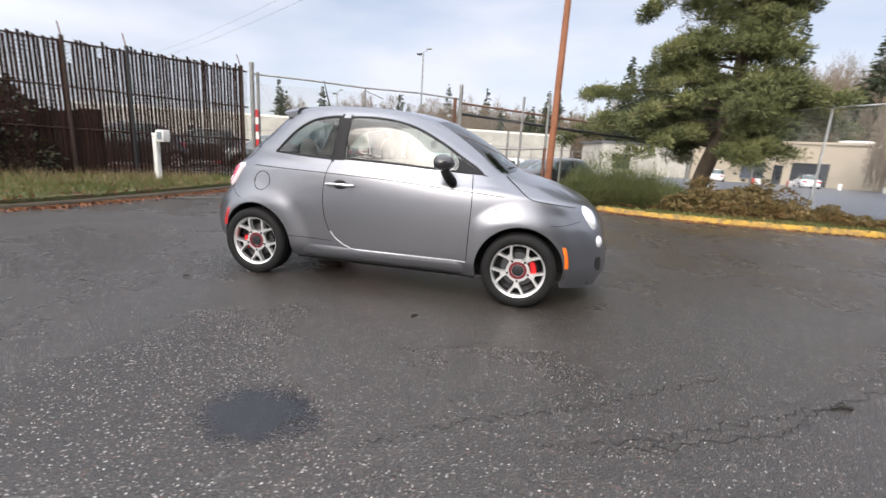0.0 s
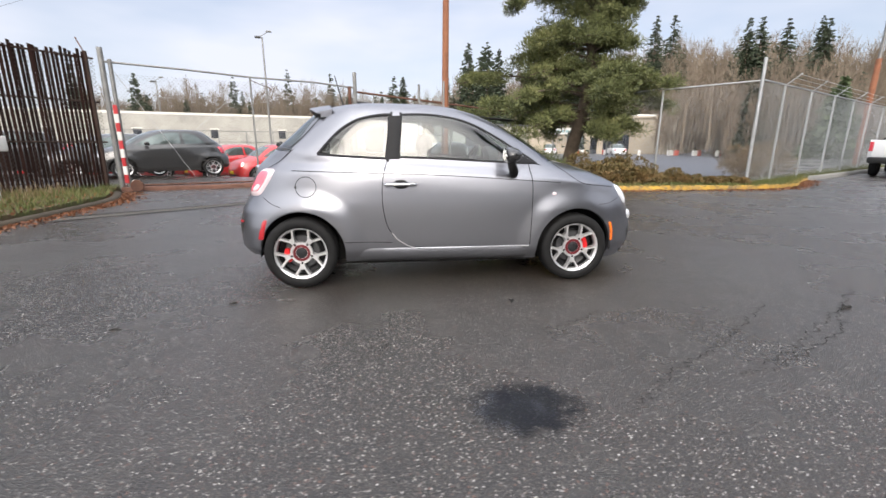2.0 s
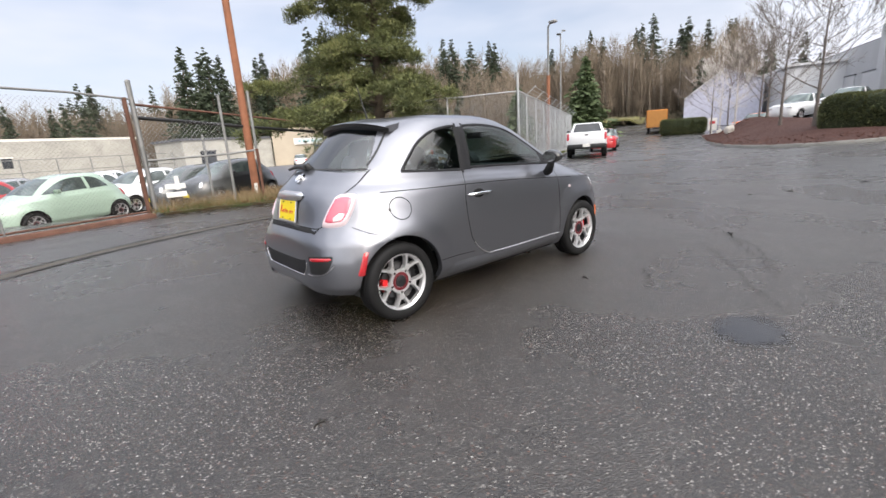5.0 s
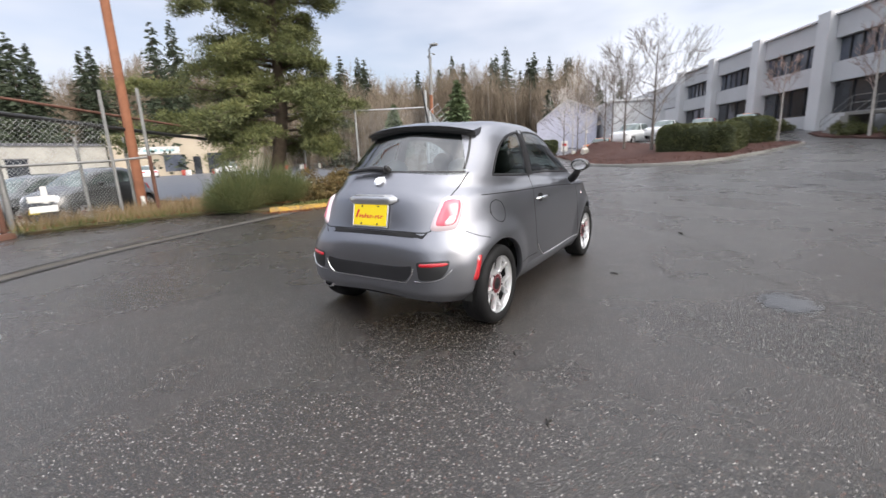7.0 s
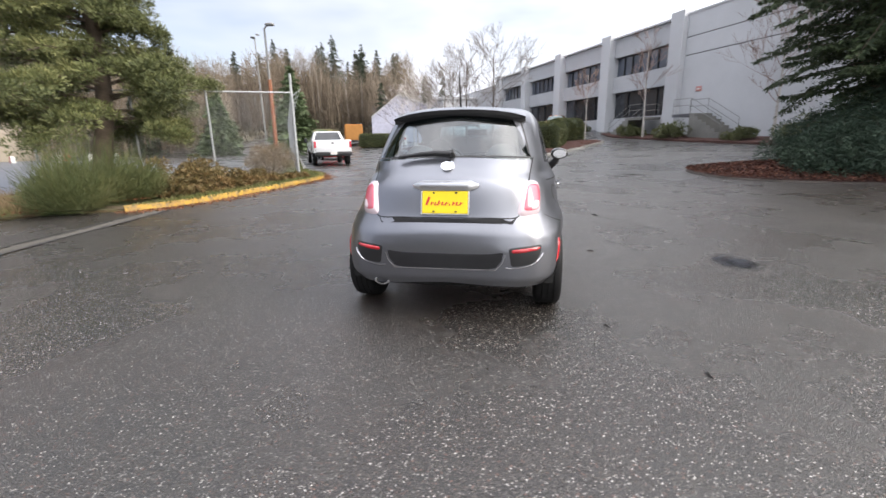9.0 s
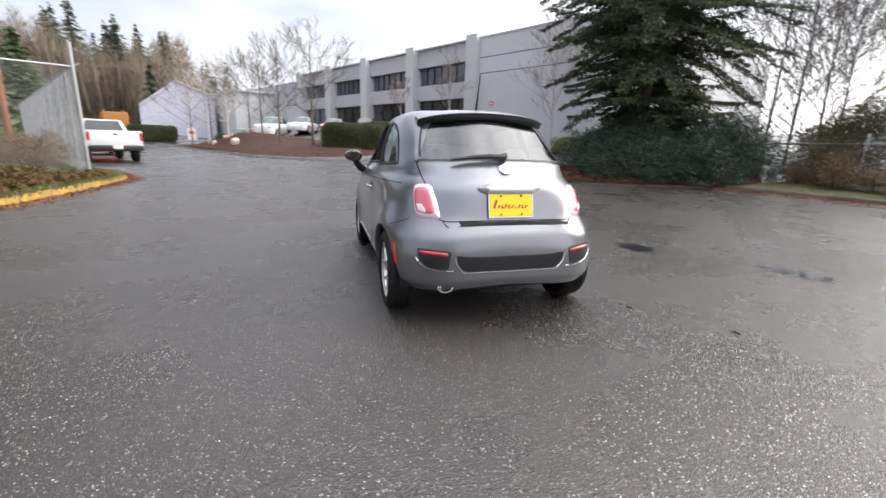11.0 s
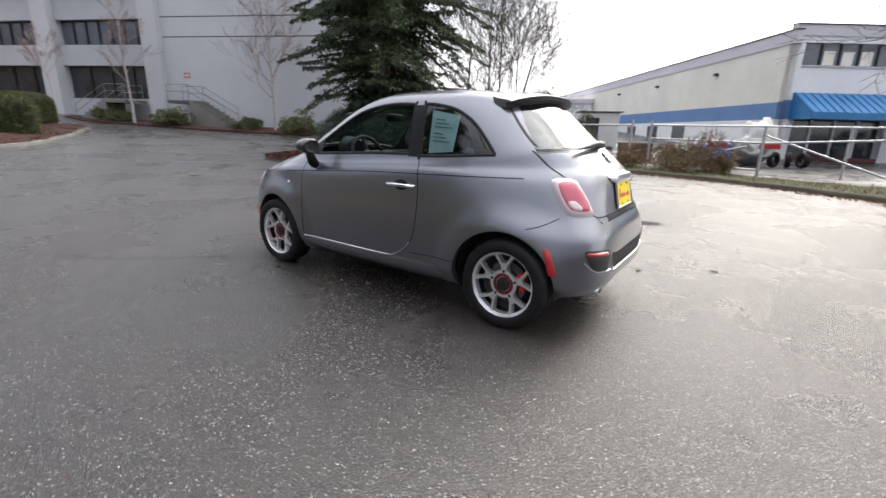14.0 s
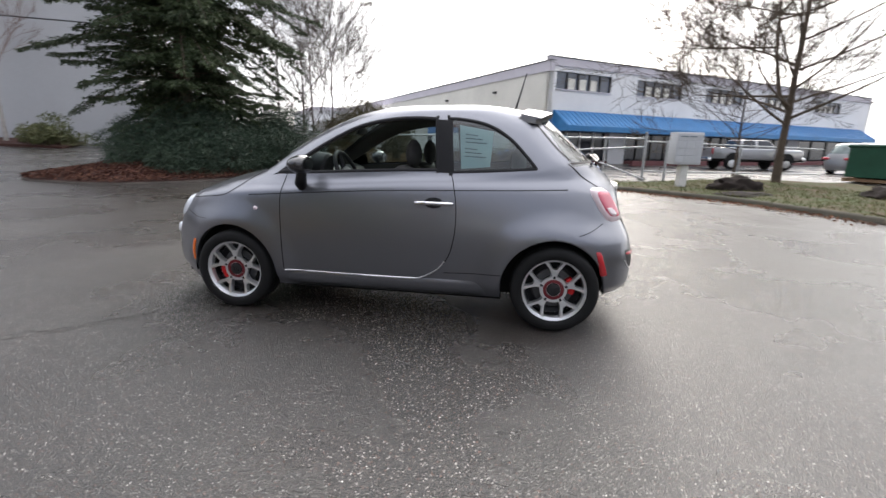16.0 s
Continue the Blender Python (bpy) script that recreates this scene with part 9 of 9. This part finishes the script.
for k in range(7):
    part("bin_rib", box((0.09, 1.78, 1.15), (-1.6 + k * 0.535, 0, 0.85), 0.01), GREEN_STEEL, dm)
part("rim", box((3.7, 1.8, 0.10), (0, 0, 1.45), 0.02), GREEN_STEEL, dm)
part("skid", box((3.4, 1.9, 0.14), (0, 0, 0.12), 0.02), WOOD_RAW, dm, "pale timber skids")
for k, (x, y, sx, h) in enumerate(((-7.3, -10.3, 0.72, 0.40), (-6.9, -8.9, 0.9, 0.09), (-10.4, -9.2, 0.7, 0.30))):
    bm = bmesh.new()
    bmesh.ops.create_icosphere(bm, subdivisions=4, radius=1)
    for v in bm.verts:
        j = 1 + 0.3 * noise.noise(v.co * 2.3 + Vector((k * 5, 0, 0))) + 0.16 * noise.noise(v.co * 7 + Vector((0, k, 3)))
        v.co = Vector((v.co.x * sx * j, v.co.y * sx * 0.6 * j, max(-0.05, v.co.z * h * j)))
    ob = part("soil_mound", bm, worn("dark_soil_%d" % k, (0.018, 0.011, 0.008), 0.95, scale=6, fine=40, amount=0.5, bump=0.8), smooth=60)
    ob.matrix_world = pose(x, y, gz(x, y) + 0.05, 0, 0, 40 * k)
    tagged(ob, "heap of dark soil and leaves beside the kerb", "soil heap", "soil heaps by the kerb")

# clutter in the workshop yard
def crumpled(name, x, y, size, mat, label, seed):
    bm = bmesh.new()
    bmesh.ops.create_icosphere(bm, subdivisions=4, radius=1)
    for v in bm.verts:
        j = 1 + 0.24 * noise.noise(v.co * 2.0 + Vector((seed, 0, 0))) + 0.05 * noise.noise(v.co * 6 + Vector((0, seed, 0)))
        v.co = Vector((v.co.x * size[0] * j, v.co.y * size[1] * j, max(0.0, v.co.z * 0.5 + 0.5) * size[2] * j))
    ob = part(name, bm, mat, smooth=50)
    ob.matrix_world = pose(x, y, gz(x, y), 0, 0, seed * 37)
    return tagged(ob, label, "yard clutter", "clutter in the workshop yard")


crumpled("tarpaulin_heap", -0.9, -20.5, (0.9, 0.6, 0.95), TARP_BLUE, "crumpled blue tarpaulin over stacked parts", 1)
crumpled("wrapped_load", -2.2, -22.5, (0.95, 0.7, 1.9), WHITE_PAINT, "large white wrapped plastic bundle", 2)
crumpled("scrap_pile", 0.6, -20.2, (1.1, 0.7, 0.7), BLACK_TRIM, "dark heap of scrap parts", 3)
crumpled("scrap_pile", -2.0, -20.4, (0.8, 0.6, 1.1), GALV_DULL, "grey heap of metal scrap", 4)
pal = thing("timber_crate", pose(2.2, -18.0, 0.05, 0, 0, 20), "brown timber crate by the fence", "crate")
part("crate_body", box((1.3, 0.9, 0.8), (0, 0, 0.42), 0.02), WOOD_DARK, pal)
for k in range(4):
    part("crate_board", box((1.34, 0.03, 0.15), (0, 0.46, 0.12 + k * 0.20), 0.005), WOOD_DARK, pal)
for k in range(3):
    wl = part("loose_wheel", lathe([(0.20, -0.09), (0.30, -0.09), (0.33, 0.0), (0.30, 0.09), (0.20, 0.09)], 24, closed=True), RUBBER, smooth=50)
    wl.matrix_world = pose(-2.9 - 0.5 * k, -20.2 - 0.2 * k, 0.33, 90, 0, 60 + 30 * k)
    tagged(wl, "loose black tyre leaning in the yard", "tyre", "loose tyres")

# orange box truck body up the drive
bx = thing("orange_box_truck", pose(58.6, 24.6, gz(58.6, 24.6) - 0.02, 0, 0, 24) @ Matrix.Scale(1.05, 4), "orange and brown box truck parked up the drive", "truck")
part("box_body", box((5.2, 2.3, 2.1), (0, 0, 1.75), 0.04), ORANGE_BOX, bx, "orange box body")
part("tail_door", box((0.06, 2.1, 1.9), (-2.62, 0, 1.75), 0.01), worn("brown_door_panel", (0.36, 0.16, 0.035), 0.7), bx, "orange-brown tail door")
part("chassis", box((6.6, 0.9, 0.25), (0.6, 0, 0.62), 0.03), BLACK_TRIM, bx)
part("cab", box((1.5, 2.1, 1.6), (3.4, 0, 1.5), 0.2, None, 3), DARKGREY_CAR, bx, "", 40)
part("ladder_rack", tube([(-2.4, -0.9, 3.0), (2.4, -0.9, 3.1)], 0.03, 6), WHITE_PAINT, bx)
part("ladder_rack", tube([(-2.4, 0.9, 3.0), (2.4, 0.9, 3.1)], 0.03, 6), WHITE_PAINT, bx)
for x in (-1.6, 3.2):
    for s in (1, -1):
        part("wheel", lathe([(0.0, -0.12), (0.30, -0.12), (0.42, -0.10), (0.44, 0.0), (0.42, 0.10), (0.30, 0.12), (0.0, 0.12)], 24, pose(x, s * 0.95, 0.44, 90, 0, 0)), RUBBER, bx, "", 40)

# red and white barriers far in the yard
for k, (x, y) in enumerate(((33.5, 46.5), (35.5, 45.0), (37.5, 44), (30, 48), (27, 51), (24.5, 53))):
    br = thing("traffic_barrier", pose(x, y, gz(x, y), 0, 0, 20 * k), "red and white plastic barrier in the yard", "barrier", "barriers in the yard")
    part("barrier_half", box((0.7, 0.35, 0.65), (-0.35, 0, 0.325), 0.08, None, 2), WHITE_PAINT, br, "white half", 40)
    part("barrier_half", box((0.7, 0.35, 0.65), (0.35, 0, 0.325), 0.08, None, 2), worn("faded_red_plastic_%d" % k, (0.55, 0.10, 0.07), 0.6), br, "faded red half", 40)


# ---------------------------------------------------------------- parked vehicles
VP, NP_, QP, TP = body_panels(72, 54)
PARKED = {}


def parked_meshes():
    if not PARKED:
        PARKED["body"] = panel_mesh("parked_body", VP, NP_, QP[np.isin(TP, (0, 1, 2, 3))])
        PARKED["glass"] = panel_mesh("parked_glass", VP, NP_, QP[np.isin(TP, (4, 5, 6, 7))])
        sk = Skin(VP, QP)
        for key, bm in (("head", [sk.patch([(-0.11, 0.79), (-0.065, 0.815), (-0.01, 0.80), (0.0, 0.74), (-0.045, 0.655), (-0.095, 0.635), (-0.13, 0.67)], "nose", s, 0.02, 0.0, 3, 3, 3) for s in (1, -1)]),
                        ("tail", [sk.patch([(-0.056, 0.948), (0.03, 0.962), (0.10, 0.935), (0.09, 0.758), (0.02, 0.742), (-0.09, 0.748), (-0.10, 0.88)], "corner", s, 0.03, 0.0, 3, 4, 3) for s in (1, -1)]),
                        ("grille", [sk.patch([(-0.45, 0.34), (0.45, 0.34), (0.40, 0.24), (-0.40, 0.24)], "front", 1, 0.004, 0.002, 3, 8, 0)]),
                        ("plate", [sk.patch([(-0.16, 0.46), (0.16, 0.46), (0.16, 0.34), (-0.16, 0.34)], "front", 1, 0.02, 0.012, 2, 8, 0)])):
            out_ = []
            for b in bm:
                me = bpy.data.meshes.new("parked_" + key)
                b.to_mesh(me)
                b.free()
                out_.append(me)
            PARKED[key] = out_
    return PARKED


def parked_hatch(x, y, heading, paint_mat, label, scale=(1, 1, 1), plate=True, name="parked_hatchback", wheels_label="", group="cars in the yard"):
    pm = parked_meshes()
    car = thing(name, pose(x, y, gz(x, y), 0, 0, heading), label, "car", group)
    car.scale = scale
    b = part("body", pm["body"].copy(), paint_mat, car)
    part("glazing", pm["glass"].copy(), GLASS_DARK, car, "dark glass")
    for key, mat, text in (("head", HEADLAMP, "clear headlamp"), ("tail", LENS_RED, "red rear lamp"), ("grille", BLACK_TRIM, "black grille")):
        for me in pm[key]:
            part({"head": "headlamp", "tail": "tail_lamp", "grille": "grille"}[key], me.copy(), mat, car, text)
    if plate:
        part("dealer_plate", pm["plate"][0].copy(), PLATE_YELLOW, car, "yellow dealer plate")
    for wx in (WHEEL_X, -WHEEL_X):
        for s in (1, -1):
            add_wheel(car, wx, s * 0.705, s, False)
            part("wheel_well", box((0.68, 0.12, 0.42), (wx, s * 0.60, 0.42), 0.1), UNDERSIDE, car)
            part("mirror", box((0.12, 0.18, 0.11), (0.53, s * 0.86, 1.06), 0.04, None, 2), paint_mat, car)
    part("underbody", box((2.9, 1.3, 0.2), (0, 0, 0.28), 0.03), UNDERSIDE, car)
    return car


parked_hatch(-3.28, 13.4, 214, MINT_CAR, "pale mint-green small hatchback parked behind the gate")
parked_hatch(-5.5, 15.6, 222, RED_CAR, "bright red small hatchback parked behind the gate")
parked_hatch(-7.7, 16.6, 224, RED_CAR, "bright red small hatchback parked behind the gate")
parked_hatch(-10.0, 17.6, 224, RED_CAR, "bright red small hatchback parked behind the gate")
parked_hatch(-0.8, 16.8, 214, WHITE_CAR, "white small hatchback in the yard row")
parked_hatch(-2.6, 19.2, 214, WHITE_CAR, "white small hatchback in the yard row")
parked_hatch(0.7, 16.2, 205, DARKGREY_CAR, "dark grey small hatchback in the yard row")
parked_hatch(1.6, 14.2, 205, BLACK_CAR, "black small hatchback behind the low fence")
parked_hatch(-8.45, 12.6, 213, BLACK_CAR, "tall black five-door hatchback parked behind the gate", (1.16, 1.08, 1.07))
parked_hatch(-11.0, 14.0, 215, DARKGREY_CAR, "dark grey five-door hatchback parked behind the gate", (1.12, 1.06, 1.06))
for k, (x, y, m) in enumerate(((-13.5, 18, RED_CAR), (-12.0, 20.4, BLACK_CAR), (-9.5, 21.5, WHITE_CAR), (-14, 13.2, BLACK_CAR), (-16, 15.5, SILVER_CAR), (-5.2, 21.0, SILVER_CAR), (-2.0, 23, WHITE_CAR), (-12, 23, SILVER_CAR), (-17, 20, RED_CAR), (-8, 25, DARKGREY_CAR), (-20, 17, BLACK_CAR), (-15.5, 10.2, RED_CAR), (-13, 8.6, BLACK_CAR))):
    parked_hatch(x, y, 205 + 3 * k, m, "small hatchback in the crowded yard row", (1.05, 1.03, 1.02) if k % 3 == 0 else (1, 1, 1), k % 2 == 0)


def sedan(x, y, heading, paint_mat, label, L=4.6, W=1.8, H=1.42, tall=False, group="cars by the offices"):
    """A plain saloon or estate car: lofted lower body and cabin, wheels, lamps."""
    n = 48
    h0 = 0.62 * H
    half = L / 2
    roof_r = -0.40 * half if not tall else -0.80 * half
    rings = [plan_ring(n, half - 0.06, -half + 0.06, 0, W / 2 - 0.06, 5, 5, *([0.22] * 6)), plan_ring(n, half, -half, 0, W / 2 - 0.01, 5, 5, *([0.45] * 6)),
             plan_ring(n, half - 0.05, -half + 0.04, 0, W / 2, 4.5, 4.5, *([0.68 * h0 / 0.88] * 6)), plan_ring(n, half - 0.16, -half + 0.10, 0, W / 2 - 0.05, 4, 4, *([h0 * 0.93] * 4), h0, h0),
             plan_ring(n, 0.40 * half, (-0.78 if not tall else -0.95) * half, 0, W / 2 - 0.10, 4, 4, *([h0 * 1.05] * 6)), plan_ring(n, 0.10 * half, roof_r, -0.1, W / 2 - 0.24, 3.5, 3.5, *([H - 0.06] * 6)),
             plan_ring(n, 0.0, roof_r * 0.8, -0.2, 0.001, 2, 2, *([H] * 6))]
    knots = np.arange(7.0)
    q = np.linspace(0, 6, 31)
    flat = pchip(knots, np.array(rings).reshape(7, -1), q).reshape(31, n, 3)
    N = grid_normals(flat)
    if N[10, n // 2, 1] < 0:
        N = -N
        N[-1] = (0, 0, 1)
    idx = np.arange(31 * n).reshape(31, n)
    quads = np.stack([idx[:-1, :-1], idx[:-1, 1:], idx[1:, 1:], idx[1:, :-1]], -1).reshape(-1, 4)
    V = flat.reshape(-1, 3)
    mid = V[quads].mean(1)
    row = np.repeat(np.arange(30), n - 1)
    glassy = (row >= 20) & (row <= 24) & (np.abs(np.abs(mid[:, 0] + 0.1) - 0.05) > 0.05)
    axle = 0.30 * L
    arch = (np.minimum(np.hypot(mid[:, 0] - axle, mid[:, 2] - 0.31), np.hypot(mid[:, 0] + axle, mid[:, 2] - 0.31)) < 0.37) & (mid[:, 1] > 0.4)
    car = thing("parked_car", pose(x, y, gz(x, y), 0, 0, heading), label, "car", group)
    part("body", panel_mesh("saloon_body", V, N.reshape(-1, 3), quads[~glassy & ~arch]), paint_mat, car)
    part("glazing", panel_mesh("saloon_glass", V, N.reshape(-1, 3), quads[glassy & ~arch]), GLASS_DARK, car, "dark glass")
    part("underbody", box((L * 0.8, W * 0.72, 0.3), (0, 0, 0.38), 0.05), UNDERSIDE, car)
    for s in (1, -1):
        for wx in (axle, -axle):
            w = add_wheel(car, wx, s * (W / 2 - 0.12), s, False)
            w.scale = (1.08, 1.08, 1.0)
        part("headlamp", box((0.10, 0.34, 0.13), (half - 0.09, s * (W / 2 - 0.34), 0.66 * h0 / 0.88), 0.03), HEADLAMP, car, "clear headlamp")
        part("tail_lamp", box((0.10, 0.36, 0.15), (-half + 0.08, s * (W / 2 - 0.36), 0.70 * h0 / 0.88), 0.03), LENS_RED, car, "red rear lamp")
    return car


sedan(36.4, 7.2, 166, ORANGE_CAR, "orange low car parked by the offices", 4.4, 1.8, 1.3)
sedan(36.8, 4.9, 164, WHITE_CAR, "white tall estate car parked by the offices", 4.6, 1.85, 1.68, True)
sedan(37.2, 2.4, 165, WHITE_CAR, "white saloon car parked by the offices", 4.7, 1.8, 1.42)
sedan(37.8, -0.3, 166, RED_CAR, "dark red coupe parked by the offices", 4.5, 1.85, 1.32)
sedan(38.6, -3.2, 164, ORANGE_CAR, "orange-red car parked by the offices", 4.4, 1.8, 1.35)
sedan(26.1, 13.5, 31, RED_CAR, "red car parked along the fence", 4.3, 1.75, 1.5, True, "cars along the fence")
sedan(31.9, 16.5, 31, SILVER_CAR, "grey car parked along the fence", 4.5, 1.8, 1.45, False, "cars along the fence")
sedan(27.5, 49.0, 75, WHITE_CAR, "white saloon parked at the beige building", 4.6, 1.8, 1.4, False, "cars at the beige building")
sedan(20.5, 53.5, 70, WHITE_CAR, "white saloon parked at the beige building", 4.6, 1.8, 1.4, False, "cars at the beige building")
sedan(-20.5, -24.5, 200, SILVER_CAR, "grey car behind the dumpster", 4.6, 1.85, 1.7, True, "cars at the workshop")


def pickup(x, y, heading, paint_mat, label, crew=False):
    """A pickup truck: cab with glazing, open bed with walls and tailgate, bumpers, lamps and wheels. The nose points along x."""
    t = thing("pickup_truck", pose(x, y, gz(x, y), 0, 0, heading), label, "truck")
    part("chassis", box((5.2, 1.3, 0.28), (0, 0, 0.62), 0.05), UNDERSIDE, t)
    bm = box((1.75, 1.92, 0.62), (1.85, 0, 0.94), 0.14, None, 3)
    part("bonnet", bm, paint_mat, t, "", 40)
    cab_l = 2.1 if crew else 1.75
    cx = 0.98 - cab_l / 2
    part("cab", box((cab_l, 1.92, 0.70), (cx, 0, 0.95), 0.10, None, 3), paint_mat, t, "", 40)
    bm = bmesh.new()
    lo = [(cx - cab_l / 2 + 0.02, 0.90), (cx + cab_l / 2 + 0.25, 0.90)]
    hi = [(cx - cab_l / 2 + 0.16, 0.70), (cx + cab_l / 2 - 0.38, 0.70)]
    v0 = [bm.verts.new(p) for p in ((lo[0][0], 0.90, 1.26), (lo[1][0], 0.90, 1.26), (lo[1][0], -0.90, 1.26), (lo[0][0], -0.90, 1.26))]
    v1 = [bm.verts.new(p) for p in ((hi[0][0], 0.70, 1.80), (hi[1][0], 0.70, 1.80), (hi[1][0], -0.70, 1.80), (hi[0][0], -0.70, 1.80))]
    for i in range(4):
        bm.faces.new((v0[i], v0[(i + 1) % 4], v1[(i + 1) % 4], v1[i]))
    bm.faces.new(v1)
    bmesh.ops.recalc_face_normals(bm, faces=bm.faces)
    bmesh.ops.bevel(bm, geom=list(bm.edges), offset=0.06, segments=2, profile=0.5, affect="EDGES")
    part("cab_roof", bm, paint_mat, t, "", 40)
    # panes lie a little proud of the pillars
    def pane(a, b, c, d, nm):
        bm = bmesh.new()
        q = [Vector(p) for p in (a, b, c, d)]
        n = (q[1] - q[0]).cross(q[2] - q[0]).normalized()
        m = sum(q, Vector()) / 4
        if n.dot(m - Vector((cx, 0, 1.45))) < 0:
            n = -n
        o = [bm.verts.new(m + (p - m) * 0.86 + n * 0.012) for p in q]
        i_ = [bm.verts.new(m + (p - m) * 0.86 - n * 0.02) for p in q]
        bm.faces.new(o)
        for k in range(4):
            bm.faces.new((o[k], o[(k + 1) % 4], i_[(k + 1) % 4], i_[k]))
        bmesh.ops.recalc_face_normals(bm, faces=bm.faces)
        part(nm, bm, WINDOW_DARK, t, "dark glass")
    A, B = [v for v in ((lo[0][0], 1.26), (lo[1][0], 1.26))], [v for v in ((hi[0][0], 1.80), (hi[1][0], 1.80))]
    pane((A[0][0], 0.88, 1.27), (A[0][0], -0.88, 1.27), (B[0][0], -0.70, 1.79), (B[0][0], 0.70, 1.79), "rear_window")
    pane((A[1][0], 0.88, 1.27), (A[1][0], -0.88, 1.27), (B[1][0], -0.70, 1.79), (B[1][0], 0.70, 1.79), "windscreen")
    for s in (1, -1):
        xm = cx - 0.05 if crew else None
        if crew:
            pane((A[0][0] + 0.03, s * 0.90, 1.27), (xm, s * 0.90, 1.27), (xm, s * 0.70, 1.79), (B[0][0] + 0.03, s * 0.70, 1.79), "side_window")
            pane((xm, s * 0.90, 1.27), (A[1][0], s * 0.90, 1.27), (B[1][0], s * 0.70, 1.79), (xm, s * 0.70, 1.79), "side_window")
        else:
            pane((A[0][0] + 0.1, s * 0.90, 1.27), (A[1][0], s * 0.90, 1.27), (B[1][0], s * 0.70, 1.79), (B[0][0] + 0.1, s * 0.70, 1.79), "side_window")
    b0, b1 = -2.75, cx - cab_l / 2 - 0.03
    for s in (1, -1):
        part("bed_side", box((b1 - b0, 0.09, 0.66), ((b0 + b1) / 2, s * 0.93, 1.00), 0.03, None, 2), paint_mat, t, "", 40)
        part("tail_lamp", box((0.07, 0.12, 0.34), (b0 - 0.02, s * 0.90, 1.10), 0.02), LENS_RED, t, "red rear lamp")
        part("headlamp", box((0.08, 0.40, 0.20), (2.70, s * 0.70, 1.02), 0.03), HEADLAMP, t, "clear headlamp")
        part("mirror", box((0.14, 0.20, 0.24), (cx + cab_l / 2 + 0.1, s * 1.10, 1.33), 0.04), BLACK_TRIM, t)
        for wx in (1.75, -1.55):
            part("wheel_arch", lathe([(0.0, -0.06), (0.43, -0.06), (0.45, 0.0), (0.43, 0.08), (0.0, 0.08)], 28, pose(wx, s * 0.90, 0.60, 90, 0, 0)), UNDERSIDE, t)
            w = part("wheel", lathe([(0.0, -0.10), (0.22, -0.10), (0.24, -0.12), (0.36, -0.12), (0.385, -0.06), (0.385, 0.06), (0.36, 0.12), (0.24, 0.12), (0.22, 0.10), (0.0, 0.10)], 28, pose(wx, s * 0.88, 0.385, 90, 0, 0)), RUBBER, t, "", 40)
            part("hub", lathe([(0.0, 0.13), (0.10, 0.13), (0.21, 0.115), (0.22, 0.10)], 20, pose(wx, s * 0.88, 0.385, -90 * s, 0, 0)), ALLOY, w, "", 40)
    part("tailgate", box((0.08, 1.78, 0.62), (b0, 0, 1.02), 0.03, None, 2), paint_mat, t, "", 40)
    part("tailgate_badge", box((0.02, 0.16, 0.07), (b0 - 0.05, 0, 1.18), 0.01), BLACK_TRIM, t)
    part("bed_floor", box((b1 - b0, 1.80, 0.08), ((b0 + b1) / 2, 0, 0.78), 0.01), BLACK_TRIM, t)
    part("rear_bumper", box((0.24, 1.86, 0.22), (b0 - 0.14, 0, 0.62), 0.05, None, 2), BLACK_TRIM if not crew else CHROME, t, "", 40)
    part("plate_panel", box((0.02, 0.34, 0.16), (b0 - 0.27, 0, 0.66), 0.01), WHITE_PAINT, t, "pale plate")
    part("front_bumper", box((0.26, 1.96, 0.28), (2.76, 0, 0.66), 0.06, None, 2), CHROME, t, "", 40)
    part("grille", box((0.06, 0.95, 0.36), (2.72, 0, 0.98), 0.03), BLACK_TRIM if not crew else CHROME, t, "", 40)
    return t


pickup(19.8, 10.8, 31, WHITE_CAR, "white pickup truck parked at the kerb by the fence")
pickup(-15.5, -27.0, 188, SILVER_CAR, "grey crew-cab pickup truck parked at the workshop", True)
